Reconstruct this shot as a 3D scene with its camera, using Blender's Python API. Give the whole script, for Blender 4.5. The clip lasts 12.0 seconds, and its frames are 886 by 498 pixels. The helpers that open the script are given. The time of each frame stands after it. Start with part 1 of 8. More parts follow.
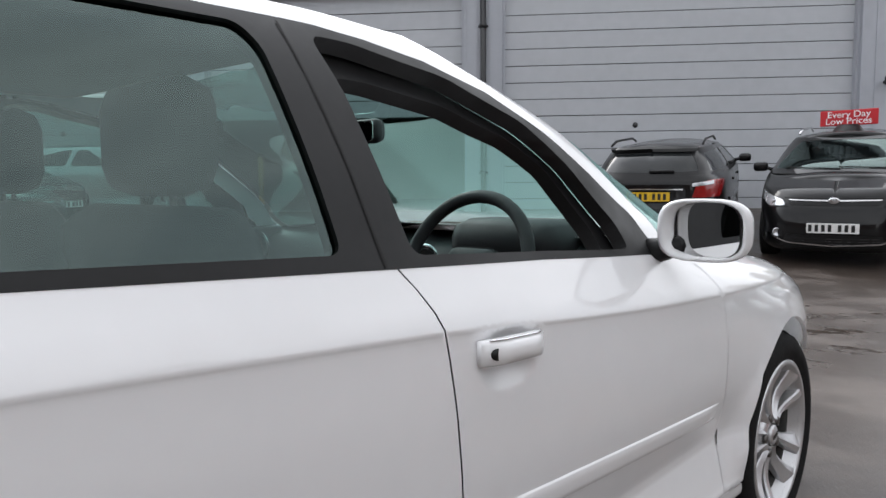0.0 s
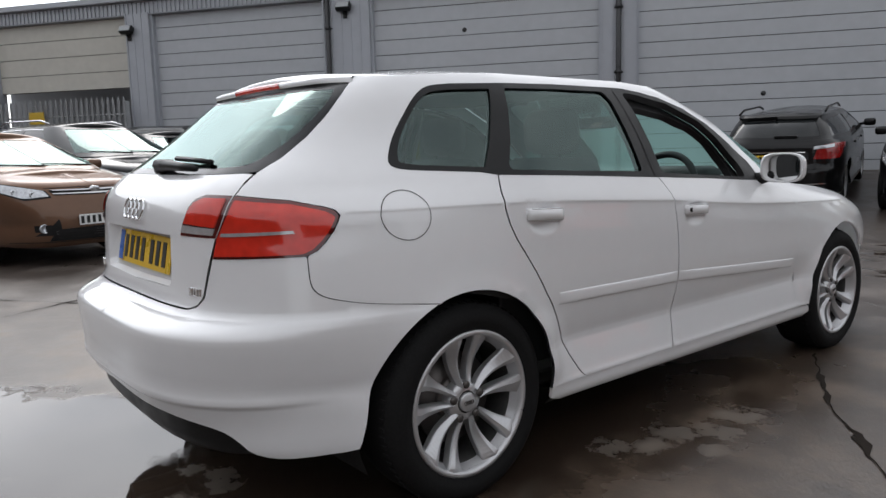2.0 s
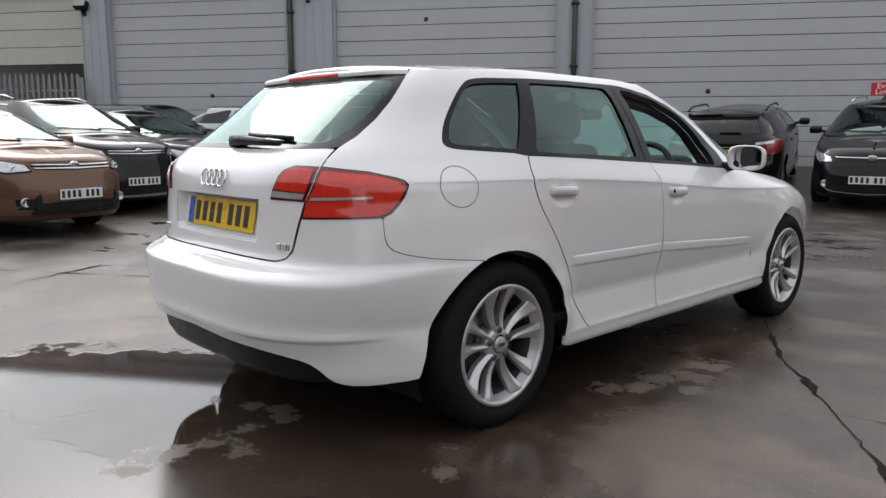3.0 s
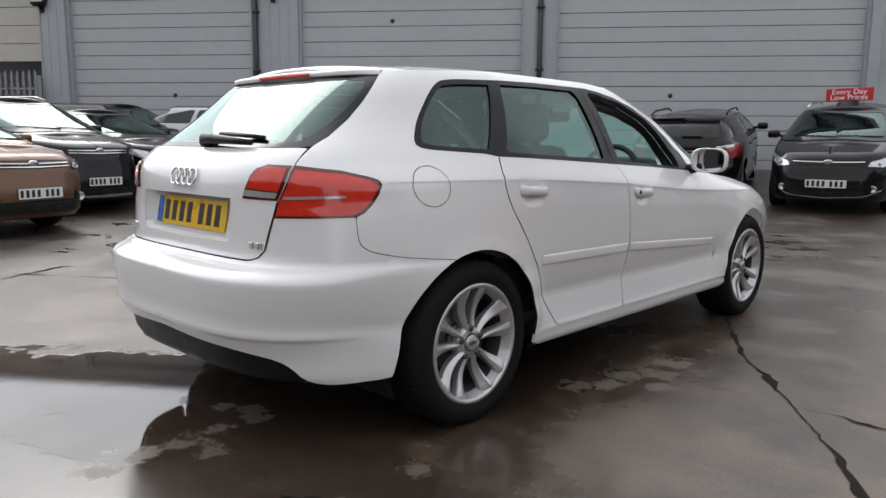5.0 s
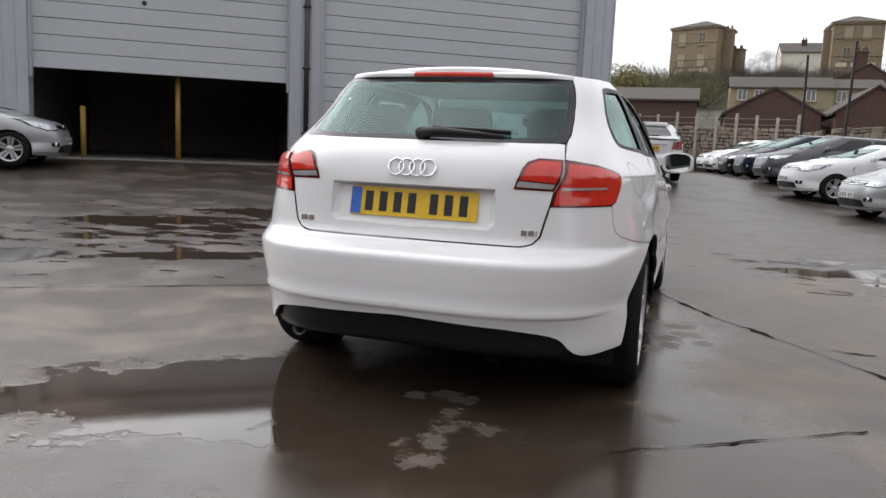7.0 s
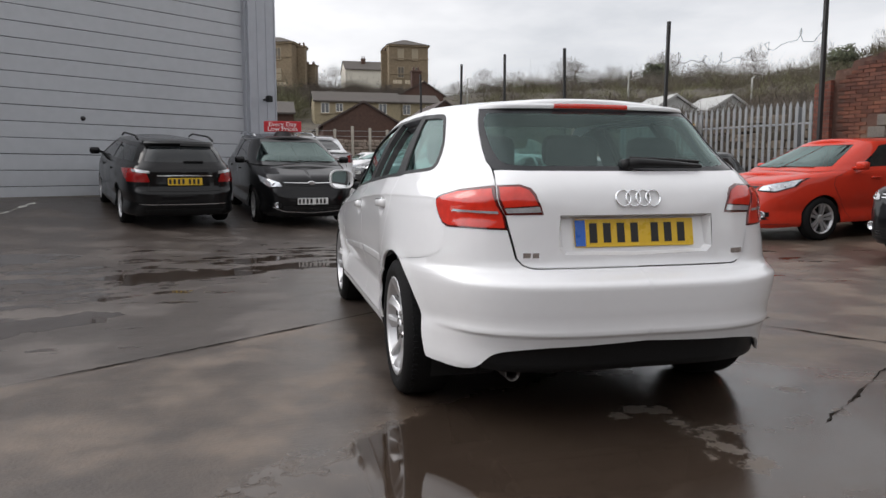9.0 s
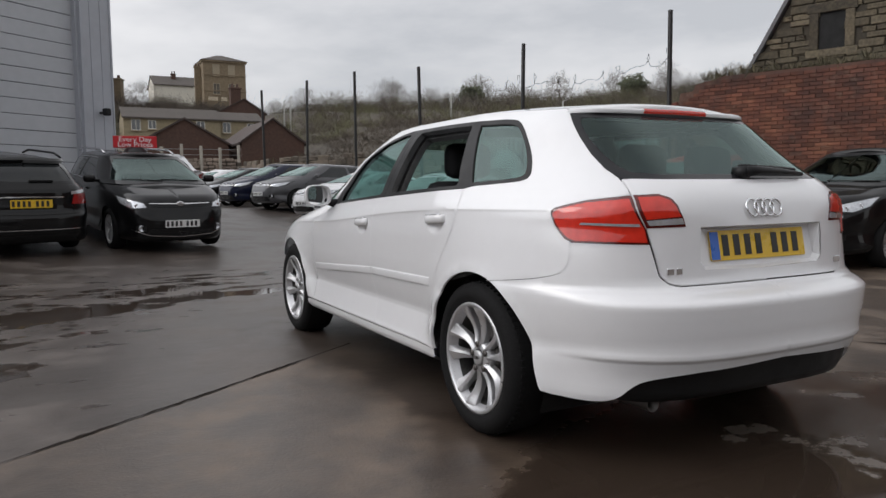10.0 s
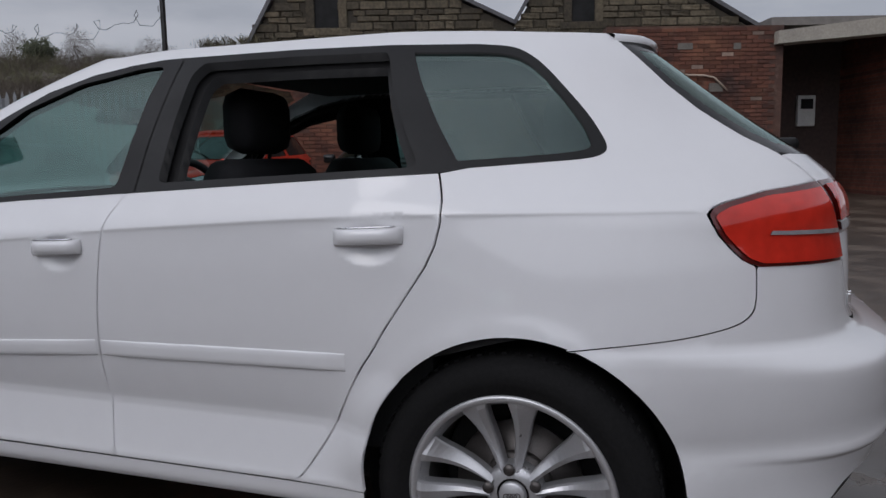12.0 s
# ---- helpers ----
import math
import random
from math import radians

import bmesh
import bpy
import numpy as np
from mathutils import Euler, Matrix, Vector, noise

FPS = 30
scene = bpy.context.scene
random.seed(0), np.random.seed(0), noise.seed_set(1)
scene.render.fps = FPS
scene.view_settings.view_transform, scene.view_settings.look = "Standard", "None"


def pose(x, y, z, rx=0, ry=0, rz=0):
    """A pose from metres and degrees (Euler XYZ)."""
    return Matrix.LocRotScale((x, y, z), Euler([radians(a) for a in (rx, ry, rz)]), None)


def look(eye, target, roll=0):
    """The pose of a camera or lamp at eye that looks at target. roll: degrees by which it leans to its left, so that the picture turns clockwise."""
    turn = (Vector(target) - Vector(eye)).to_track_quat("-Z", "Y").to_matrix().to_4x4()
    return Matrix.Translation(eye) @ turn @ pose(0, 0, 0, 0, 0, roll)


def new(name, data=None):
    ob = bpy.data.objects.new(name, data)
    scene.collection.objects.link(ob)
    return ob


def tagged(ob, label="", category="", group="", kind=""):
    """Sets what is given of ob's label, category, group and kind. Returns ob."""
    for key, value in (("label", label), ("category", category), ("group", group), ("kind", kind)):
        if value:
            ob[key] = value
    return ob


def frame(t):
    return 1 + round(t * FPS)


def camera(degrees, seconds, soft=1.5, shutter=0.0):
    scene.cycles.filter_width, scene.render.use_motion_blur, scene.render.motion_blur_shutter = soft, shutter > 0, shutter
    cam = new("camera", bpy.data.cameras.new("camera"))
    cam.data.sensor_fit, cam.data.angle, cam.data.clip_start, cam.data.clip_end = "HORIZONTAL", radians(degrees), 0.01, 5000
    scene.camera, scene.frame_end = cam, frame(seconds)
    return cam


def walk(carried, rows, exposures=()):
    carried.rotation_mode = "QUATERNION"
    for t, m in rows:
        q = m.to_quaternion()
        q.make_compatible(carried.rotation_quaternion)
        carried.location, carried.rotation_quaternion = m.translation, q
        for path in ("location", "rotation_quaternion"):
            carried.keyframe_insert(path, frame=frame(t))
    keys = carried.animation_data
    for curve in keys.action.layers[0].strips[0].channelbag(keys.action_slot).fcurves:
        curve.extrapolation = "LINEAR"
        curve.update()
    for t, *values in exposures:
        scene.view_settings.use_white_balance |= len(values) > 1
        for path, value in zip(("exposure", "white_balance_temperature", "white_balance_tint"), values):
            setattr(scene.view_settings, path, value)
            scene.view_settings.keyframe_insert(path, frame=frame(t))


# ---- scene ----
from mathutils.geometry import delaunay_2d_cdt

cam = camera(62.6, 12.0)
PATH = [
    (0.0, (1.514, 0.306, 1.086), (-1.807, 4.015, 0.621), -0.50),
    (0.5, (1.845, -0.159, 1.130), (-1.636, 3.377, 0.512), 0.40),
    (0.7, (1.977, -0.335, 1.125), (-1.615, 3.081, 0.484), -0.65),
    (1.0, (2.127, -0.584, 1.095), (-1.588, 2.706, 0.480), -1.60),
    (1.5, (2.304, -1.004, 1.066), (-1.448, 2.248, 0.479), -1.80),
    (1.7, (2.376, -1.189, 1.079), (-1.368, 2.065, 0.461), -1.41),
    (2.0, (2.479, -1.427, 1.085), (-1.373, 1.692, 0.428), -1.50),
    (2.5, (2.597, -1.756, 1.069), (-1.303, 1.282, 0.319), -1.90),
    (3.0, (2.590, -1.982, 1.071), (-0.993, 1.426, 0.328), 0.10),
    (3.2, (2.597, -2.000, 1.085), (-0.925, 1.467, 0.323), 0.60),
    (3.6, (2.611, -2.020, 1.086), (-0.851, 1.514, 0.326), 0.95),
    (4.0, (2.636, -1.995, 1.083), (-0.809, 1.557, 0.331), 0.99),
    (4.4, (2.649, -1.973, 1.078), (-0.797, 1.576, 0.336), 0.93),
    (4.8, (2.623, -2.003, 1.075), (-0.817, 1.550, 0.337), 1.00),
    (5.0, (2.591, -2.017, 1.064), (-0.826, 1.560, 0.337), 0.50),
    (5.5, (2.398, -2.301, 1.063), (-0.965, 1.327, 0.333), 1.70),
    (5.7, (2.288, -2.452, 1.058), (-1.017, 1.226, 0.339), 2.24),
    (6.0, (2.061, -2.645, 1.023), (-1.051, 1.210, 0.348), 2.70),
    (6.3, (1.755, -2.867, 1.019), (-0.924, 1.283, 0.342), 3.35),
    (6.5, (1.539, -3.009, 1.011), (-0.919, 1.297, 0.363), 2.30),
    (7.0, (1.000, -3.299, 1.000), (-0.568, 1.401, 0.327), 2.40),
    (7.2, (0.742, -3.379, 0.999), (-0.558, 1.406, 0.354), 1.10),
    (7.5, (0.386, -3.521, 1.000), (-0.449, 1.432, 0.363), 0.83),
    (7.8, (0.007, -3.615, 1.009), (-0.424, 1.427, 0.395), 0.74),
    (8.1, (-0.380, -3.649, 1.023), (-0.441, 1.413, 0.438), 0.69),
    (8.4, (-0.759, -3.612, 1.035), (-0.457, 1.414, 0.481), 0.56),
    (8.6, (-0.997, -3.541, 1.040), (-0.446, 1.433, 0.503), 0.35),
    (8.8, (-1.220, -3.429, 1.040), (-0.403, 1.476, 0.515), 0.00),
    (9.0, (-1.437, -3.331, 1.038), (-0.254, 1.498, 0.503), 0.00),
    (9.2, (-1.650, -3.217, 1.037), (-0.222, 1.534, 0.496), -0.45),
    (9.5, (-1.966, -2.970, 1.032), (-0.159, 1.665, 0.532), -1.40),
    (10.0, (-2.350, -2.565, 1.010), (-0.015, 1.837, 0.600), -0.60),
    (10.3, (-2.526, -2.244, 1.007), (0.222, 1.889, 0.527), 0.49),
    (10.5, (-2.614, -2.008, 0.977), (0.361, 1.984, 0.512), 0.10),
    (10.8, (-2.669, -1.669, 1.000), (0.626, 2.035, 0.473), 0.62),
    (11.0, (-2.692, -1.424, 0.996), (0.857, 2.065, 0.521), -0.40),
    (11.2, (-2.677, -1.197, 0.988), (1.291, 1.736, 0.575), -0.35),
    (11.5, (-2.573, -0.845, 1.002), (1.812, 1.507, 0.510), -0.60),
    (11.7, (-2.473, -0.628, 1.001), (2.064, 1.368, 0.492), -1.43),
    (12.0, (-2.304, -0.349, 1.042), (2.396, 1.241, 0.427), -1.00),
]
walk(cam, [(t, look(eye, target, roll)) for t, eye, target, roll in PATH], [(0.0, 0.25, 6550, 11), (1.0, -0.12, 6480, 11), (1.5, -0.26, 6450, 11), (2.0, -0.33, 6540, 11), (2.5, -0.25, 6560, 11), (3.0, -0.16, 6620, 11), (5.0, -0.13, 6640, 11), (6.0, -0.10, 6680, 11), (7.2, -0.05, 6700, 12), (9.0, -0.29, 6720, 12), (10.5, -0.77, 6620, 12), (11.2, -0.98, 6450, 13), (12.0, -1.3, 6250, 15)])

# ---- light ----
SUN_AZ, SUN_EL = radians(288), radians(38)
world = bpy.data.worlds.new("world")
scene.world = world
world.use_nodes = True
wt = world.node_tree
wt.nodes.clear()
w_out = wt.nodes.new("ShaderNodeOutputWorld")
w_bg = wt.nodes.new("ShaderNodeBackground")
w_bg.inputs["Strength"].default_value = 1.0
w_sky = wt.nodes.new("ShaderNodeTexSky")
w_sky.sky_type, w_sky.sun_disc = "NISHITA", False
w_sky.sun_elevation, w_sky.sun_rotation = SUN_EL, SUN_AZ
w_dim = wt.nodes.new("ShaderNodeMix")
w_dim.data_type, w_dim.blend_type = "RGBA", "MULTIPLY"
w_dim.inputs["Factor"].default_value = 1.0
w_dim.inputs["B"].default_value = (0.09, 0.09, 0.09, 1)
w_co = wt.nodes.new("ShaderNodeTexCoord")
w_map = wt.nodes.new("ShaderNodeMapping")
w_map.inputs["Scale"].default_value = (1.3, 1.3, 4.2)
w_map.inputs["Location"].default_value = (0.35, 0.1, 0.2)
w_noise = wt.nodes.new("ShaderNodeTexNoise")
w_noise.inputs["Scale"].default_value = 1.6
w_noise.inputs["Detail"].default_value = 7
w_noise.inputs["Roughness"].default_value = 0.55
w_ramp = wt.nodes.new("ShaderNodeValToRGB")
w_ramp.color_ramp.elements[0].position, w_ramp.color_ramp.elements[0].color = 0.34, (0.595, 0.625, 0.665, 1)
w_ramp.color_ramp.elements[1].position, w_ramp.color_ramp.elements[1].color = 0.66, (0.965, 0.985, 1.01, 1)
w_mix = wt.nodes.new("ShaderNodeMix")
w_mix.data_type = "RGBA"
w_mix.inputs["Factor"].default_value = 0.88
wt.links.new(w_co.outputs["Generated"], w_map.inputs["Vector"])
wt.links.new(w_map.outputs["Vector"], w_noise.inputs["Vector"])
wt.links.new(w_noise.outputs["Fac"], w_ramp.inputs["Fac"])
wt.links.new(w_sky.outputs["Color"], w_dim.inputs["A"])
wt.links.new(w_dim.outputs["Result"], w_mix.inputs["A"])
wt.links.new(w_ramp.outputs["Color"], w_mix.inputs["B"])
# an overcast sky is brighter overhead than at the horizon
w_sep = wt.nodes.new("ShaderNodeSeparateXYZ")
w_up = wt.nodes.new("ShaderNodeMapRange")
for k, v in (("From Min", 0.15), ("From Max", 0.85), ("To Min", 1.5), ("To Max", 1.56)):
    w_up.inputs[k].default_value = v
w_lift = wt.nodes.new("ShaderNodeVectorMath")
w_lift.operation = "SCALE"
wt.links.new(w_co.outputs["Generated"], w_sep.inputs[0])
wt.links.new(w_sep.outputs["Z"], w_up.inputs["Value"])
wt.links.new(w_mix.outputs["Result"], w_lift.inputs[0])
# and brighter round the hidden sun
w_dot = wt.nodes.new("ShaderNodeVectorMath")
w_dot.operation = "DOT_PRODUCT"
w_dot.inputs[1].default_value = (math.sin(SUN_AZ) * math.cos(SUN_EL), math.cos(SUN_AZ) * math.cos(SUN_EL), math.sin(SUN_EL))
w_glow = wt.nodes.new("ShaderNodeMapRange")
w_glow.interpolation_type = "SMOOTHSTEP"
for k, v in (("From Min", 0.45), ("From Max", 1.0), ("To Min", 1.0), ("To Max", 2.5)):
    w_glow.inputs[k].default_value = v
w_both = wt.nodes.new("ShaderNodeMath")
w_both.operation = "MULTIPLY"
wt.links.new(w_co.outputs["Generated"], w_dot.inputs[0])
wt.links.new(w_dot.outputs["Value"], w_glow.inputs["Value"])
wt.links.new(w_up.outputs["Result"], w_both.inputs[0])
wt.links.new(w_glow.outputs["Result"], w_both.inputs[1])
wt.links.new(w_both.outputs[0], w_lift.inputs["Scale"])
wt.links.new(w_lift.outputs["Vector"], w_bg.inputs["Color"])
wt.links.new(w_bg.outputs["Background"], w_out.inputs["Surface"])
sun = new("sun", bpy.data.lights.new("sun", "SUN"))
sun.data.energy, sun.data.angle, sun.data.color = 0.7, radians(25), (1.0, 0.98, 0.95)
sun.rotation_euler = (radians(90) - SUN_EL, 0, math.pi - SUN_AZ)

# ---- materials ----
MATS = {}


def node(nt, kind, **inputs):
    n = nt.nodes.new(kind)
    for k, v in inputs.items():
        n.inputs[k.replace("_", " ")].default_value = v
    return n


def mat(name, color, rough=0.5, metal=0.0, coat=0.0, var=0.12, scale=6.0, bump=0.0, bump_scale=60.0, spec=0.5, rough_var=0.1, island=0.0, random=0.0):
    """A surface with variation at two scales in colour and gloss, and a fine relief."""
    if name in MATS:
        return MATS[name]
    m = bpy.data.materials.new(name)
    m.use_nodes = True
    nt = m.node_tree
    b = nt.nodes["Principled BSDF"]
    b.inputs["Metallic"].default_value = metal
    b.inputs["Coat Weight"].default_value = coat
    b.inputs["Coat Roughness"].default_value = 0.03
    b.inputs["Specular IOR Level"].default_value = spec
    co = nt.nodes.new("ShaderNodeTexCoord")
    big = node(nt, "ShaderNodeTexNoise", Scale=scale, Detail=5.0, Roughness=0.6)
    fine = node(nt, "ShaderNodeTexNoise", Scale=scale * 9, Detail=3.0)
    for n in (big, fine):
        nt.links.new(co.outputs["Object"], n.inputs["Vector"])
    add = nt.nodes.new("ShaderNodeMath")
    add.operation = "ADD"
    nt.links.new(big.outputs["Fac"], add.inputs[0])
    nt.links.new(fine.outputs["Fac"], add.inputs[1])
    span = nt.nodes.new("ShaderNodeMapRange")
    span.inputs["From Min"].default_value, span.inputs["From Max"].default_value = 0.6, 1.4
    span.inputs["To Min"].default_value, span.inputs["To Max"].default_value = 1 - var, 1 + var
    nt.links.new(add.outputs[0], span.inputs["Value"])
    last = span.outputs["Result"]
    for amount, kind, socket in ((random, "ShaderNodeObjectInfo", "Random"), (island, "ShaderNodeNewGeometry", "Random Per Island")):
        if amount:
            info = nt.nodes.new(kind)
            r = nt.nodes.new("ShaderNodeMapRange")
            r.inputs["To Min"].default_value, r.inputs["To Max"].default_value = 1 - amount, 1 + amount
            nt.links.new(info.outputs[socket], r.inputs["Value"])
            times = nt.nodes.new("ShaderNodeMath")
            times.operation = "MULTIPLY"
            nt.links.new(last, times.inputs[0])
            nt.links.new(r.outputs["Result"], times.inputs[1])
            last = times.outputs[0]
    tint = nt.nodes.new("ShaderNodeVectorMath")
    tint.operation = "SCALE"
    tint.inputs[0].default_value = color[:3]
    nt.links.new(last, tint.inputs["Scale"])
    nt.links.new(tint.outputs["Vector"], b.inputs["Base Color"])
    rr = nt.nodes.new("ShaderNodeMapRange")
    rr.inputs["From Min"].default_value, rr.inputs["From Max"].default_value = 0.3, 0.7
    rr.inputs["To Min"].default_value, rr.inputs["To Max"].default_value = max(rough - rough_var, 0.01), min(rough + rough_var, 1)
    nt.links.new(big.outputs["Fac"], rr.inputs["Value"])
    nt.links.new(rr.outputs["Result"], b.inputs["Roughness"])
    if bump:
        bn = node(nt, "ShaderNodeTexNoise", Scale=bump_scale, Detail=4.0)
        nt.links.new(co.outputs["Object"], bn.inputs["Vector"])
        bp = node(nt, "ShaderNodeBump", Strength=bump, Distance=0.01)
        nt.links.new(bn.outputs["Fac"], bp.inputs["Height"])
        nt.links.new(bp.outputs["Normal"], b.inputs["Normal"])
    MATS[name] = m
    return m


def glass(name, tint, gloss=1.45):
    """A thin pane: what is behind it, tinted, under a reflection that grows at grazing angles."""
    if name in MATS:
        return MATS[name]
    m = bpy.data.materials.new(name)
    m.use_nodes = True
    nt = m.node_tree
    nt.nodes.clear()
    out = nt.nodes.new("ShaderNodeOutputMaterial")
    mix = nt.nodes.new("ShaderNodeMixShader")
    f0 = ((gloss - 1) / (gloss + 1)) ** 2
    face = node(nt, "ShaderNodeLayerWeight", Blend=0.5)
    power = nt.nodes.new("ShaderNodeMath")
    power.operation = "POWER"
    power.inputs[1].default_value = 5.0
    span = nt.nodes.new("ShaderNodeMapRange")
    span.inputs["To Min"].default_value, span.inputs["To Max"].default_value = f0, 1.0
    tr = node(nt, "ShaderNodeBsdfTransparent", Color=(*tint, 1))
    gl = node(nt, "ShaderNodeBsdfGlossy", Color=(0.80, 1.0, 0.96, 1), Roughness=0.02)
    nt.links.new(face.outputs["Facing"], power.inputs[0])
    nt.links.new(power.outputs[0], span.inputs["Value"])
    nt.links.new(span.outputs["Result"], mix.inputs["Fac"])
    nt.links.new(tr.outputs["BSDF"], mix.inputs[1])
    nt.links.new(gl.outputs["BSDF"], mix.inputs[2])
    nt.links.new(mix.outputs["Shader"], out.inputs["Surface"])
    MATS[name] = m
    return m


WHITE = mat("white_paint", (0.765, 0.765, 0.775), 0.32, coat=1.0, var=0.015, scale=2.0, rough_var=0.03)
BLACK_TRIM = mat("black_trim", (0.009, 0.009, 0.0095), 0.42, var=0.2, scale=8, spec=0.25)
RUBBER = mat("tyre_rubber", (0.012, 0.0118, 0.012), 0.8, var=0.3, scale=14, bump=0.12, bump_scale=120, spec=0.12)
# near-black: paints shade into gaps and hollows, and serves dark liners and underside
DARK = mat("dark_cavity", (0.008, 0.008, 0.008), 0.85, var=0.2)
ALLOY = mat("silver_alloy", (0.55, 0.55, 0.56), 0.36, metal=0.7, var=0.07, scale=18)
BARREL = mat("shade_dark_barrel", (0.10, 0.098, 0.095), 0.55, metal=0.4, var=0.3, scale=12)
CHROME = mat("chrome", (0.78, 0.78, 0.79), 0.08, metal=1.0, var=0.03, rough_var=0.04)
RED_LAMP = mat("red_lamp_lens", (0.60, 0.028, 0.014), 0.12, coat=0.8, var=0.20, scale=3.5)
DARK_RED = mat("dark_red_lamp_border", (0.10, 0.008, 0.007), 0.12, coat=1.0, var=0.1)
CLEAR_LAMP = mat("clear_lamp_lens", (0.55, 0.56, 0.58), 0.12, metal=0.5, coat=1.0, var=0.3, scale=30)
CABIN = mat("cabin_plastic", (0.022, 0.023, 0.025), 0.6, var=0.1, scale=6)
CLOTH = mat("seat_cloth", (0.016, 0.016, 0.018), 0.85, var=0.12, scale=6)
TINT = glass("tinted_glass", (0.34, 0.52, 0.49), 1.85)
TINT_REAR = glass("rear_glass", (0.40, 0.52, 0.50), 1.62)
PLATE_Y = mat("yellow_plate", (0.72, 0.46, 0.03), 0.3, var=0.05, scale=8)
PLATE_W = mat("white_plate", (0.75, 0.75, 0.74), 0.3, var=0.05, scale=8)
PLATE_BLUE = mat("blue_strip", (0.03, 0.13, 0.50), 0.3, var=0.05)
INK = mat("black_ink", (0.012, 0.012, 0.012), 0.4, var=0.1)
STEEL = mat("brake_steel", (0.11, 0.10, 0.095), 0.45, metal=0.7, var=0.2, scale=30)


# ---- mesh helpers ----
def link(name, bm, material, parent=None, label="", smooth=False):
    me = bpy.data.meshes.new(name)
    bm.to_mesh(me)
    bm.free()
    if smooth:
        me.shade_smooth()
    ob = new(name, me)
    for m in material if isinstance(material, (list, tuple)) else (material,):
        me.materials.append(m)
    if parent:
        ob.parent = parent
    return tagged(ob, label)


part = link


def box(bm, lo, hi, bevel=0.0, m=None, index=0):
    """A box from corner to corner, its edges rounded by bevel."""
    c, d = (Vector(lo) + Vector(hi)) / 2, Vector(hi) - Vector(lo)
    made = bmesh.ops.create_cube(bm, size=1.0, matrix=Matrix.Translation(c) @ Matrix.Diagonal((*d, 1)))
    vs = made["verts"]
    if bevel:
        es = list({e for v in vs for e in v.link_edges})
        vs = list({v for f in bmesh.ops.bevel(bm, geom=es, offset=bevel, segments=2, affect="EDGES", profile=0.5)["faces"] for v in f.verts} | {v for v in vs if v.is_valid})
    faces = {f for v in vs for f in v.link_faces}
    for f in faces:
        f.material_index = index
    if m is not None:
        bmesh.ops.transform(bm, matrix=m, verts=vs)
    return vs


def tube(bm, points, radius, seg=8, closed=False, index=0):
    """A round bar along points; radius may be a list."""
    pts = [Vector(p) for p in points]
    n = len(pts)
    rings = []
    for i, p in enumerate(pts):
        a = pts[(i - 1) % n] if closed or i else pts[0]
        b = pts[(i + 1) % n] if closed or i < n - 1 else pts[-1]
        d = (b - a).normalized()
        u = d.orthogonal().normalized() if i == 0 else (u - d * u.dot(d)).normalized()
        v = d.cross(u)
        r = radius[i] if isinstance(radius, (list, tuple)) else radius
        rings.append([bm.verts.new(p + r * (math.cos(k * 2 * math.pi / seg) * u + math.sin(k * 2 * math.pi / seg) * v)) for k in range(seg)])
    for i in range(n if closed else n - 1):
        a, b = rings[i], rings[(i + 1) % n]
        for k in range(seg):
            f = bm.faces.new((a[k], a[(k + 1) % seg], b[(k + 1) % seg], b[k]))
            f.smooth, f.material_index = True, index
    if not closed:
        for ring in (rings[0][::-1], rings[-1]):
            bm.faces.new(ring).material_index = index
    return rings


def lathe(bm, profile, seg=48, axis="x", index=0):
    """A turned body: profile of (along, radius)."""
    rings = []
    for a, r in profile:
        ring = []
        for k in range(seg):
            c, s = math.cos(2 * math.pi * k / seg), math.sin(2 * math.pi * k / seg)
            ring.append(bm.verts.new((a, r * c, r * s) if axis == "x" else (r * c, r * s, a) if axis == "z" else (r * c, a, r * s)))
        rings.append(ring)
    for p, q in zip(rings, rings[1:]):
        for k in range(seg):
            f = bm.faces.new((p[k], p[(k + 1) % seg], q[(k + 1) % seg], q[k]))
            f.smooth, f.material_index = True, index
    return rings


def slab(bm, outline, depth, axis="y", at=0.0, bevel=0.0, index=0):
    """A plate cut to an outline in two axes and depth thick along the third."""
    def v(a, b, d):
        return (d, a, b) if axis == "x" else (a, d, b) if axis == "y" else (a, b, d)
    lower = [bm.verts.new(v(a, b, at)) for a, b in outline]
    upper = [bm.verts.new(v(a, b, at + depth)) for a, b in outline]
    n = len(outline)
    faces = [bm.faces.new(lower), bm.faces.new(upper[::-1])]
    for i in range(n):
        faces.append(bm.faces.new((lower[i], upper[i], upper[(i + 1) % n], lower[(i + 1) % n])))
    for f in faces:
        f.material_index = index
    bmesh.ops.recalc_face_normals(bm, faces=faces)
    return lower + upper


def grid_sheet(name, rows, material, parent=None, label="", closed=False):
    """A smooth sheet through rows of points."""
    bm = bmesh.new()
    vs = [[bm.verts.new(p) for p in row] for row in rows]
    for a, b in zip(vs, vs[1:]):
        for i in range(len(a) if closed else len(a) - 1):
            j = (i + 1) % len(a)
            bm.faces.new((a[i], a[j], b[j], b[i]))
    bmesh.ops.remove_doubles(bm, verts=bm.verts, dist=1e-5)
    bmesh.ops.recalc_face_normals(bm, faces=bm.faces)
    return link(name, bm, material, parent, label, smooth=True)


def inside(pt, poly):
    x, y = pt
    odd = False
    for (x1, y1), (x2, y2) in zip(poly, poly[1:] + poly[:1]):
        if (y1 > y) != (y2 > y) and x < (x2 - x1) * (y - y1) / (y2 - y1) + x1:
            odd = not odd
    return odd


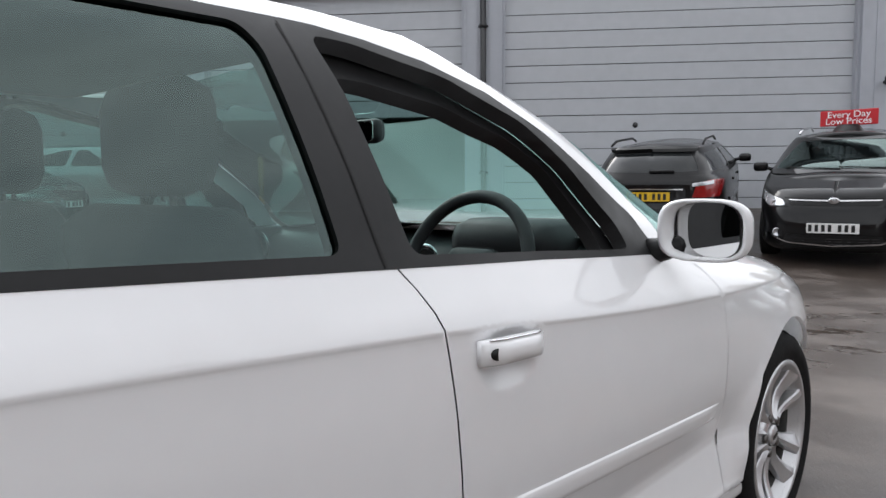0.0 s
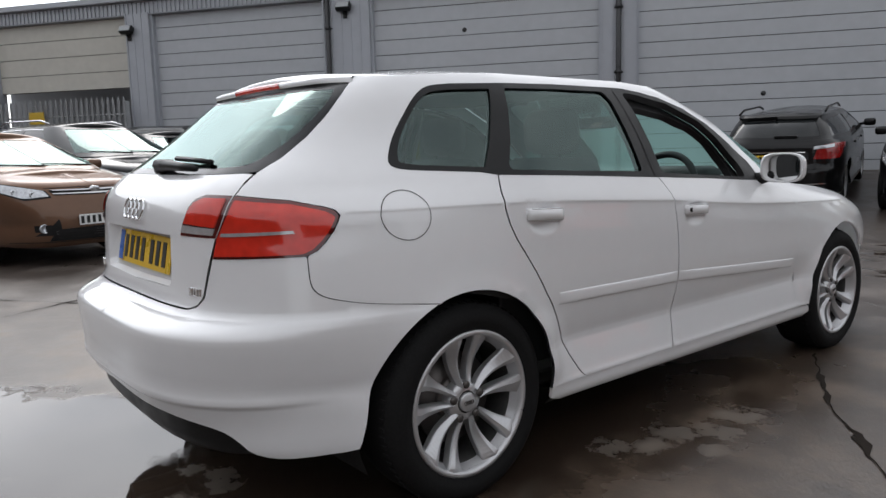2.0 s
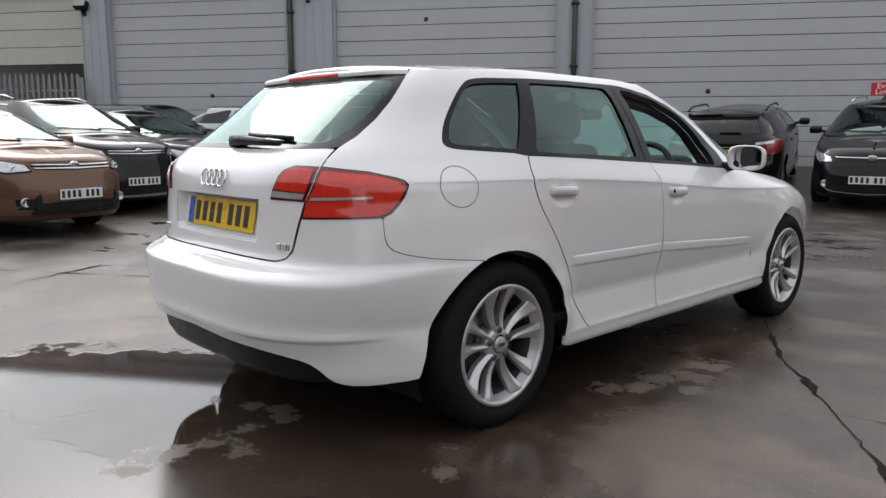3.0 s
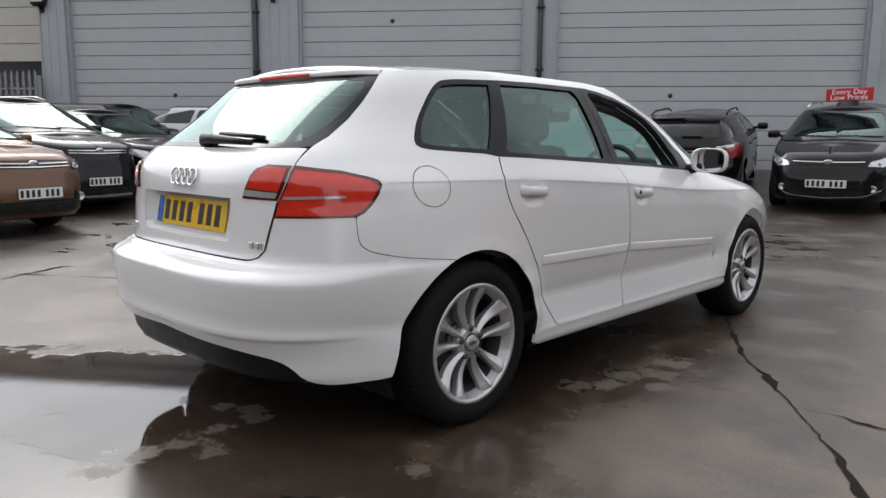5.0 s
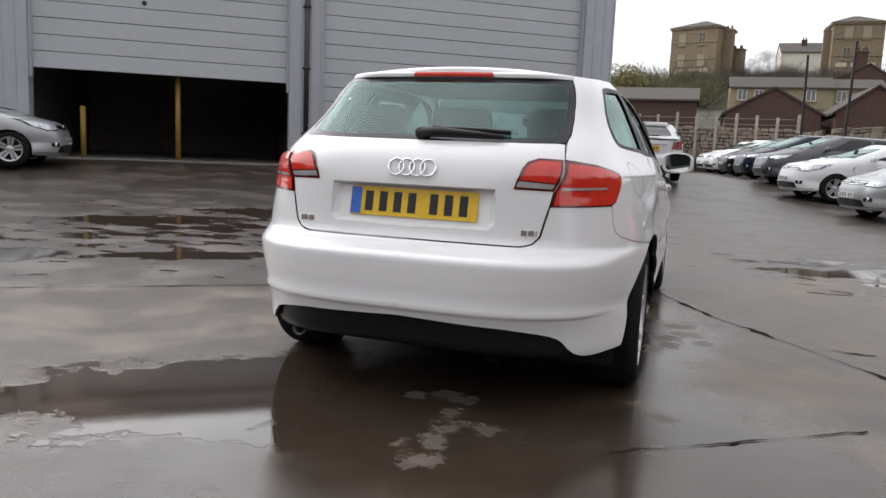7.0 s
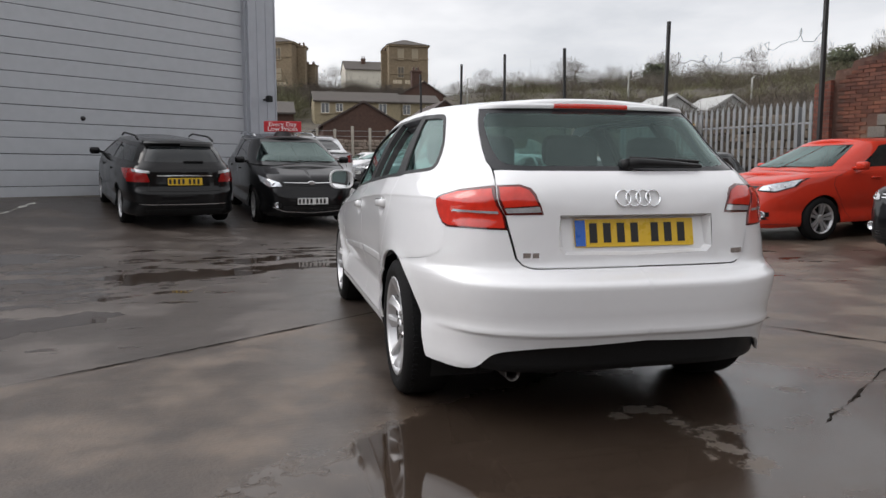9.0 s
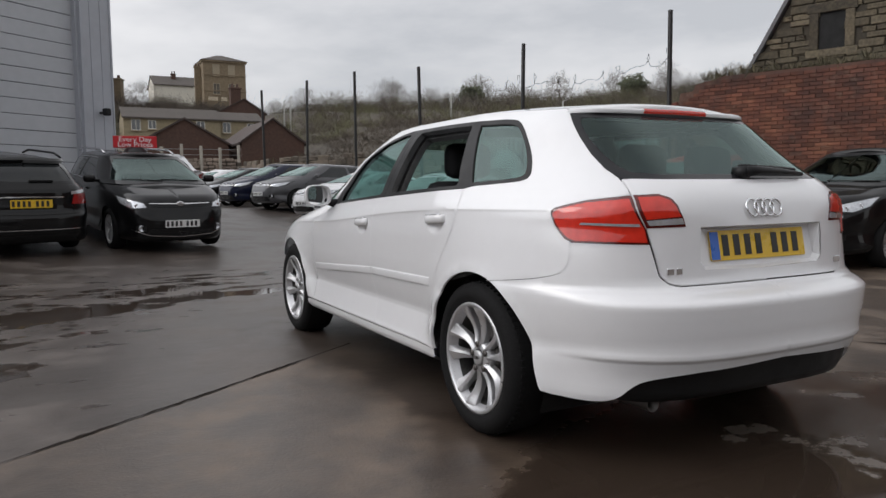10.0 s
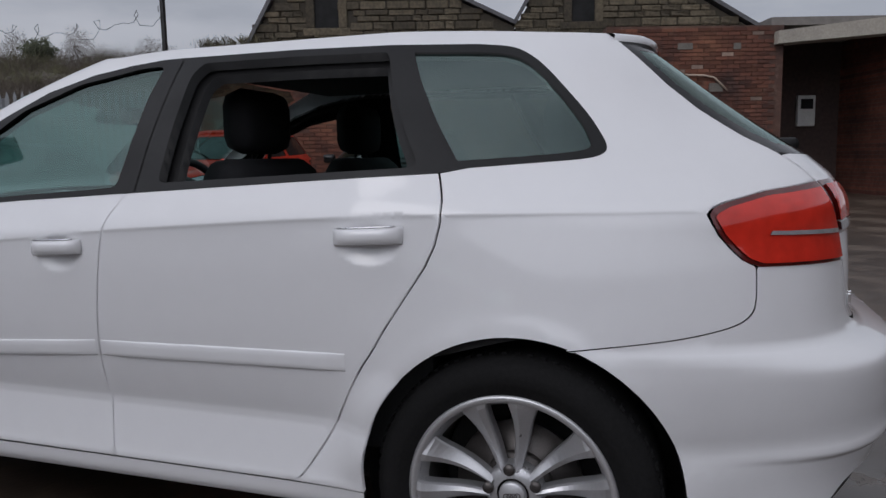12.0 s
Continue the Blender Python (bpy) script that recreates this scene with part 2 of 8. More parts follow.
def near_edge(pt, poly, d):
    p = np.array(pt)
    a = np.array(poly)
    b = np.roll(a, -1, 0)
    ab = b - a
    t = np.clip(((p - a) * ab).sum(1) / ((ab ** 2).sum(1) + 1e-12), 0, 1)
    return np.min(((a + ab * t[:, None] - p) ** 2).sum(1)) < d * d


def resample(poly, step):
    out = []
    for (x1, y1), (x2, y2) in zip(poly, poly[1:] + poly[:1]):
        n = max(1, math.ceil(math.hypot(x2 - x1, y2 - y1) / step))
        out += [(x1 + (x2 - x1) * i / n, y1 + (y2 - y1) * i / n) for i in range(n)]
    return out


def rounded(poly, r, n=4):
    """An outline with its corners rounded by r (one number, or one a corner)."""
    out = []
    k = len(poly)
    for i in range(k):
        a, p, b = (np.array(poly[j % k], float) for j in (i - 1, i, i + 1))
        ri = r[i] if isinstance(r, (list, tuple)) else r
        da, db = np.linalg.norm(a - p), np.linalg.norm(b - p)
        ri = min(ri, da * 0.45, db * 0.45)
        if ri <= 1e-6:
            out.append(tuple(p))
            continue
        s, e = p + (a - p) / da * ri, p + (b - p) / db * ri
        for j in range(n + 1):
            t = j / n
            out.append(tuple((1 - t) ** 2 * s + 2 * t * (1 - t) * p + t * t * e))
    return [(float(x), float(y)) for x, y in out]


def arc(cx, cy, r, a0, a1, n=24):
    return [(cx + r * math.cos(radians(a0 + (a1 - a0) * i / n)), cy + r * math.sin(radians(a0 + (a1 - a0) * i / n))) for i in range(n + 1)]


def panel(name, skin, outline, material, parent=None, label="", holes=(), out=0.0, side=1, step=0.035, edge=0.012, both=False, rows=(), spots_in=()):
    """A curved panel of a car's skin: an outline in (s, z) with holes, laid on the skin, its edges turned inwards by edge."""
    loops = [resample(list(outline), step)] + [resample(list(h), step) for h in holes]
    pts, edges, rims = [], [], []
    for loop in loops:
        k = len(pts)
        pts += loop
        idx = list(range(k, k + len(loop)))
        rims.append(idx)
        edges += list(zip(idx, idx[1:] + idx[:1]))
    lo, hi = np.min(loops[0], 0), np.max(loops[0], 0)
    for i in range(1, int((hi[0] - lo[0]) / step) + 1):
        for j in range(1, int((hi[1] - lo[1]) / step) + 1):
            q = (lo[0] + i * step, lo[1] + j * step)
            if any(min(offsets) - step * 0.4 < q[1] - row(q[0]) < max(offsets) + step * 0.4 for row, offsets in rows):
                continue
            if inside(q, loops[0]) and not any(inside(q, h) for h in loops[1:]) and not any(near_edge(q, l, step * 0.5) for l in loops):
                pts.append(q)
    for row, offsets in rows:
        for i in range(1, int((hi[0] - lo[0]) / (step * 0.7))):
            s = lo[0] + i * step * 0.7
            for d in offsets:
                q = (s, row(s) + d)
                if inside(q, loops[0]) and not any(inside(q, h) for h in loops[1:]) and not any(near_edge(q, l, 0.004) for l in loops):
                    pts.append(q)
    for q in spots_in:
        if inside(q, loops[0]) and not any(near_edge(q, l, 0.006) for l in loops):
            pts.append(q)
    vo, _, fo, orig, _, _ = delaunay_2d_cdt([Vector(p) for p in pts], edges, [], 0, 1e-6)
    flat = [tuple(v) for v in vo]
    new_of = {o: i for i, os in enumerate(orig) for o in os}
    tris = []
    for f in fo:
        c = (sum(flat[i][0] for i in f) / len(f), sum(flat[i][1] for i in f) / len(f))
        if inside(c, loops[0]) and not any(inside(c, h) for h in loops[1:]):
            tris.append(list(f))
    spots, normals = [], []
    for s, z in flat:
        n = skin.normal(s, z)
        spots.append(Vector(skin.spot(s, z, out)))
        normals.append(Vector(n))
    if edge:
        for rim in rims:
            ids = [new_of[i] for i in rim]
            inner = []
            for i in ids:
                inner.append(len(spots))
                spots.append(spots[i] - normals[i] * edge)
                normals.append(normals[i])
            for a in range(len(ids)):
                b = (a + 1) % len(ids)
                if ids[a] != ids[b] and not (flat[ids[a]][0] < skin.s_rear + 0.001 and flat[ids[b]][0] < skin.s_rear + 0.001):
                    tris.append([ids[a], ids[b], inner[b], inner[a]])
    sides = (1, -1) if both else (side,)
    verts, norms, faces = [], [], []
    for sd in sides:
        k = len(verts)
        verts += [(sd * v.x, v.y, v.z) for v in spots]
        norms += [(sd * v.x, v.y, v.z) for v in normals]
        for f in tris:
            g = [k + i for i in f]
            a, b, c = (Vector(verts[i]) for i in g[:3])
            if (b - a).cross(c - a).dot(Vector(norms[g[0]])) < 0 and len(f) == 3:
                g = g[::-1]
            faces.append(g)
    me = bpy.data.meshes.new(name)
    me.from_pydata(verts, [], faces)
    me.shade_smooth()
    me.normals_split_custom_set_from_vertices(norms)
    ob = new(name, me)
    me.materials.append(material)
    if parent:
        ob.parent = parent
    return tagged(ob, label)


def cap(name, skin, top, s0, s1, crown, material, parent=None, label="", n=40, m=14, bow=0.0):
    """A roof or bonnet: rows from flank to flank along the rim z = top(s)."""
    rows = []
    for i in range(n + 1):
        s = s0 + (s1 - s0) * i / n
        x, y = skin.at(s, top(s))
        rows.append([(x * u, y + bow * x * (1 - u * u), top(s) + crown(s) * (1 - abs(u) ** 2.3)) for u in (2 * j / m - 1 for j in range(m + 1))])
    return grid_sheet(name, rows, material, parent, label)


def empty(name, m=None):
    ob = new(name)
    if m is not None:
        ob.matrix_basis = m
    return ob


# ---- car skin ----
def table(rows):
    """A smooth curve through rows of (v, value), without overshoot."""
    xs = np.array([r[0] for r in rows], float)
    ys = np.array([r[1] for r in rows], float)
    h, d = np.diff(xs), np.diff(ys) / np.diff(xs)
    m = np.zeros(len(xs))
    m[0], m[-1] = d[0], d[-1]
    for i in range(1, len(xs) - 1):
        if d[i - 1] * d[i] > 0:
            w1, w2 = 2 * h[i] + h[i - 1], h[i] + 2 * h[i - 1]
            m[i] = (w1 + w2) / (w1 / d[i - 1] + w2 / d[i])
    def value(v):
        if v <= xs[0]:
            return float(ys[0])
        if v >= xs[-1]:
            return float(ys[-1])
        i = int(np.searchsorted(xs, v, side="right")) - 1
        t = (v - xs[i]) / h[i]
        return float(ys[i] * (1 + 2 * t) * (1 - t) ** 2 + m[i] * h[i] * t * (1 - t) ** 2 + ys[i + 1] * t * t * (3 - 2 * t) + m[i + 1] * h[i] * t * t * (t - 1))
    return value
class Skin:
    """The outer skin of a car: (s, z) to a place. s is y along the flank and goes on round the corners to the car's middle line, at s_rear and s_front."""
    def __init__(self, half, rear, front, y0, y1, p_rear, p_front, fore_run=3.75, lift=None, taper=((0, 0), (2, 0)), swell=None):
        self.half, self.rear, self.front, self.p_rear, self.p_front = table(half), table(rear), table(front), table(p_rear), table(p_front)
        self.y0, self.y1, self.lift, self.taper, self.swell = y0, y1, lift, table(taper), swell
        self.back_run, self.fore_run = 1.62, fore_run
        self.s_rear, self.s_front = y0 - self.back_run, y1 + fore_run
    def at(self, s, z):
        x = self.half(z - self.lift(s, z) if self.lift else z)
        if self.y0 <= s <= self.y1:
            return x + (self.swell(s, s, z) if self.swell else 0.0), s
        back = s < self.y0
        a = min(((self.y0 - s) if back else (s - self.y1)) / (self.back_run if back else self.fore_run), 1.0) * math.pi / 2
        p = (self.p_rear if back else self.p_front)(z)
        if back:
            x *= 1 - self.taper(z) * min(1.0, self.y0 - s) ** 1.3
        r = (abs(math.cos(a)) ** p + abs(math.sin(a)) ** p) ** (-1 / p)
        deep = self.y0 - self.rear(z) if back else self.front(z) - self.y1
        c, q = max(math.cos(a), 0.0), math.sin(a)
        px, py = x * r * c, (self.y0 - deep * r * q) if back else (self.y1 + deep * r * q)
        if self.swell:
            d = self.swell(s, py, z)
            if d:
                nx, ny = c ** (p - 1) / max(x, 0.1), q ** (p - 1) / max(deep, 0.1)
                k = d / math.hypot(nx, ny)
                px, py = px + nx * k, py + (-ny if back else ny) * k
        return px, py
    def s_of(self, y, z):
        """The s of the flank's point at y."""
        if self.y0 <= y <= self.y1:
            return y
        back = y < self.y0
        lo, hi = (self.s_rear, self.y0) if back else (self.y1, self.s_front)
        for _ in range(26):
            mid = (lo + hi) / 2
            lo, hi = (mid, hi) if self.at(mid, z)[1] < y else (lo, mid)
        return (lo + hi) / 2
    def spot(self, s, z, out=0.0, side=1):
        x, y = self.at(s, z)
        if out:
            n = self.normal(s, z)
            x, y, z = x + out * n[0], y + out * n[1], z + out * n[2]
        return (side * x, y, z)
    def normal(self, s, z, e=0.002):
        (xa, ya), (xb, yb) = self.at(s - e, z), self.at(s + e, z)
        (xc, yc), (xd, yd) = self.at(s, z - e), self.at(s, z + e)
        u, v = np.array([xb - xa, yb - ya, 0.0]), np.array([xd - xc, yd - yc, 2 * e])
        n = np.cross(u, v)
        return n / (np.linalg.norm(n) + 1e-12)
HALF=[(.15,.755),(.205,.812),(.232,.838),(.248,.8475),(.266,.8512),(.281,.8520),(.288,.8530),(.294,.8545),(.300,.8540),(.312,.8500),(.36,.8400),(.41,.8290),(.426,.8260),(.438,.8265),(.47,.8350),(.52,.8485),(.58,.861),(.66,.868),(.76,.8695),(.84,.865),(.868,.8625),(.872,.8626),(.879,.8640),(.885,.8624),(.94,.836),(.97,.822),(1.0,.808),(1.10,.765),(1.20,.712),(1.28,.660),(1.33,.620),(1.36,.585),(1.40,.53)]
REAR=[(.15,-.62),(.22,-.74),(.27,-.785),(.33,-.797),(.40,-.818),(.46,-.825),(.52,-.829),(.59,-.829),(.614,-.823),(.635,-.787),(.65,-.745),(.70,-.725),(.80,-.722),(.86,-.718),(.92,-.708),(.96,-.695),(1.0,-.668),(1.04,-.622),(1.1,-.535),(1.2,-.397),(1.25,-.333),(1.3,-.268),(1.34,-.212),(1.4,-.14)]
FRONT=[(.15,3.30),(.25,3.40),(.45,3.45),(.6,3.42),(.7,3.34),(.8,3.1),(.9,2.62),(.95,2.38),(1.0,2.25),(1.1,2.0),(1.2,1.75),(1.3,1.48),(1.36,1.28),(1.4,1.15)]
CREASE=table([(-.4,.933),(.15,.927),(1.0,.885),(1.95,.82),(2.6,.79)])
def hero_lift(s, z):
    if z < 0.42 and s < -0.2:
        u = min((-0.2 - s) / 0.15, 1)
        return -u * u * (3 - 2 * u) * (0.42 - z) * 0.95
    w=min(max((z-.45)/.35,0),1)*min(max((1.2-z)/.2,0),1)
    return (CREASE(s)-.882)*w*w*(3-2*w)
P_REAR=[(.2,3.6),(.6,3.8),(.7,4.2),(.85,4.4),(1.0,6),(1.4,7)]
TAPER=[(.2,.02),(.6,.05),(.75,.10),(.9,.17),(1.0,.27),(1.1,.30),(1.3,.20),(1.4,.18)]
HANDLES = ((0.310, 0.8775), (1.179, 0.835))
BUMPER_FORM = table([(.36, 0), (.398, .004), (.409, .0125), (.416, .0150), (.424, .0148), (.445, .0105), (.475, .0082), (.54, .0105), (.588, .0128), (.604, .0125), (.622, .004), (.64, 0)])


def hero_swell(s, y, z):
    """The flared wheel arches, and the two ledges of the rear bumper that run out round its corners."""
    d = 0.0
    for cy, cz in ((0.0, 0.314), (2.578, 0.312)):
        r = math.hypot(y - cy, z - cz)
        if r < 0.70:
            up = min(max((z - 0.18) / 0.2, 0.0), 1.0) * min(max((0.90 - z) / 0.12, 0.0), 1.0)
            k = max(r - 0.35, 0.0)
            d += up * (0.009 * math.exp(-(k / 0.035) ** 2) + 0.011 * math.exp(-(k / 0.13) ** 2))
            if (y > cy) == (cy == 0.0):
                d += 0.026 * math.exp(-(k / 0.06) ** 2) * max(0.0, 1 - ((z - 0.43) / 0.13) ** 2)
    for hy, hz in HANDLES:
        q = math.hypot((y - hy) / 0.078, (z - hz + 0.016) / 0.052)
        if q < 1.0 and s > 0:
            d -= 0.016 * (1 - q * q) ** 1.5
    if s < -0.26:
        w = min((-0.26 - s) / 0.26, 1.0)
        d += BUMPER_FORM(z) * w * w * (3 - 2 * w)
    return d


hero=Skin(HALF,REAR,FRONT,.35,1.0,P_REAR,[(.2,5.6),(.7,4.9),(.9,4.3),(1.0,5),(1.4,5)],lift=hero_lift,taper=TAPER,swell=hero_swell)
# ---- the white hatchback ----
def door_handle(parent, skin, y0, y1, z0, z1, side, lock):
    """A bowed grip over a recess, with a bright upper edge."""
    bm = bmesh.new()
    n, rows = 12, []
    flat_a, flat_b = (skin.at(skin.s_of(q, w), w)[0] for q, w in ((y0 - 0.01, z0 + 0.03), (y1 + 0.01, z1 + 0.03)))
    for i in range(n + 1):
        t = i / n
        y = y0 + (y1 - y0) * t
        zc = z0 + (z1 - z0) * t
        puff = 0.030 * min(1.0, 3.2 * min(t, 1 - t) + 0.35)
        x = flat_a + (flat_b - flat_a) * t + 0.002
        half_h = 0.019
        rows.append([(side * (x + dx * puff), y, zc + dz * half_h) for dx, dz in ((0.0, -0.7), (0.55, -1.0), (0.95, -0.75), (1.0, 0.0), (0.95, 0.7), (0.7, 1.0), (0.1, 1.0))])
    vs = [[bm.verts.new(p) for p in r] for r in rows]
    for a, b in zip(vs, vs[1:]):
        for j in range(len(a) - 1):
            bm.faces.new((a[j], a[j + 1], b[j + 1], b[j]))
    for r in (vs[0], vs[-1]):
        bm.faces.new(r)
    bmesh.ops.recalc_face_normals(bm, faces=bm.faces)
    grip = link("door_handle", bm, WHITE, parent, smooth=True)
    bm = bmesh.new()
    tube(bm, [tuple(Vector(r[5]) + Vector((side * 0.001, 0, 0.001))) for r in rows[1:-1]], 0.0022, 6)
    link("chrome_edge", bm, CHROME, parent, "thin chrome edge on the handle", smooth=True)
    if lock:
        bm = bmesh.new()
        yl, zl = y0 + (y1 - y0) * 0.13, z0 + (z1 - z0) * 0.13
        x = skin.at(skin.s_of(yl, zl), zl)[0]
        lathe(bm, [(side * (x + 0.02), 0.009), (side * (x + 0.0265), 0.009), (side * (x + 0.0265), 0.0)], 14)
        bmesh.ops.translate(bm, vec=(0, yl, zl), verts=bm.verts)
        link("lock_barrel", bm, BLACK_TRIM, parent, "dark round key lock", smooth=True)
    return grip


def alloy_wheel(parent, m, radius=0.317, rim=0.226, width=0.225, spokes=5, material=None):
    """A tyre on a cast wheel with pairs of curved spokes; its outer face looks along +x."""
    material = material or ALLOY
    wheel = empty("wheel", m)
    wheel.parent = parent
    w = width / 2
    bm = bmesh.new()
    lathe(bm, [(-w * 0.86, rim - 0.004), (-w, rim + 0.02), (-w, radius - 0.035), (-w * 0.86, radius - 0.008), (-w * 0.5, radius), (w * 0.5, radius), (w * 0.84, radius - 0.009), (w * 0.97, radius - 0.032), (w, radius - 0.055), (w * 0.98, rim + 0.028), (w * 0.9, rim + 0.004), (w * 0.86, rim - 0.004)], 72)
    link("tyre", bm, RUBBER, wheel, "worn black rubber tyre", smooth=True)
    bm = bmesh.new()
    n = 72
    for row in (w * 0.60,):
        for k in range(n):
            a = 2 * math.pi * k / n
            box(bm, (row - 0.012, -0.006, radius - 0.004 - (0.006 if row > w * 0.7 else 0)), (row + 0.010, 0.006, radius + 0.0015 - (0.006 if row > w * 0.7 else 0)), m=Matrix.Rotation(a, 4, "X"))
    link("tread_block", bm, RUBBER, wheel)
    bm = bmesh.new()
    lathe(bm, [(w * 0.80, rim - 0.014), (w * 0.93, rim - 0.010), (w * 0.95, rim - 0.001), (w * 0.92, rim + 0.006), (w * 0.84, rim + 0.004)], 72)
    lathe(bm, [(w * 0.30, 0.066), (w * 0.56, 0.064), (w * 0.64, 0.055), (w * 0.67, 0.036)], 40)
    link("rim", bm, material, wheel, smooth=True)
    bm = bmesh.new()
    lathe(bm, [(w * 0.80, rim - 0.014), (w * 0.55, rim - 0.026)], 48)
    # inner part coloured darker than the alloy for the shade behind the spokes
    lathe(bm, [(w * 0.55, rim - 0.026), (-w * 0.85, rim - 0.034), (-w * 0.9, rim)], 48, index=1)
    link("rim_barrel", bm, [material, BARREL], wheel, "inner barrel of the wheel, coloured dark for shade", smooth=True)
    bm = bmesh.new()
    for k in range(spokes):
        for sgn in (-1, 1):
            rows = []
            for i in range(15):
                t = i / 14
                r = 0.052 + (rim - 0.010 - 0.052) * t
                a = 2 * math.pi * (k + 0.25) / spokes + sgn * (0.262 + 0.035 * (1 - t))
                hw = 0.0080 + 0.0160 * t + 0.012 * t ** 5
                x = w * (0.70 - 0.16 * math.sin(math.pi * min(t * 1.1, 1)) + 0.20 * t)
                c, q = math.cos(a), math.sin(a)
                e = -sgn * hw * (0.1 + 0.25 * t)
                low = 0.004 + 0.008 * t
                sect = [(-hw, x - 0.036), (-hw, x - 0.006 - (low if sgn < 0 else 0.002)), (-hw + 0.003, x - 0.002 - (low if sgn < 0 else 0.0)), (e, x + 0.002), (hw - 0.003, x - 0.002 - (low if sgn > 0 else 0.0)), (hw, x - 0.006 - (low if sgn > 0 else 0.002)), (hw, x - 0.036)]
                rows.append([(xx, r * c - o * q, r * q + o * c) for o, xx in sect])
            vs = [[bm.verts.new(p) for p in row] for row in rows]
            for a_, b_ in zip(vs, vs[1:]):
                for j in range(6):
                    bm.faces.new((a_[j], a_[j + 1], b_[j + 1], b_[j]))
    bmesh.ops.recalc_face_normals(bm, faces=bm.faces)
    link("spoke", bm, material, wheel)
    bm = bmesh.new()
    lathe(bm, [(w * 0.66, 0.031), (w * 0.73, 0.030), (w * 0.76, 0.026), (w * 0.77, 0.0)], 32)
    link("hub_cap", bm, material, wheel, "silver centre cap with embossed rings", smooth=True)
    bm = bmesh.new()
    for q in (-0.012, -0.004, 0.004, 0.012):
        tube(bm, [(w * 0.78, q + 0.0065 * math.cos(a), 0.0065 * math.sin(a)) for a in (2 * math.pi * i / 12 for i in range(12))], 0.0011, 5, closed=True)
    link("cap_emblem", bm, STEEL, wheel, smooth=True)
    bm = bmesh.new()
    lathe(bm, [(w * 0.66, 0.0125), (w * 0.72, 0.0125), (w * 0.72, 0.0)], 12)
    bmesh.ops.translate(bm, vec=(0, 0, 0.056), verts=bm.verts)
    for k in range(5):
        ob = link("wheel_bolt", bm.copy(), STEEL, wheel, smooth=True)
        ob.rotation_euler = (2 * math.pi * (k + 0.25) / 5 - math.pi / 2, 0, 0)
    bm.free()
    bm = bmesh.new()
    lathe(bm, [(w * 0.12, 0.0), (w * 0.12, 0.145), (w * 0.0, 0.145), (w * 0.0, 0.0)], 40)
    lathe(bm, [(w * 0.30, 0.0), (w * 0.28, 0.075), (w * 0.12, 0.078)], 30)
    link("brake_disc", bm, STEEL, wheel, "dull steel brake disc", smooth=True)
    # added black disc that stands in for the shade inside the wheel
    bm = bmesh.new()
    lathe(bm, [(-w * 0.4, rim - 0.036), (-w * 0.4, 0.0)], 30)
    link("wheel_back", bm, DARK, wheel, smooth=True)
    return wheel


def plate_bars(parent, width, height, material, strip, at, chars=7):
    """A number plate standing in its own x, z plane, facing -y, with plain bars for the writing."""
    plate = empty("number_plate", at)
    plate.parent = parent
    bm = bmesh.new()
    slab(bm, rounded([(-width / 2, -height / 2), (width / 2, -height / 2), (width / 2, height / 2), (-width / 2, height / 2)], 0.008, 3), 0.004, "y", 0.0)
    link("plate_board", bm, material, plate)
    left = -width / 2
    if strip:
        bm = bmesh.new()
        box(bm, (left + 0.002, -0.0015, -height / 2 + 0.004), (left + 0.045, 0.001, height / 2 - 0.004))
        link("plate_strip", bm, PLATE_BLUE, plate, "blue strip at the plate's end")
        left += 0.045
    pitch = (width / 2 - left - 0.03) / (chars + 0.5)
    for i in range(chars):
        x = left + 0.018 + pitch * (i + (0.5 if i >= 4 else 0))
        bm = bmesh.new()
        box(bm, (x, -0.002, -0.039 * height / 0.111), (x + pitch * 0.54, 0.001, 0.039 * height / 0.111))
        link("character_bar", bm, INK, plate)
    return plate


hero_car = empty("hatchback_car")
tagged(hero_car, "white five-door hatchback with black pillars and silver wheels", "car")
BODY = hero


def flank(pts):
    """Outline points of (y or s, z) on the hero's flank to (s, z)."""
    return [(BODY.s_of(y, z) if y > BODY.y1 else y, z) for y, z in pts]


G = 0.0017  # half a panel gap
ARCH_R = 0.361
ARCH_AT = table([(-10, 0.340), (20, 0.341), (45, 0.346), (70, 0.354), (90, 0.359), (110, 0.361), (180, 0.361)])


def rear_arch(a0, a1, n):
    """The rear wheel arch, tighter ahead of the wheel than behind it."""
    return [(ARCH_AT(a) * math.cos(radians(a)), 0.314 + ARCH_AT(a) * math.sin(radians(a))) for a in np.linspace(a0, a1, n)]


rear_gap = [(0.165, 1.010), (0.154, 0.930), (0.176, 0.835), (0.233, 0.745), (0.291, 0.655), (0.345, 0.572), (0.43, 0.41), (0.495, 0.315), (0.515, 0.296), (0.545, 0.289)]
front_gap = [(1.055, 0.289), (1.073, 0.40), (1.078, 0.49), (1.070, 0.60), (1.062, 0.69), (1.048, 0.80), (1.040, 0.87), (1.022, 0.920), (0.985, 0.970)]
fender_gap = [(2.105, 0.289), (2.10, 0.45), (2.075, 0.60), (2.065, 0.72), (2.062, 0.80), (2.03, 0.86), (1.965, 0.91)]
belt = [(0.165, 1.010), (0.5, 0.996), (0.86, 0.978), (0.985, 0.970), (1.35, 0.950), (1.75, 0.925), (1.965, 0.91)]
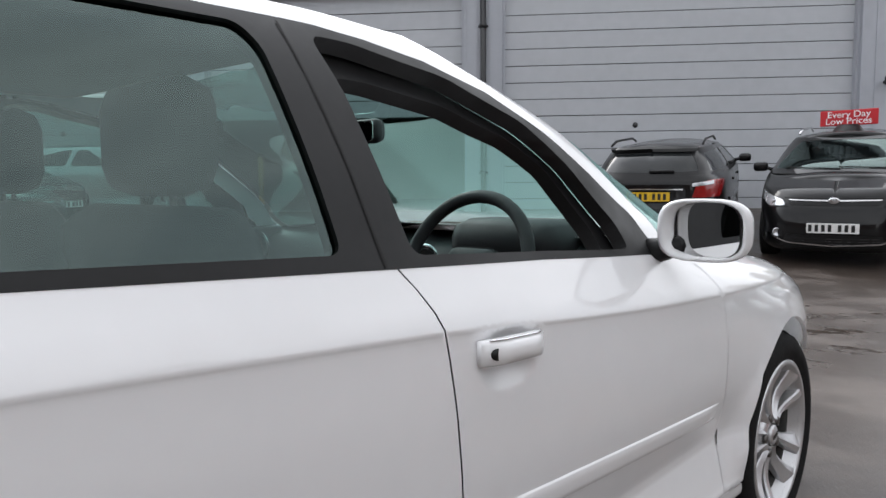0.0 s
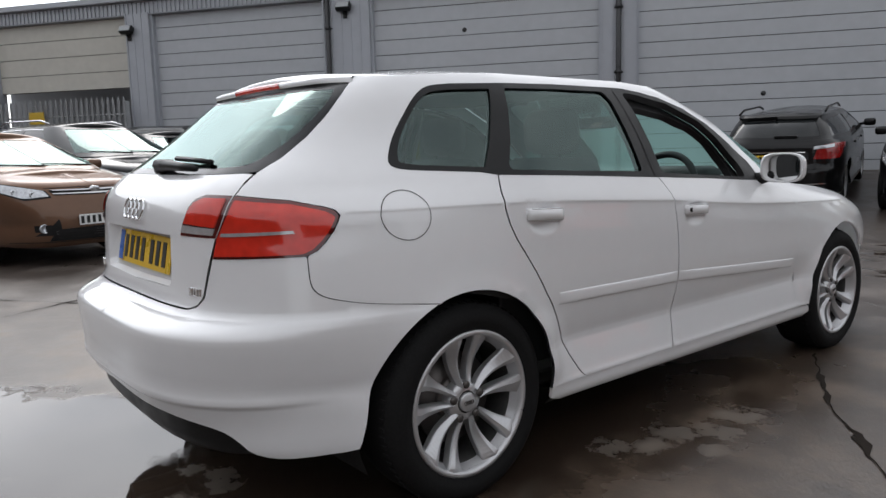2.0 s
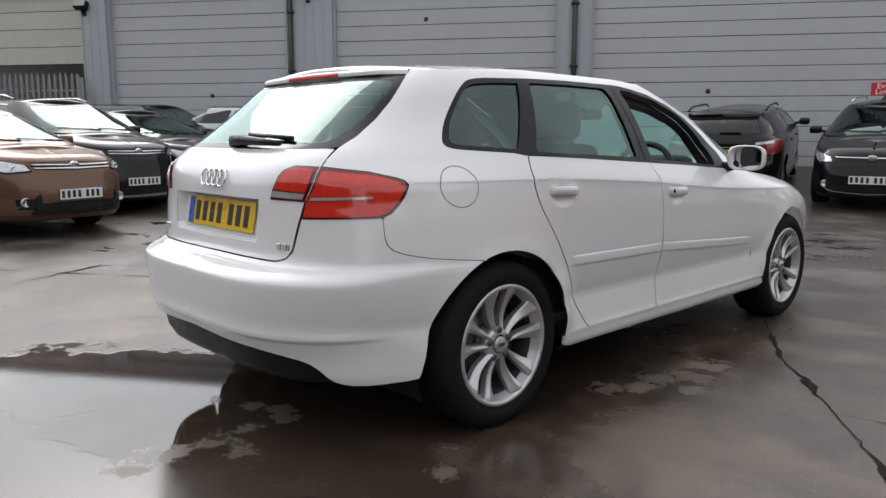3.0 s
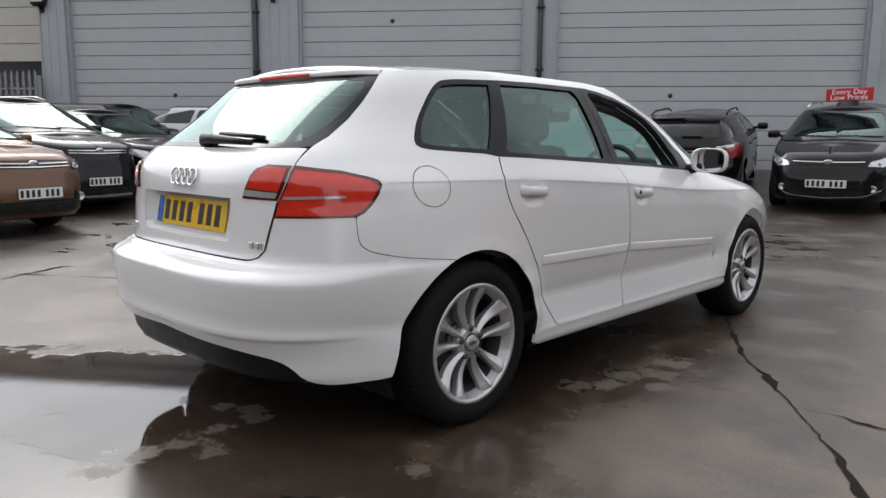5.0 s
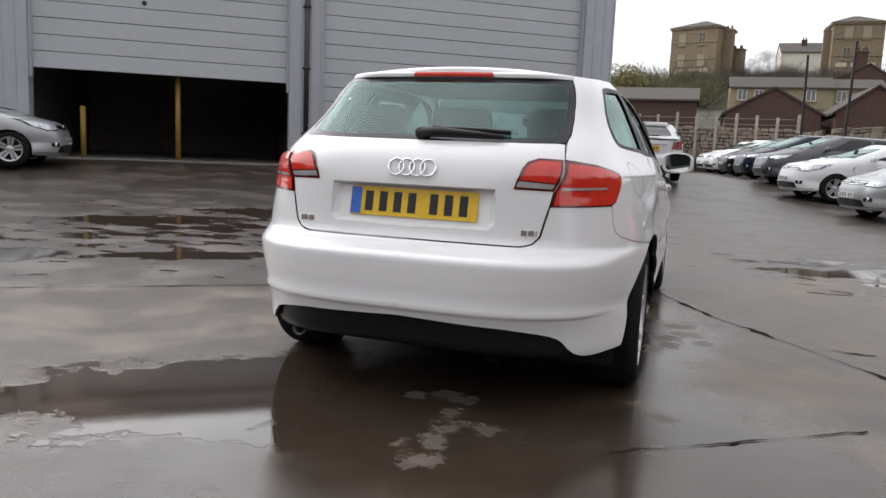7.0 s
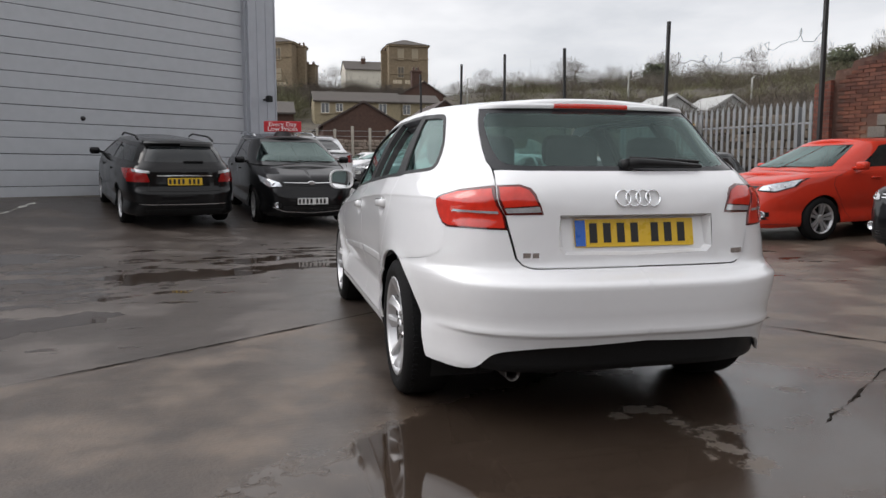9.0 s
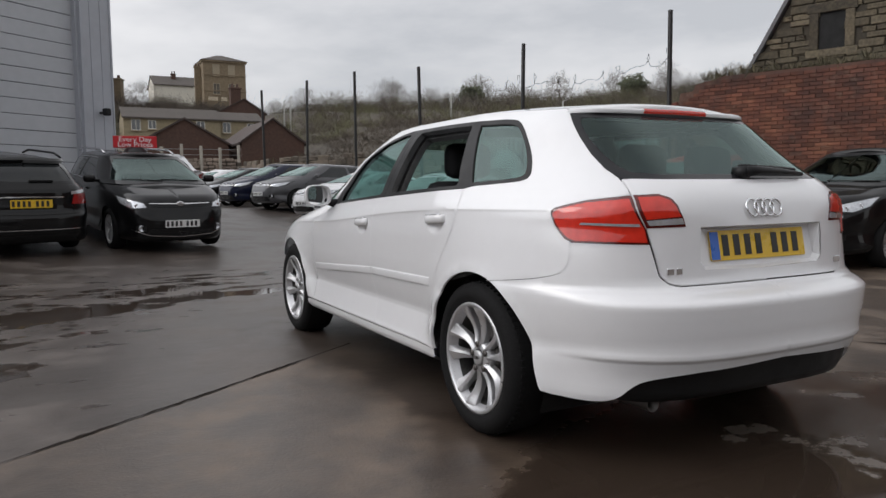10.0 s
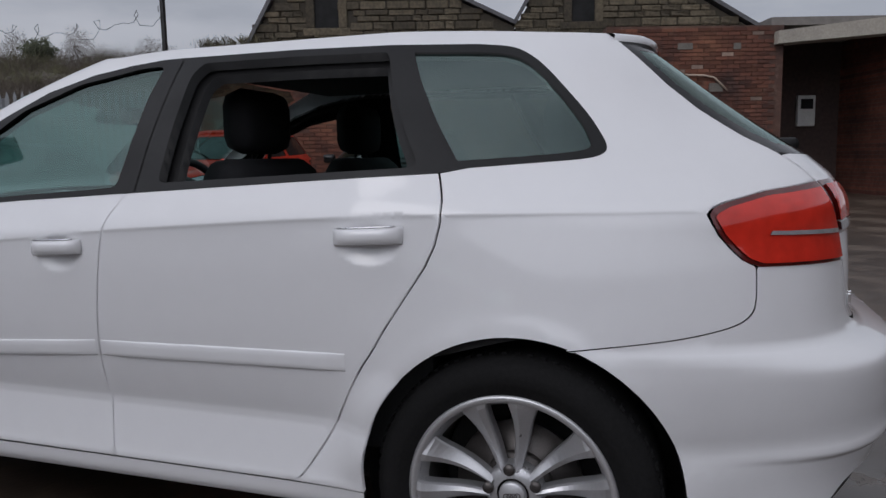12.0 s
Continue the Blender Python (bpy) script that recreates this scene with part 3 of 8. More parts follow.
lamp_outer = [(-0.452 + (a + 0.452) * 1.010, 0.890 + (b - 0.890) * 1.025) for a, b in ((-0.320, 0.941), (-0.304, 0.9325), (-0.297, 0.920), (-0.303, 0.905), (-0.317, 0.878), (-0.338, 0.850), (-0.358, 0.828), (-0.385, 0.816), (-0.619, 0.811), (-0.594, 0.868), (-0.507, 0.978), (-0.386, 0.962))]
bumper_gap = [(-0.072, 0.6485), (-0.23, 0.669), (-0.30, 0.684), (-0.350, 0.700), (-0.372, 0.718), (-0.380, 0.742), (-0.378, 0.814)]
def soften(pts, times=2):
    """A line with its corners cut, ends kept."""
    for _ in range(times):
        out = [pts[0]]
        for (a, b), (c, d) in zip(pts, pts[1:]):
            out += [(0.75 * a + 0.25 * c, 0.75 * b + 0.25 * d), (0.25 * a + 0.75 * c, 0.25 * b + 0.75 * d)]
        pts = out + [pts[-1]]
    return pts


bumper_gap = soften(bumper_gap)
rear_gap, front_gap, fender_gap = soften(rear_gap, 1), soften(front_gap, 1), soften(fender_gap, 1)
hatch_edge = [(-0.76, 0.664), (-0.735, 0.667), (-0.705, 0.676), (-0.678, 0.70), (-0.640, 0.78), (-0.600, 0.862), (-0.592, 0.868), (-0.507, 0.979), (-0.476, 1.044), (-0.447, 1.08), (-0.427, 1.14), (-0.425, 1.20), (-0.432, 1.26), (-0.437, 1.305)]
rail = table([(-1.3, 1.335), (-0.4, 1.33), (0.0, 1.345), (0.4, 1.352), (1.0, 1.350), (1.4, 1.347), (2.2, 1.337), (2.9, 1.350), (4.8, 1.365)])


def shift(pts, dx, dz=0.0):
    return [(a + dx, b + dz) for a, b in pts]


CR = [(CREASE, (-0.016, -0.0105, -0.007, -0.0035, 0.0, 0.003, 0.010)), (lambda s: 0.432, (-0.030, -0.014, -0.004, 0.006, 0.016)), (lambda s: 0.305, (-0.008, 0.0, 0.010, 0.022))]


def dish(y, z):
    """Fine points for the finger dish behind a handle."""
    return [(BODY.s_of(y + 0.0105 * i + 0.001 * (j % 2), z - 0.016 + 0.0085 * j), z - 0.016 + 0.0085 * j) for i in range(-8, 9) for j in range(-7, 8)]


def rubbing_strip(door, side, y0, y1, za, zb):
    """A moulded strip along a door: a slanted upper face, a rounded nose and a sharp lower edge."""
    rows = []
    for i in range(29):
        t = i / 28
        y, z = y0 + (y1 - y0) * t, za + (zb - za) * t
        k = min(1.0, 10 * t + 0.12, 10 * (1 - t) + 0.12)
        rows.append([BODY.spot(BODY.s_of(y, z + dz), z + dz, o * k, side) for dz, o in ((0.0215, -0.001), (0.0205, 0.003), (0.0185, 0.0045), (0.006, 0.0058), (-0.008, 0.0068), (-0.0165, 0.0072), (-0.0195, 0.0050), (-0.0205, -0.001))])
    grid_sheet("rubbing_strip", rows, WHITE, door, "white rubbing strip")


def build_side(side):
    front_open, rear_open = side > 0, side < 0
    # doors
    rear_door = panel("rear_door", BODY, flank(shift(rear_gap, G) + shift(front_gap, -G) + belt[3:0:-1]), WHITE, hero_car, "white rear door with a bright handle and rubbing strip", side=side, rows=CR, spots_in=dish(*HANDLES[0]))
    front_door = panel("front_door", BODY, flank(shift(front_gap[::-1], G) + shift(fender_gap, -2 * G) + belt[5:3:-1]), WHITE, hero_car, "white front door with a bright handle and rubbing strip", side=side, rows=CR, spots_in=dish(*HANDLES[1]))
    for ob, y0, y1, za, zb in ((rear_door, 0.375, 1.066, 0.590, 0.578), (front_door, 1.082, 2.048, 0.577, 0.518)):
        rubbing_strip(ob, side, y0, y1, za, zb)
    door_handle(rear_door, BODY, 0.231, 0.389, 0.881, 0.874, side, False)
    door_handle(front_door, BODY, 1.101, 1.257, 0.838, 0.832, side, side > 0)
    # quarter panel with the roof frame
    band = window_band()
    quarter = shift(rear_gap[::-1], -2 * G) + BAND_LOWER_REAR + BAND_TOP + [(1.860, 0.924), (1.965, 0.915), (1.86, 1.0), (1.70, 1.115), (1.52, 1.225), (1.30, 1.312)]
    pts = flank(quarter)
    sa = BODY.s_of(1.30, 1.312)
    pts += [(s, rail(s)) for s in np.linspace(sa - 0.05, -0.437, 44)]
    pts += hatch_edge[:7:-1] + [(-0.505, 0.983), (-0.386, 0.967), (-0.317, 0.9455), (-0.299, 0.936), (-0.2915, 0.921), (-0.298, 0.905), (-0.312, 0.878), (-0.333, 0.850), (-0.352, 0.829), (-0.374, 0.816)]
    pts += [(a + 0.0011, b + 0.0011) for a, b in bumper_gap[-2::-1]]
    pts += [(arch_s(y, z), z) for y, z in rear_arch(110.0, -4.5, 30)]
    panel("quarter_panel", BODY, pts, WHITE, hero_car, "white rear wing and roof frame", side=side, step=0.03, rows=CR)
    # sill
    sill = [(0.341, 0.285), (0.50, 0.285), (2.215, 0.283), (2.235, 0.25), (2.2, 0.226), (0.40, 0.232), (0.344, 0.25)]
    panel("sill", BODY, flank(sill), WHITE, hero_car, "white door sill", side=side, out=-0.001, rows=[(lambda q: 0.245, (-0.03, -0.018, -0.008, 0.006, 0.02))])
    # front wing
    wing = shift(fender_gap, G) + [(1.98, 0.925)] + [(y, fender_top(y)) for y in (2.1, 2.3, 2.5, 2.7, 2.9, 3.05, 3.15)]
    wing = flank(wing) + flank([(3.12, 0.62), (3.0, 0.50)]) + flank(arc(2.578, 0.312, ARCH_R + 0.003, 35, 183, 26))
    panel("front_wing", BODY, wing, WHITE, hero_car, "white front wing", side=side, rows=CR)
    # window band
    holes = [rounded(GLASS[k], 0.022) for k in ("quarter", "rear", "front")]
    frame_band = panel("window_surround", BODY, flank(band), BLACK_TRIM, hero_car, "black window surround and pillar trim", holes=[flank(h) for h in holes], side=side, out=0.001, edge=0.03)
    for k, shut in (("quarter", True), ("rear", not rear_open), ("front", not front_open)):
        if shut:
            pane = panel("window_pane", BODY, flank(rounded([p for p in GLASS[k]], 0.022)), TINT, frame_band, "tinted side window", side=side, out=-0.006, edge=0, step=0.06)
            pane.visible_shadow = False
        else:
            g = rounded(GLASS[k], 0.022)
            cy_, cz_ = np.mean(GLASS[k], 0)
            in_y, in_z = (0.13, 0.20) if k == "front" else (0.08, 0.10)
            ring = [(y + (cy_ - y) * in_y, z + (cz_ - z) * (in_z if z > cz_ else 0.04)) for y, z in g]
            panel("window_channel", BODY, flank([(y - (cy_ - y) * 0.05, z - (cz_ - z) * 0.08) for y, z in g]), BLACK_TRIM, frame_band, "black rubber channel of the lowered window", holes=[flank(ring)], side=side, out=-0.035, edge=0.03, step=0.05)
    panel("pillar_seam", BODY, [(0.962, 0.972), (0.966, 0.972), (0.938, 1.312), (0.934, 1.312)], DARK, frame_band, "dark seam between the doors", side=side, out=0.0022, edge=0, step=0.06)
    # near-black backing that paints shade into the panel gaps, with the wheel arches
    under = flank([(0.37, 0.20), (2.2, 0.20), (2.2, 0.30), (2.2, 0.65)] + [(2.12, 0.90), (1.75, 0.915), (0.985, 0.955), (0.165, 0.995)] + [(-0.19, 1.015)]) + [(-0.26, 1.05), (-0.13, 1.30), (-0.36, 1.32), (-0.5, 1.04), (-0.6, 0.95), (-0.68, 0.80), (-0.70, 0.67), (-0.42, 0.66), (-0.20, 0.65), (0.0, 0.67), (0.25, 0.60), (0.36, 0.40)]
    panel("inner_body", BODY, under, DARK, hero_car, "near-black backing sheet that paints shade into the panel gaps", side=side, out=-0.016, edge=0, step=0.05)
    for cy in (0.0, 2.578):
        bm = bmesh.new()
        for i in range(25):
            a = radians(-25 + 230 * i / 24)
            y, z = cy + 0.372 * math.cos(a), 0.312 + 0.372 * math.sin(a)
            bm.verts.new((side * (0.76 if cy == 0 else 0.74), y, z))
            bm.verts.new((side * 0.48, y, z))
        bm.verts.ensure_lookup_table()
        for i in range(24):
            bm.faces.new([bm.verts[2 * i], bm.verts[2 * i + 1], bm.verts[2 * i + 3], bm.verts[2 * i + 2]])
        bm.faces.new([bm.verts[2 * i + 1] for i in range(25)])
        link("arch_liner", bm, DARK, hero_car)
        m = pose((0.739 if side > 0 else -0.750) if cy == 0 else side * 0.745, cy - (0.012 if cy else 0), 0.312, 0, 0, 0 if side > 0 else 180) @ pose(0, 0, 0, 17 if cy else (2 if side > 0 else 8))
        alloy_wheel(hero_car, m)
    # lamp on the wing
    lamp = panel("tail_lamp", BODY, rounded(lamp_outer, 0.006), DARK_RED, hero_car, "red tail lamp with a clear strip", side=side, out=0.002, edge=0.014, step=0.025)
    small = [(-0.325, 0.932), (-0.310, 0.925), (-0.304, 0.915), (-0.310, 0.903), (-0.323, 0.879), (-0.343, 0.853), (-0.363, 0.832), (-0.388, 0.8205), (-0.612, 0.816), (-0.590, 0.866), (-0.507, 0.966), (-0.386, 0.952)]
    panel("lamp_lens", BODY, rounded(small, 0.005), RED_LAMP, lamp, "glossy red lens", side=side, out=0.007, edge=0.006, step=0.025)
    panel("clear_strip", BODY, [(-0.395, 0.8775), (-0.576, 0.871), (-0.571, 0.881), (-0.398, 0.8855)], CLEAR_LAMP, lamp, "clear reflector strip", side=side, out=0.0105, edge=0.004)
    # mirror
    door_mirror(front_door, side)


def arch_s(y, z):
    """The s at which the flank behind the rear axle has this y."""
    return BODY.s_of(y, z)


BAND_LOWER_REAR = [(0.10, 1.021), (-0.04, 1.030), (-0.13, 1.036), (-0.165, 1.045), (-0.183, 1.062), (-0.191, 1.10), (-0.194, 1.14), (-0.188, 1.20), (-0.176, 1.25), (-0.155, 1.28), (-0.12, 1.300), (-0.01, 1.308)]
BAND_TOP = [(0.28, 1.314), (0.6, 1.321), (0.95, 1.320), (1.10, 1.308), (1.22, 1.287), (1.36, 1.245), (1.50, 1.175), (1.635, 1.098), (1.765, 1.012)]
BAND_LOWER_REAR = soften(BAND_LOWER_REAR, 2)
GLASS = {
    "quarter": [(0.122, 1.036), (-0.04, 1.045), (-0.12, 1.051), (-0.155, 1.060), (-0.168, 1.10), (-0.170, 1.14), (-0.164, 1.20), (-0.148, 1.25), (-0.11, 1.280), (0.0, 1.288), (0.229, 1.293)],
    "rear": [(0.222, 1.024), (0.214, 1.04), (0.330, 1.297), (0.6, 1.302), (0.865, 1.301), (0.888, 1.27), (0.898, 0.994)],
    "front": [(1.025, 0.984), (1.35, 0.964), (1.685, 0.942), (1.665, 1.00), (1.55, 1.11), (1.42, 1.195), (1.25, 1.262), (1.06, 1.297), (0.985, 1.300)],
}

GLASS["quarter"] = soften(GLASS["quarter"], 2)


def window_band():
    lower = [(1.855, 0.919), (1.76, 0.925), (1.35, 0.950), (0.985, 0.969), (0.5, 0.995), (0.165, 1.011)]
    return lower + BAND_LOWER_REAR + BAND_TOP


fender_top = table([(1.95, 0.915), (2.2, 0.888), (2.5, 0.860), (2.8, 0.820), (3.05, 0.752), (3.25, 0.66), (3.45, 0.60)])


def door_mirror(parent, side):
    bm = bmesh.new()
    cx, cy, cz, rows = side * 0.910, 1.785, 0.979, []
    for i in range(9):
        t = i / 8
        d = 0.105 * t
        k = (1 - 0.75 * t ** 2.4)
        ring = []
        for j in range(28):
            a = 2 * math.pi * j / 28
            c, s = math.cos(a), math.sin(a)
            ring.append((cx + side * (0.099 if side > 0 else 0.084) * k * math.copysign(abs(c) ** 0.62, c) , cy + d, cz + 0.066 * k * math.copysign(abs(s) ** 0.62, s) - 0.012 * c * side * side * 0))
        rows.append(ring)
    vs = [[bm.verts.new(p) for p in r] for r in rows]
    for a, b in zip(vs, vs[1:]):
        for j in range(28):
            bm.faces.new((a[j], a[(j + 1) % 28], b[(j + 1) % 28], b[j]))
    bm.faces.new(vs[-1])
    rim_in = [bm.verts.new((cx + (v.co.x - cx) * 0.86, cy - 0.004, cz + (v.co.z - cz) * 0.90)) for v in vs[0]]
    deep = [bm.verts.new((cx + (v.co.x - cx) * 0.76, cy + 0.030, cz + (v.co.z - cz) * 0.86)) for v in vs[0]]
    for a, b in ((vs[0], rim_in), (rim_in, deep)):
        for j in range(28):
            bm.faces.new((a[j], a[(j + 1) % 28], b[(j + 1) % 28], b[j]))
    bmesh.ops.recalc_face_normals(bm, faces=bm.faces)
    house = link("door_mirror", bm, WHITE, parent, "white door mirror", smooth=True)
    bm = bmesh.new()
    bm.faces.new([bm.verts.new((cx + (v.co.x - cx) * 0.79, cy + 0.018 - 0.20 * side * (v.co.x - cx) - 0.015 * (v.co.z - cz), cz + (v.co.z - cz) * 0.87)) for v in house.data.vertices[:28]])
    link("mirror_glass", bm, MIRROR, house, "mirror glass")
    bm = bmesh.new()
    tube(bm, [(side * 0.775, 1.80, 0.925), (side * 0.81, 1.82, 0.932), (side * 0.85, 1.83, 0.945)], [0.032, 0.026, 0.022], 10)
    link("mirror_foot", bm, BLACK_TRIM, house, "black mirror foot", smooth=True)


MIRROR = mat("mirror_silver", (0.85, 0.86, 0.86), 0.02, metal=1.0, var=0.01, rough_var=0.01)
for side in (1, -1):
    build_side(side)

# roof, bonnet, tailgate and bumpers
S_R, S_F = BODY.s_rear, BODY.s_front
cap("roof", BODY, rail, S_R, S_F, lambda s: 0.043 * min(1, BODY.at(s, rail(s))[0] / 0.58), WHITE, hero_car, "white roof", n=60, m=20)
hood_rim = lambda s: fender_top(hood_y(s))
_hood = [(BODY.s_of(y, fender_top(y)), y) for y in (1.9, 2.0, 2.1, 2.2, 2.3, 2.4, 2.5, 2.6, 2.7, 2.8, 2.9, 3.0, 3.05, 3.1, 3.14)]
hood_y = table([h for i, h in enumerate(_hood) if i == 0 or h[0] > _hood[i - 1][0] + 1e-4])
cap("bonnet", BODY, hood_rim, _hood[0][0], max(h[0] for h in _hood), lambda s: 0.045, WHITE, hero_car, "white bonnet", n=30, m=16)
nose = [(s, z) for s, z in flank([(2.93, 0.20), (2.93, 0.33), (3.0, 0.50), (3.12, 0.62)])] + [(BODY.s_of(3.15, 0.69), 0.70), (S_F, 0.735), (S_F, 0.20)]
panel("front_bumper", BODY, nose, WHITE, hero_car, "white front bumper", both=True, step=0.05, edge=0)
screen = flank([(1.32, 1.312), (1.53, 1.228), (1.71, 1.118), (1.87, 1.005), (1.97, 0.925)]) + [(S_F, 0.93), (S_F, 1.352)] + [(s, rail(s) - 0.008) for s in np.linspace(S_F - 0.2, BODY.s_of(1.33, 1.33), 12)]
ws = panel("windscreen", BODY, screen, TINT, hero_car, "tinted windscreen", both=True, out=-0.002, edge=0, step=0.08)
ws.visible_shadow = False

# tailgate
low = [(S_R, 0.659)]
gate_out = [(a - 0.0045, b) for a, b in hatch_edge[:8]]
tail = panel("tailgate", BODY, [(S_R, 0.664)] + gate_out + [(-0.486, 1.038), (-0.515, 1.040), (-0.63, 1.037), (S_R, 1.036)], WHITE, hero_car, "white tailgate with rings emblem and plate recess", both=True, step=0.03,
             holes=[[(S_R + 0.0001, 0.866), (-0.835, 0.866), (-0.855, 0.735), (-0.885, 0.712), (S_R + 0.0001, 0.706)]])
# recess for the plate
bm = bmesh.new()
def rear_pt(x, z, d):
    s = -0.9 - (0.3 - abs(x)) * 1.0
    lo_, hi_ = S_R, 0.0
    for _ in range(40):
        mid_ = (lo_ + hi_) / 2
        if BODY.at(mid_, z)[0] < abs(x):
            lo_ = mid_
        else:
            hi_ = mid_
    return (x, BODY.at(lo_, z)[1] + d, z)
corners = [(-0.835, 0.866), (-0.855, 0.735), (-0.885, 0.712)]
loop = [(BODY.at(s, z)[0], z) for s, z in corners] + [(0.0, 0.706)] + [(-BODY.at(s, z)[0], z) for s, z in corners[::-1]] + [(0.0, 0.866)]
outer, innr = [], []
for x, z in loop:
    outer.append(bm.verts.new(rear_pt(x, z, 0.002)))
    innr.append(bm.verts.new((x * 0.94, -0.672 - (0.85 - z) * 0.19, 0.785 + (z - 0.785) * 0.86)))
for i in range(len(loop)):
    j = (i + 1) % len(loop)
    bm.faces.new((outer[i], outer[j], innr[j], innr[i]))
bm.faces.new(innr)
bmesh.ops.recalc_face_normals(bm, faces=bm.faces)
link("plate_recess", bm, WHITE, tail, "white recessed plate panel")
plate_bars(tail, 0.52, 0.111, PLATE_Y, True, pose(0, -0.692, 0.793, -10.7))
# rings emblem
bm = bmesh.new()
for q in (-0.0645, -0.0215, 0.0215, 0.0645):
    tube(bm, [(q + 0.031 * math.cos(a), rear_pt(0.0, 0.93, 0)[1] - 0.006 + 0.3 * 0.031 * math.sin(a), 0.930 + 0.031 * math.sin(a)) for a in (2 * math.pi * i / 28 for i in range(28))], 0.0042, 8, closed=True)
link("ring_emblem", bm, CHROME, tail, "four chrome rings", smooth=True)
for x0, w in ((-0.475, 0.032), (-0.438, 0.026), (0.43, 0.022), (0.456, 0.022), (0.482, 0.006)):
    bm = bmesh.new()
    y = rear_pt(x0 + w / 2, 0.712, 0)[1]
    box(bm, (x0, y - 0.004, 0.700), (x0 + w, y + 0.004, 0.724), 0.002)
    link("badge_bar", bm, CHROME, tail, "small chrome badge bar")
for side in (1, -1):
    inner_lamp = [(-0.600, 0.866), (-0.757, 0.869), (-0.735, 0.903), (-0.69, 0.945), (-0.645, 0.970), (-0.595, 0.984), (-0.514, 0.981)]
    lamp = panel("tailgate_lamp", BODY, inner_lamp, DARK_RED, tail, "red lamp on the tailgate with a clear lower strip", side=side, out=0.002, edge=0.014, step=0.025)
    panel("lamp_lens", BODY, [(-0.590, 0.896), (-0.722, 0.904), (-0.685, 0.938), (-0.645, 0.960), (-0.60, 0.973), (-0.530, 0.971)], RED_LAMP, lamp, "glossy red lens", side=side, out=0.007, edge=0.006, step=0.025)
    panel("clear_strip", BODY, [(-0.606, 0.874), (-0.744, 0.878), (-0.728, 0.899), (-0.592, 0.892)], CLEAR_LAMP, lamp, "clear reflector strip", side=side, out=0.007, edge=0.006, step=0.025)
# rear glass
rg = [(S_R, 1.040), (-0.63, 1.041), (-0.515, 1.044), (-0.482, 1.047)] + [(a - 0.004, b) for a, b in hatch_edge[9:]] + [(S_R, 1.308)]
gl = [(S_R, 1.058), (-0.62, 1.059), (-0.53, 1.066), (-0.497, 1.090), (-0.470, 1.14), (-0.462, 1.20), (-0.466, 1.26), (-0.482, 1.290), (S_R, 1.299)]
border = panel("glass_border", BODY, rg, mat("black_glass_border", (0.010, 0.010, 0.012), 0.12, spec=0.3, var=0.1, rough_var=0.03), tail, "black glazing border of the rear window", holes=[[(a + (0.0001 if a == S_R else 0), b) for a, b in gl]], both=True, out=-0.003, step=0.04)
pane = panel("window_pane", BODY, gl, TINT_REAR, border, "tinted rear window with wet streaks", both=True, out=-0.0035, edge=0, step=0.05)
pane.visible_shadow = False
# roof spoiler
def lip(s):
    k = min(1.0, max(0.0, (-0.43 - s) / 0.18))
    k = k * k * (3 - 2 * k)
    (x, y), (xr, yr) = BODY.at(s, 1.305), BODY.at(s, rail(s))
    return k, x, y, xr, yr


rows, dark_rows = [], []
for s in np.linspace(-0.43, S_R, 30):
    k, x, y, xr, yr = lip(s)
    e = 0.009 + 0.017 * k
    rows.append([(xr, yr + 0.02, rail(s) + 0.0005), (xr, yr - 0.012, rail(s) + 0.004 * k), (x * 0.3 + xr * 0.7, yr - 0.012 - e * 0.62, rail(s) + 0.003 * k - 0.002), (x * 0.5 + xr * 0.5, yr - 0.014 - e, rail(s) - 0.006), (x, yr - 0.010 - e * 0.92, rail(s) - 0.020)])
    dark_rows.append([(x, yr - 0.010 - e * 0.92, rail(s) - 0.0205), (x, y + 0.004, 1.303)])
mirror_rows = lambda rs: rs + [[(-px, py, pz) for px, py, pz in r] for r in rs][::-1]
grid_sheet("roof_spoiler", mirror_rows(rows), WHITE, tail, "white roof spoiler lip")
grid_sheet("spoiler_underside", mirror_rows(dark_rows), BLACK_TRIM, tail, "dark underside of the spoiler")
lamp_rows = [[(px, py - 0.003, pz + 0.0005) for px, py, pz in r[2:]] for r, s in zip(rows, np.linspace(-0.43, S_R, 30)) if s < -0.918]
grid_sheet("brake_lamp", mirror_rows(lamp_rows), RED_LAMP, tail, "slim red high brake lamp")
# wiper
bm = bmesh.new()
wy = lambda x, z: rear_pt(x, z, 0)[1]
tube(bm, [(0.0, wy(0.0, 1.065) + 0.01, 1.062), (0.0, wy(0.0, 1.065) - 0.045, 1.062)], 0.024, 12)
tube(bm, [(0.0, wy(0.0, 1.065) - 0.036, 1.066), (0.07, wy(0.07, 1.065) - 0.038, 1.068), (0.22, wy(0.22, 1.06) - 0.034, 1.062), (0.33, wy(0.33, 1.055) - 0.026, 1.056)], [0.021, 0.019, 0.014, 0.009], 8)
tube(bm, [(0.03, wy(0.03, 1.085) - 0.014, 1.088), (0.20, wy(0.2, 1.08) - 0.016, 1.082), (0.345, wy(0.345, 1.075) - 0.014, 1.074)], 0.0085, 6)
link("rear_wiper", bm, BLACK_TRIM, tail, "black wiper resting on the rear window", smooth=True)
# rear bumper
bump = [(S_R, 0.659)] + [(a - 0.002, b - 0.005) for a, b in hatch_edge[:3]] + [(-0.674, 0.698), (-0.635, 0.779), (-0.622, 0.8085), (-0.385, 0.8140), (-0.381, 0.8135)] + [(a - 0.0011, b - 0.0011) for a, b in bumper_gap[-2::-1]]
bump += [(arch_s(y, z), z) for y, z in rear_arch(112.5, 174, 16)]
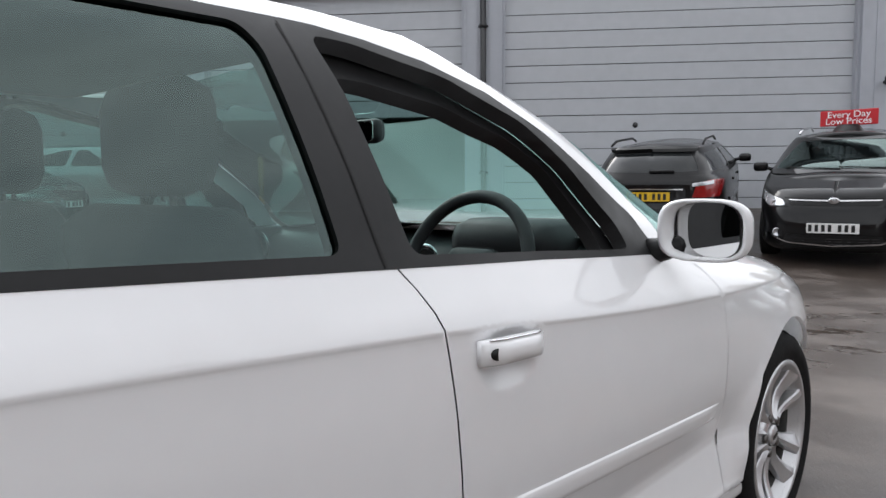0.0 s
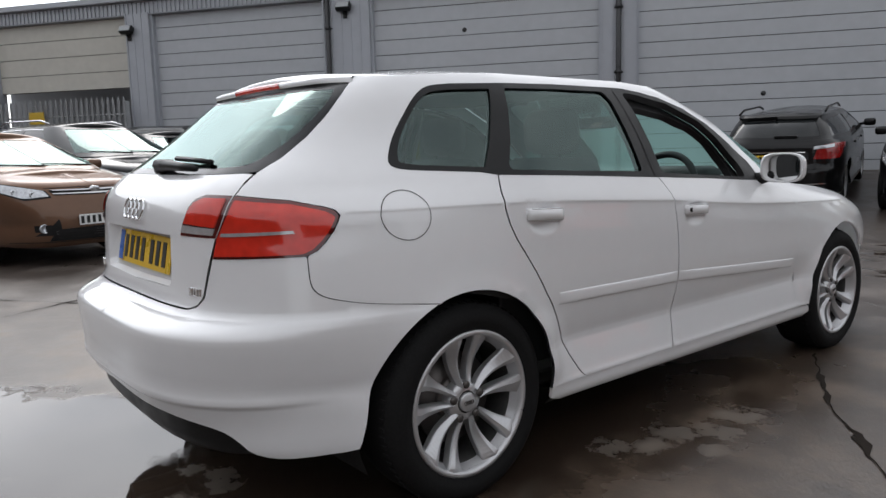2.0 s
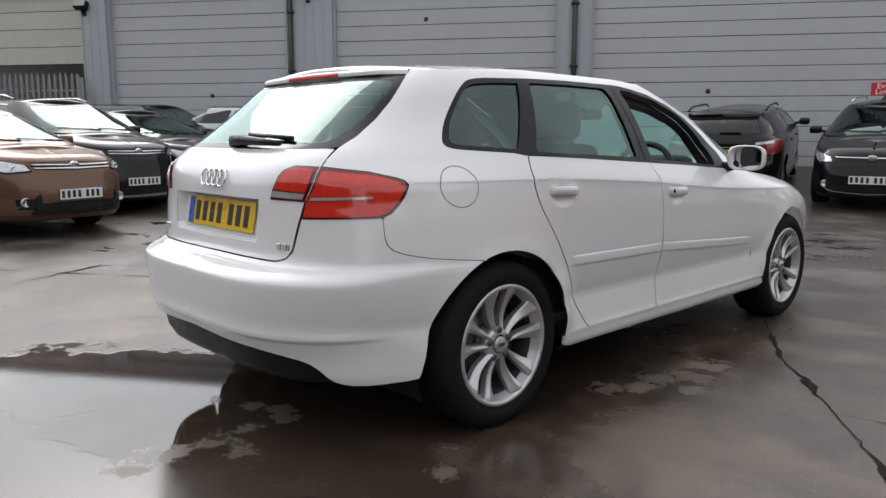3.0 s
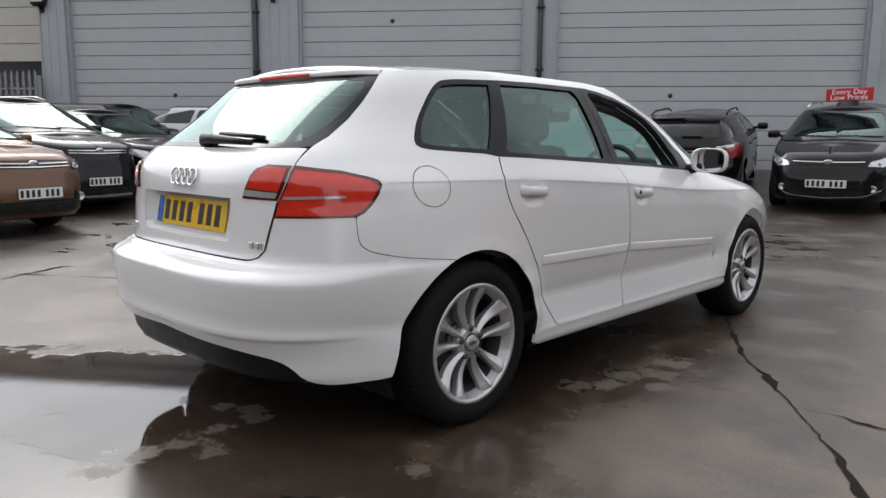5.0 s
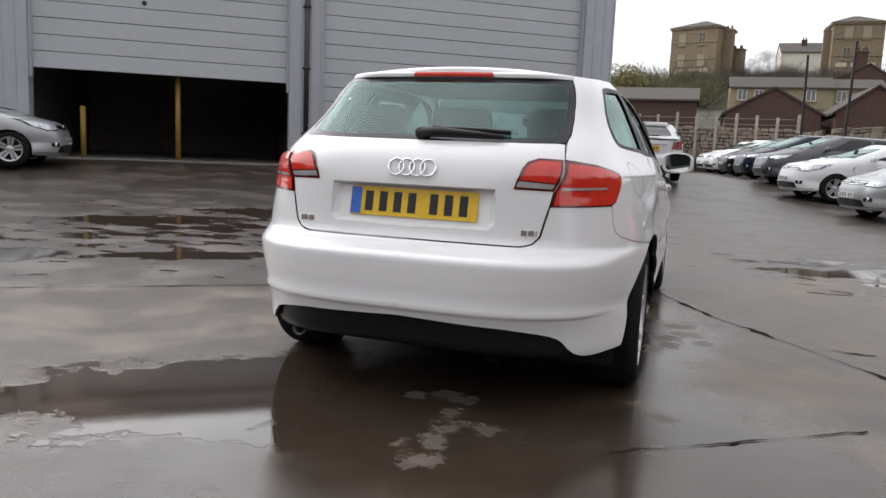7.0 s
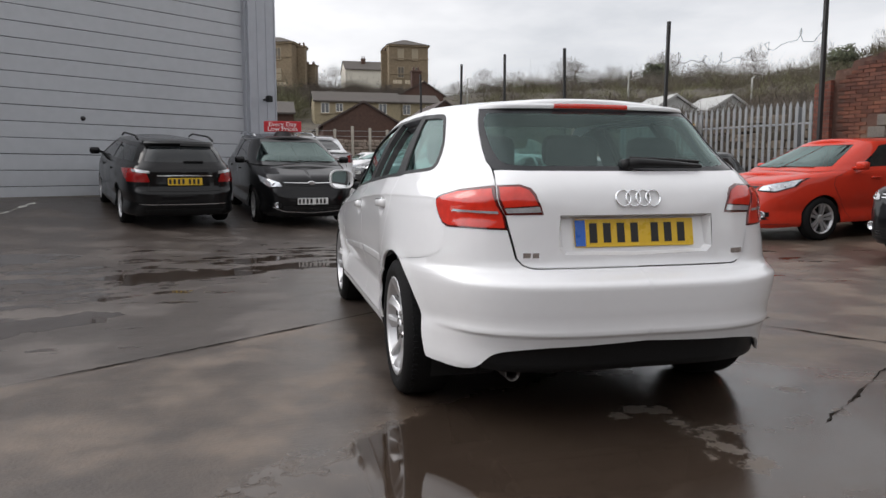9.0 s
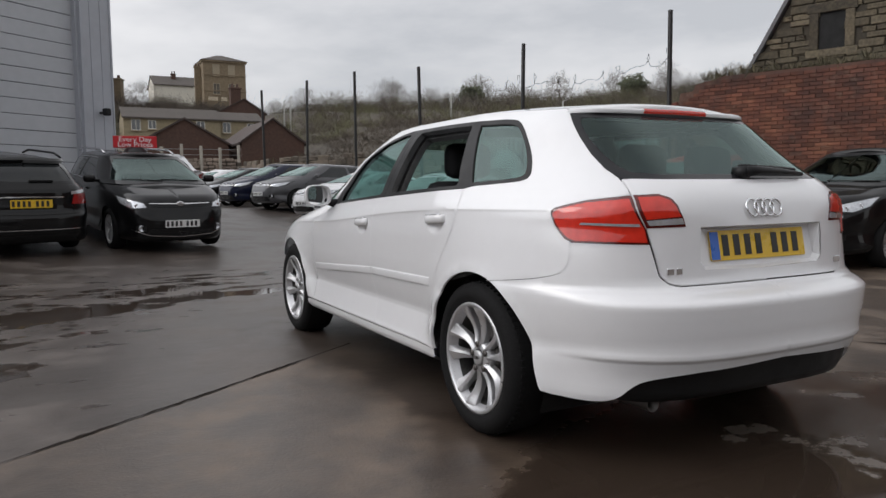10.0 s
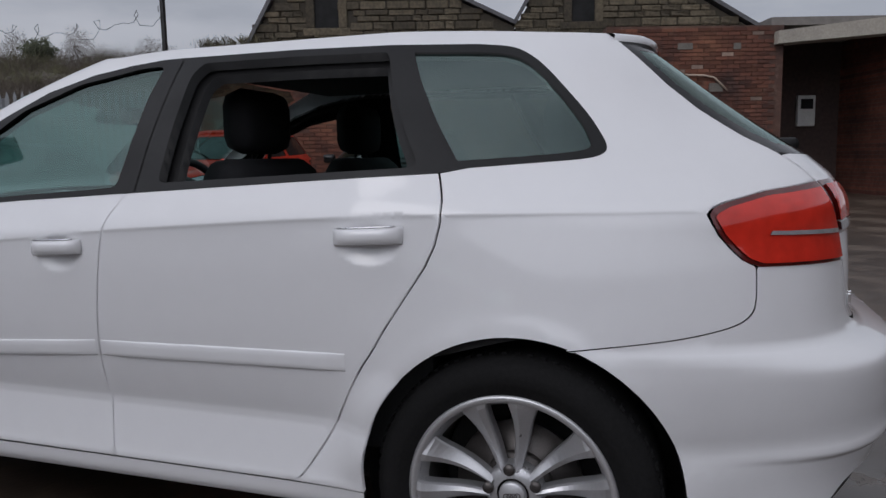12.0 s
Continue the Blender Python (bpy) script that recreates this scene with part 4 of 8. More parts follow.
bump += soften([(arch_s(-0.374, 0.27), 0.275), (arch_s(-0.380, 0.25), 0.253), (-0.40, 0.246), (-0.47, 0.250), (-0.515, 0.270), (-0.545, 0.308), (-0.585, 0.336), (-0.67, 0.353), (-0.79, 0.365)], 1) + [(S_R, 0.381)]
panel("rear_bumper", BODY, bump, WHITE, hero_car, "white rear bumper with two creases", both=True, step=0.03, rows=[(lambda s: 0.418, (-0.022, -0.012, -0.005, 0.0, 0.006, 0.014, 0.026, 0.044)), (lambda s: 0.608, (-0.024, -0.010, 0.0, 0.007, 0.014, 0.024, 0.034))])
diff = [(S_R, 0.388), (-0.67, 0.366), (-0.55, 0.350), (-0.50, 0.29), (-0.52, 0.245), (-0.62, 0.235), (S_R, 0.240)]
panel("rear_diffuser", BODY, diff, BLACK_TRIM, hero_car, "black lower bumper insert", both=True, out=-0.022, step=0.05)
# floor pan and exhaust
bm = bmesh.new()
box(bm, (-0.60, -0.45, 0.19), (0.60, 3.0, 0.24), 0.02)
link("floor_pan", bm, DARK, hero_car, "dark underside")
bm = bmesh.new()
lathe(bm, [(-0.665, 0.030), (-0.665, 0.026), (-0.55, 0.026)], 20, "y")
lathe(bm, [(-0.665, 0.030), (-0.45, 0.031)], 20, "y")
bmesh.ops.translate(bm, vec=(-0.50, 0, 0.238), verts=bm.verts)
link("tail_pipe", bm, STEEL, hero_car, "dull steel tail pipe", smooth=True)
# fuel flap on the driver's side: a round lid in its gap
panel("fuel_flap_gap", BODY, [(-0.142 + 0.0635 * math.cos(a), 0.909 + 0.0715 * math.sin(a)) for a in np.linspace(0, 2 * math.pi, 40)[:-1]], BLACK_TRIM, hero_car, "dark round gap of the fuel flap", out=0.0008, edge=0, step=0.03,
      holes=[[(-0.142 + 0.0615 * math.cos(a), 0.909 + 0.0693 * math.sin(a)) for a in np.linspace(0, 2 * math.pi, 40)[:-1]]])


# cabin
def seat(x, y, z, wide, back, name, head=True):
    s = empty(name, pose(x, y, z))
    s.parent = hero_car
    bm = bmesh.new()
    box(bm, (-wide / 2, -0.02, 0.0), (wide / 2, 0.48, 0.16), 0.05)
    link("seat_cushion", bm, CLOTH, s, smooth=True)
    bm = bmesh.new()
    box(bm, (-wide / 2, -0.09, 0.08), (wide / 2, 0.05, back), 0.06, Matrix.Rotation(radians(16), 4, "X"))
    link("backrest", bm, CLOTH, s, smooth=True)
    return s


def headrest(s, x, z, wide, lean=0.0):
    bm = bmesh.new()
    box(bm, (x - wide / 2, -0.06 + lean, z), (x + wide / 2, 0.045 + lean, z + 0.19), 0.05)
    for d in (-0.05, 0.05):
        tube(bm, [(x + d, -0.01 + lean, z - 0.07), (x + d, -0.01 + lean, z + 0.03)], 0.006, 6)
    link("headrest", bm, CLOTH, s, "dark cloth headrest", smooth=True)


for x in (0.36, -0.36):
    s_ = seat(x, 1.06, 0.42, 0.50, 0.66, "front_seat")
    headrest(s_, 0, 0.645, 0.275, -0.16)
s_ = seat(0, 0.10, 0.45, 1.25, 0.58, "rear_bench")
for x in (-0.42, 0.0, 0.42):
    headrest(s_, x, 0.56, 0.26, -0.15)
bm = bmesh.new()
rows = [[(x, y + 0.04 * (1 - (x / 0.75) ** 2), z) for x in np.linspace(-0.74, 0.74, 16)] for y, z in ((1.83, 0.62), (1.80, 0.80), (1.83, 0.885), (1.90, 0.92), (2.05, 0.925), (2.3, 0.90))]
grid_sheet("dashboard", rows, CABIN, hero_car, "dark grey dashboard")
bm = bmesh.new()
box(bm, (0.20, 1.78, 0.86), (0.54, 1.98, 0.985), 0.05)
link("instrument_hood", bm, CABIN, hero_car, "rounded hood over the dials", smooth=True)
sw = empty("steering_wheel", pose(0.37, 1.66, 0.875, 68))
sw.parent = hero_car
bm = bmesh.new()
tube(bm, [(0.185 * math.cos(a), 0.185 * math.sin(a), 0) for a in (2 * math.pi * i / 40 for i in range(40))], 0.017, 10, closed=True)
link("wheel_rim", bm, CABIN, sw, smooth=True)
bm = bmesh.new()
box(bm, (-0.08, -0.07, -0.05), (0.08, 0.06, 0.0), 0.03)
for a in (0, 180, 270):
    box(bm, (0.06, -0.022, -0.03), (0.18, 0.022, -0.008), 0.008, Matrix.Rotation(radians(a), 4, "Z"))
link("wheel_hub", bm, CABIN, sw, smooth=True)
bm = bmesh.new()
for q in (-0.03, -0.01, 0.01, 0.03):
    tube(bm, [(q + 0.0145 * math.cos(a), 0.0145 * math.sin(a), 0.004) for a in (2 * math.pi * i / 16 for i in range(16))], 0.002, 6, closed=True)
link("ring_emblem", bm, CHROME, sw, smooth=True)
for x in (0.68, 0.12, -0.12, -0.68):
    bm = bmesh.new()
    lathe(bm, [(0.0, 0.034), (-0.012, 0.046), (-0.004, 0.052)], 20, "y")
    lathe(bm, [(0.004, 0.036), (0.004, 0.0)], 20, "y", index=1)
    bmesh.ops.translate(bm, vec=(x, 1.795, 0.86), verts=bm.verts)
    link("air_vent", bm, [CHROME, DARK], hero_car, "round air vent with a bright ring", smooth=True)
bm = bmesh.new()
box(bm, (-0.11, 1.60, 1.185), (0.13, 1.64, 1.25), 0.02)
tube(bm, [(0, 1.62, 1.24), (0, 1.60, 1.27)], 0.012, 8)
inner_mirror = link("rear_view_mirror", bm, CABIN, hero_car, "rear-view mirror in a dark shell", smooth=True)
bm = bmesh.new()
slab(bm, rounded([(-0.10, 1.192), (0.12, 1.192), (0.12, 1.243), (-0.10, 1.243)], 0.012), 0.003, "y", 1.595)
link("mirror_glass", bm, MIRROR, inner_mirror, "mirror glass")
bm = bmesh.new()
box(bm, (-0.545, 0.12, 1.314), (0.545, 1.12, 1.323), 0.003)
link("headlining", bm, mat("headlining_cloth", (0.05, 0.05, 0.052), 0.9, var=0.1), hero_car, "dark headlining")
for side in (1, -1):
    bm = bmesh.new()
    box(bm, (side * 0.70, 0.2, 0.35), (side * 0.76, 1.9, 0.93), 0.01)
    link("door_card", bm, CABIN, hero_car, "dark inner door lining")
bm = bmesh.new()
box(bm, (-0.6, -0.55, 0.5), (0.6, 0.0, 0.92), 0.02)
link("load_cover", bm, CABIN, hero_car, "dark load cover behind the bench")
# ---- cracks in the tarmac: points along, half width, raggedness ----
CRACKS = [
    ([(0.83, 2.36), (1.06, 1.92), (1.27, 1.55), (1.42, 1.40), (1.52, 1.22), (1.67, 1.03), (1.82, 0.81), (1.96, 0.61), (2.09, 0.38), (2.3, 0.1)], 0.013, 0.013),
    ([(1.7, 1.04), (1.84, 1.06), (2.02, 1.05)], 0.008, 0.015),
    ([(-5.2, -1.25), (-2.65, 0.52), (-2.22, 0.81), (-1.56, 1.27), (-0.67, 1.92)], 0.007, 0.008),
    ([(-3.46, -0.66), (-3.64, -0.33), (-3.87, 0.14), (-3.31, 0.68)], 0.01, 0.02),
    ([(0.81, -0.85), (1.07, -0.69), (1.33, -0.51), (1.72, -0.24)], 0.005, 0.012),
]
# ---- the yard ----
WD, WN, WP = Vector((0.812, 0.583, 0)), Vector((0.583, -0.812, 0)), Vector((-9.85, 9.2, 0))
BO, BE, BN = Vector((9.98, 6.95, 0)), Vector((0.32, -0.947, 0)), Vector((-0.947, -0.32, 0))
M_UNIT = Matrix(((WD.x, -WN.x, 0, WP.x), (WD.y, -WN.y, 0, WP.y), (0, 0, 1, 0), (0, 0, 0, 1)))
M_BRICK = Matrix(((BE.x, -BN.x, 0, BO.x), (BE.y, -BN.y, 0, BO.y), (0, 0, 1, 0), (0, 0, 0, 1)))


def rise(x, y):
    """The height of the ground: it climbs towards the units and a little towards the brick wall."""
    p = Vector((x, y, 0))
    q = (p - WP).dot(WN)
    z = 0.52 * (1 - max(q, 0) / 7) ** 1.4 if q < 7 else 0.0
    k = (p - BO).dot(BN)
    if k < 5 and (p - BO).dot(BE) > -6:
        z = max(z, 0.14 * (1 - max(k, 0) / 5) ** 1.5)
    return z


def tarmac():
    """Wet, worn tarmac: standing water in the hollows, damp grit between, pale dried stains, shade painted round the
    car.
    """
    m = bpy.data.materials.new("wet_tarmac")
    m.use_nodes = True
    nt = m.node_tree
    b = nt.nodes["Principled BSDF"]
    co = nt.nodes.new("ShaderNodeTexCoord")

    def noise_of(scale, detail=4.0, rough=0.55, stretch=None, shift=(0, 0, 0)):
        mp = nt.nodes.new("ShaderNodeMapping")
        mp.inputs["Scale"].default_value = stretch or (1, 1, 1)
        mp.inputs["Location"].default_value = shift
        n = node(nt, "ShaderNodeTexNoise", Scale=scale, Detail=detail, Roughness=rough)
        nt.links.new(co.outputs["Object"], mp.inputs["Vector"])
        nt.links.new(mp.outputs["Vector"], n.inputs["Vector"])
        return n.outputs["Fac"]

    def ramp(value, lo, hi, a=0.0, c=1.0):
        r = nt.nodes.new("ShaderNodeMapRange")
        r.interpolation_type = "SMOOTHSTEP"
        for k, v in (("From Min", lo), ("From Max", hi), ("To Min", a), ("To Max", c)):
            r.inputs[k].default_value = v
        nt.links.new(value, r.inputs["Value"])
        return r.outputs["Result"]

    def calc(op, a, c):
        n = nt.nodes.new("ShaderNodeMath")
        n.operation = op
        for i, v in enumerate((a, c)):
            if isinstance(v, (int, float)):
                n.inputs[i].default_value = v
            else:
                nt.links.new(v, n.inputs[i])
        return n.outputs[0]

    def near(x, y, r):
        d = nt.nodes.new("ShaderNodeVectorMath")
        d.operation = "DISTANCE"
        d.inputs[1].default_value = (x, y, 0)
        nt.links.new(co.outputs["Object"], d.inputs[0])
        return ramp(d.outputs["Value"], 0.0, r, 1.0, 0.0)

    def blob(x, y, rx, ry, turn):
        """1 in the middle of an oval, 0 at its rim, less beyond."""
        mp = nt.nodes.new("ShaderNodeMapping")
        mp.vector_type = "TEXTURE"
        mp.inputs["Location"].default_value = (x, y, 0)
        mp.inputs["Rotation"].default_value = (0, 0, radians(turn))
        mp.inputs["Scale"].default_value = (rx, ry, 50)
        d = nt.nodes.new("ShaderNodeVectorMath")
        d.operation = "LENGTH"
        nt.links.new(co.outputs["Object"], mp.inputs["Vector"])
        nt.links.new(mp.outputs["Vector"], d.inputs[0])
        return calc("SUBTRACT", 1.0, d.outputs["Value"])

    def most(values):
        top = values[0]
        for v in values[1:]:
            top = calc("MAXIMUM", top, v)
        return top

    broad = noise_of(0.32, 5.0, 0.62)
    mid = noise_of(1.5, 5.0, 0.6, shift=(3, 8, 0))
    rag = noise_of(3.2, 7.0, 0.62, shift=(1, 4, 0))
    grit = noise_of(70.0, 3.0, 0.6)
    # standing water: ovals with ragged shores, and scattered shallow patches towards the units
    shore = calc("MULTIPLY", calc("SUBTRACT", calc("ADD", calc("MULTIPLY", rag, 0.6), calc("MULTIPLY", mid, 0.4)), 0.5), 3.2)
    pool = ramp(calc("ADD", most([blob(*p) for p in POOLS]), shore), 0.0, 0.16)
    spread = calc("ADD", most([blob(*p) for p in PATCHES]), calc("MULTIPLY", calc("SUBTRACT", noise_of(2.0, 7.0, 0.66, stretch=(0.8, 1.5, 1), shift=(2, 6, 0)), 0.5), 7.0))
    pool = calc("MAXIMUM", pool, ramp(spread, 0.55, 0.80))
    film = ramp(calc("ADD", most([blob(*p) for p in WET_FILM]), calc("MULTIPLY", shore, 0.35)), -0.15, 0.45)
    damp_shade = ramp(calc("ADD", most([blob(*p) for p in DAMP_SHADE]), calc("MULTIPLY", shore, 0.5)), 0.0, 0.18)
    dry = calc("MULTIPLY", ramp(mid, 0.45, 0.65), calc("SUBTRACT", 1.0, pool))
    # browner concrete on the near side of the long joint
    across = nt.nodes.new("ShaderNodeVectorMath")
    across.operation = "DOT_PRODUCT"
    across.inputs[1].default_value = (0.571, -0.821, 0)
    nt.links.new(co.outputs["Object"], across.inputs[0])
    brown = ramp(across.outputs["Value"], -1.94, -1.92)
    base = nt.nodes.new("ShaderNodeMix")
    base.data_type = "RGBA"
    base.inputs["A"].default_value, base.inputs["B"].default_value = (0.105, 0.085, 0.073, 1), (0.158, 0.116, 0.085, 1)
    nt.links.new(brown, base.inputs["Factor"])
    col = nt.nodes.new("ShaderNodeMix")
    col.data_type = "RGBA"
    col.inputs["A"].default_value = (0.029, 0.0200, 0.0148, 1)
    nt.links.new(base.outputs["Result"], col.inputs["B"])
    tone = calc("ADD", calc("MULTIPLY", dry, 0.50), calc("ADD", calc("MULTIPLY", grit, 0.22), calc("MULTIPLY", ramp(noise_of(4.5, 7.0, 0.7, shift=(9, 2, 0)), 0.35, 0.7), 0.25)))
    # darker over the damp stains and the shade painted round the car
    tone = calc("MULTIPLY", tone, calc("SUBTRACT", 1.0, calc("MULTIPLY", damp_shade, 0.8)))
    nt.links.new(calc("ADD", tone, calc("MULTIPLY", calc("SUBTRACT", broad, 0.5), 0.35)), col.inputs["Factor"])
    flecks = noise_of(11.0, 8.0, 0.72, shift=(5, 1, 0))
    spots = None
    for x, y, r in SCUFFS:
        s = near(x, y, r)
        spots = s if spots is None else calc("MAXIMUM", spots, s)
    scuff = ramp(calc("ADD", calc("MULTIPLY", spots, 0.36), flecks), 0.70, 0.86)
    pale = nt.nodes.new("ShaderNodeMix")
    pale.data_type = "RGBA"
    pale.inputs["B"].default_value = (0.20, 0.168, 0.14, 1)
    nt.links.new(col.outputs["Result"], pale.inputs["A"])
    nt.links.new(calc("MULTIPLY", scuff, 0.5), pale.inputs["Factor"])
    nt.links.new(pale.outputs["Result"], b.inputs["Base Color"])
    rough = calc("ADD", calc("SUBTRACT", 0.36, calc("MULTIPLY", film, 0.185)), calc("MULTIPLY", dry, 0.12))
    rough = calc("ADD", calc("MULTIPLY", rough, calc("SUBTRACT", 1.0, pool)), calc("MULTIPLY", pool, 0.04))
    rough = calc("ADD", rough, calc("MULTIPLY", scuff, 0.3))
    nt.links.new(rough, b.inputs["Roughness"])
    nt.links.new(calc("SUBTRACT", 0.6, calc("MULTIPLY", pool, 0.12)), b.inputs["Specular IOR Level"])
    bp = node(nt, "ShaderNodeBump", Strength=0.35, Distance=0.012)
    h = calc("MULTIPLY", calc("ADD", calc("MULTIPLY", grit, 0.35), calc("MULTIPLY", noise_of(9.0, 4.0), 0.65)), calc("SUBTRACT", 1.0, calc("MAXIMUM", calc("MULTIPLY", pool, 0.97), calc("MULTIPLY", film, 0.85))))
    nt.links.new(h, bp.inputs["Height"])
    nt.links.new(bp.outputs["Normal"], b.inputs["Normal"])
    return m


# dried scuffs: x, y, reach
SCUFFS = [(0.0, -0.58, 0.15), (0.10, -0.54, 0.15), (0.19, -0.55, 0.16), (0.20, -0.72, 0.17), (0.23, -0.86, 0.2), (0.37, -0.84, 0.15), (0.23, -1.02, 0.18), (0.25, -1.17, 0.2), (0.13, -1.05, 0.12)]
SCUFFS += [(0.88, 0.64, 0.18), (0.97, 0.76, 0.2), (0.95, 0.92, 0.22), (1.05, 1.06, 0.22), (1.02, 1.28, 0.25), (1.14, 0.90, 0.15), (0.97, -0.45, 0.13), (0.96, -0.76, 0.12)]
# where water stands, where shallow patches gather, the wet film, and damp stains with painted shade: x, y, half length,
# half width, turn
POOLS = [(-0.78, -0.92, 0.95, 0.52, 36), (-0.05, -0.95, 0.45, 0.35, 40), (-2.4, 4.2, 0.65, 0.5, 20), (-1.0, 4.70, 1.0, 0.24, 8), (-1.95, 4.25, 0.5, 0.3, 30), (-3.1, 1.9, 0.75, 0.26, 35), (-5.2, 4.0, 1.3, 0.45, 38), (-4.5, 5.6, 0.9, 0.4, 30), (2.3, 4.3, 0.8, 0.28, 10), (-4.4, 1.2, 0.6, 0.4, 10)]
PATCHES = [(-4.2, 3.6, 3.0, 2.2, 36), (-1.4, 5.6, 2.6, 1.2, 20), (3.2, 4.6, 2.0, 1.6, 20)]
WET_FILM = [(0.2, -0.9, 1.9, 1.1, 10), (0.7, 0.9, 0.6, 1.5, 0)]
# ovals under and behind the car paint in its shade and dark reflections
DAMP_SHADE = [(-2.45, 1.75, 0.42, 0.38, 20), (-2.1, 1.0, 0.30, 0.12, 30), (0.0, 0.6, 1.0, 1.9, 0), (0.7, -1.1, 1.2, 0.75, 15), (-0.35, -0.75, 0.95, 0.55, 10), (-0.35, -1.75, 1.0, 0.5, 30), (-1.12, 2.8, 0.10, 0.07, 10)]
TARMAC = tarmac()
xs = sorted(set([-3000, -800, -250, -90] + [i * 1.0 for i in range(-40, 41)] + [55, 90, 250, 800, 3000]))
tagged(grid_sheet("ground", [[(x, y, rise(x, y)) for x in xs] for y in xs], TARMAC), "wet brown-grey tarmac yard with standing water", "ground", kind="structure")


def ground_strip(name, pts, widths, material, label, lift=0.004, jag=0.0, seed=1):
    """A ragged strip lying on the ground along pts."""
    rng = random.Random(seed)
    line = []
    for (a, b) in zip(pts, pts[1:]):
        n = max(2, int(math.dist(a, b) / 0.045))
        line += [(a[0] + (b[0] - a[0]) * i / n, a[1] + (b[1] - a[1]) * i / n) for i in range(n)]
    line.append(pts[-1])
    bm = bmesh.new()
    prev = None
    for i, (x, y) in enumerate(line):
        a, b = line[max(i - 1, 0)], line[min(i + 1, len(line) - 1)]
        d = Vector((b[0] - a[0], b[1] - a[1])).normalized()
        n = Vector((-d.y, d.x))
        x, y = x + n.x * rng.uniform(-jag, jag), y + n.y * rng.uniform(-jag, jag)
        w = widths * max(0.22, 0.75 + 1.9 * noise.noise(Vector((i * 0.21, seed * 3.7, 0.5)))) * rng.uniform(0.6, 1.3)
        pair = [bm.verts.new((x + n.x * w, y + n.y * w, rise(x, y) + lift)), bm.verts.new((x - n.x * w, y - n.y * w, rise(x, y) + lift))]
        if prev:
            bm.faces.new((prev[0], pair[0], pair[1], prev[1]))
        prev = pair
    bmesh.ops.recalc_face_normals(bm, faces=bm.faces)
    for f in bm.faces:
        if f.normal.z < 0:
            f.normal_flip()
    return tagged(link(name, bm, material), label, "crack", kind="structure")


CRACK = mat("crack_dirt", (0.020, 0.016, 0.013), 0.95, var=0.3, spec=0.08)
for i, (pts, w, j) in enumerate(CRACKS):
    ground_strip("ground_crack", pts, w, CRACK, "dark ragged crack in the tarmac", jag=j, seed=i)

LINE = mat("worn_white_line", (0.42, 0.41, 0.38), 0.6, var=0.5, scale=5)
for i, pts in enumerate(([(-5.73, 7.9), (-5.65, 9.3)], [(-5.62, 9.6), (-5.54, 11.5)])):
    ground_strip("painted_line", pts, 0.045, LINE, "worn white parking line on the tarmac", jag=0.012, seed=20 + i)

# ---- the industrial units ----
CLAD = mat("grey_painted_cladding", (0.385, 0.40, 0.435), 0.5, var=0.07, scale=0.5, bump=0.02, bump_scale=20)
DOOR_GREY = mat("grey_sectional_door", (0.43, 0.445, 0.47), 0.48, var=0.06, scale=0.6, island=0.035)
DOOR_CREAM = mat("cream_door", (0.50, 0.48, 0.43), 0.5, var=0.08, scale=0.6, island=0.05)
GUTTER = mat("black_downpipe", (0.02, 0.02, 0.022), 0.35, var=0.2)
JOINT = mat("dark_joint", (0.06, 0.06, 0.065), 0.7, var=0.1)
YELLOW = mat("yellow_post_paint", (0.26, 0.155, 0.025), 0.5, var=0.3, scale=8)
INSIDE = mat("dim_workshop_wall", (0.19, 0.175, 0.16), 0.8, var=0.3, scale=0.8)
TOP, TOP_END = 4.95, 6.1
unit = empty("industrial_unit")
tagged(unit, "long grey clad industrial unit with sectional doors", "building")


def unit_box(name, s0, s1, d0, d1, z0, z1, material, label="", bevel=0.0, parent=None):
    """A block of the unit: along the front, in depth (minus: towards the yard) and in height."""
    bm = bmesh.new()
    box(bm, (s0, d0, z0), (s1, d1, z1), bevel, M_UNIT)
    return link(name, bm, material, parent or unit, label)


def pier(s0, s1):
    """A clad pier with fine upright ribs."""
    n = max(2, int((s1 - s0) / 0.22))
    face = []
    for i in range(n + 1):
        s = s0 + (s1 - s0) * i / n
        w, d = (0.035, -0.045) if i in (0, n) else (0.014, -0.034)
        face += [(max(s - w, s0), -0.02)] * (i > 0) + [(max(s - w, s0), d), (min(s + w, s1), d)] + [(min(s + w, s1), -0.02)] * (i < n)
    bm = bmesh.new()
    slab(bm, face + [(s1, 0.35), (s0, 0.35)], (TOP if s0 < 2.9 else TOP_END) - 0.5, "z", 0.2)
    bmesh.ops.transform(bm, matrix=M_UNIT, verts=bm.verts)
    return link("clad_pier", bm, CLAD, unit, "grey ribbed cladding pier")


def sectional_door(s0, s1, z0, z1, material, label, panel_h=0.307):
    """A sectional door of separate wide slats, each proud of its joint, with a guide rail at either end."""
    door = unit_box("sectional_door", s0, s1, 0.20, 0.24, z0, z1, JOINT, label)
    n = max(1, round((z1 - z0) / panel_h))
    for i in range(n):
        a, c = z0 + (z1 - z0) * i / n, z0 + (z1 - z0) * (i + 1) / n
        bm = bmesh.new()
        sag = 0.006 * math.sin(i * 2.3)
        box(bm, (s0 + 0.03, 0.172 + 0.003 * math.sin(i * 1.7), a + 0.009), (s1 - 0.03, 0.20, c - 0.004 + sag * 0.2), 0.006, M_UNIT)
        link("door_slat", bm, material, door)
    for s in (s0, s1 - 0.05):
        bm = bmesh.new()
        box(bm, (s, 0.05, z0 - 0.2), (s + 0.05, 0.20, z1), 0.004, M_UNIT)
        link("guide_rail", bm, CLAD, door)
    return door


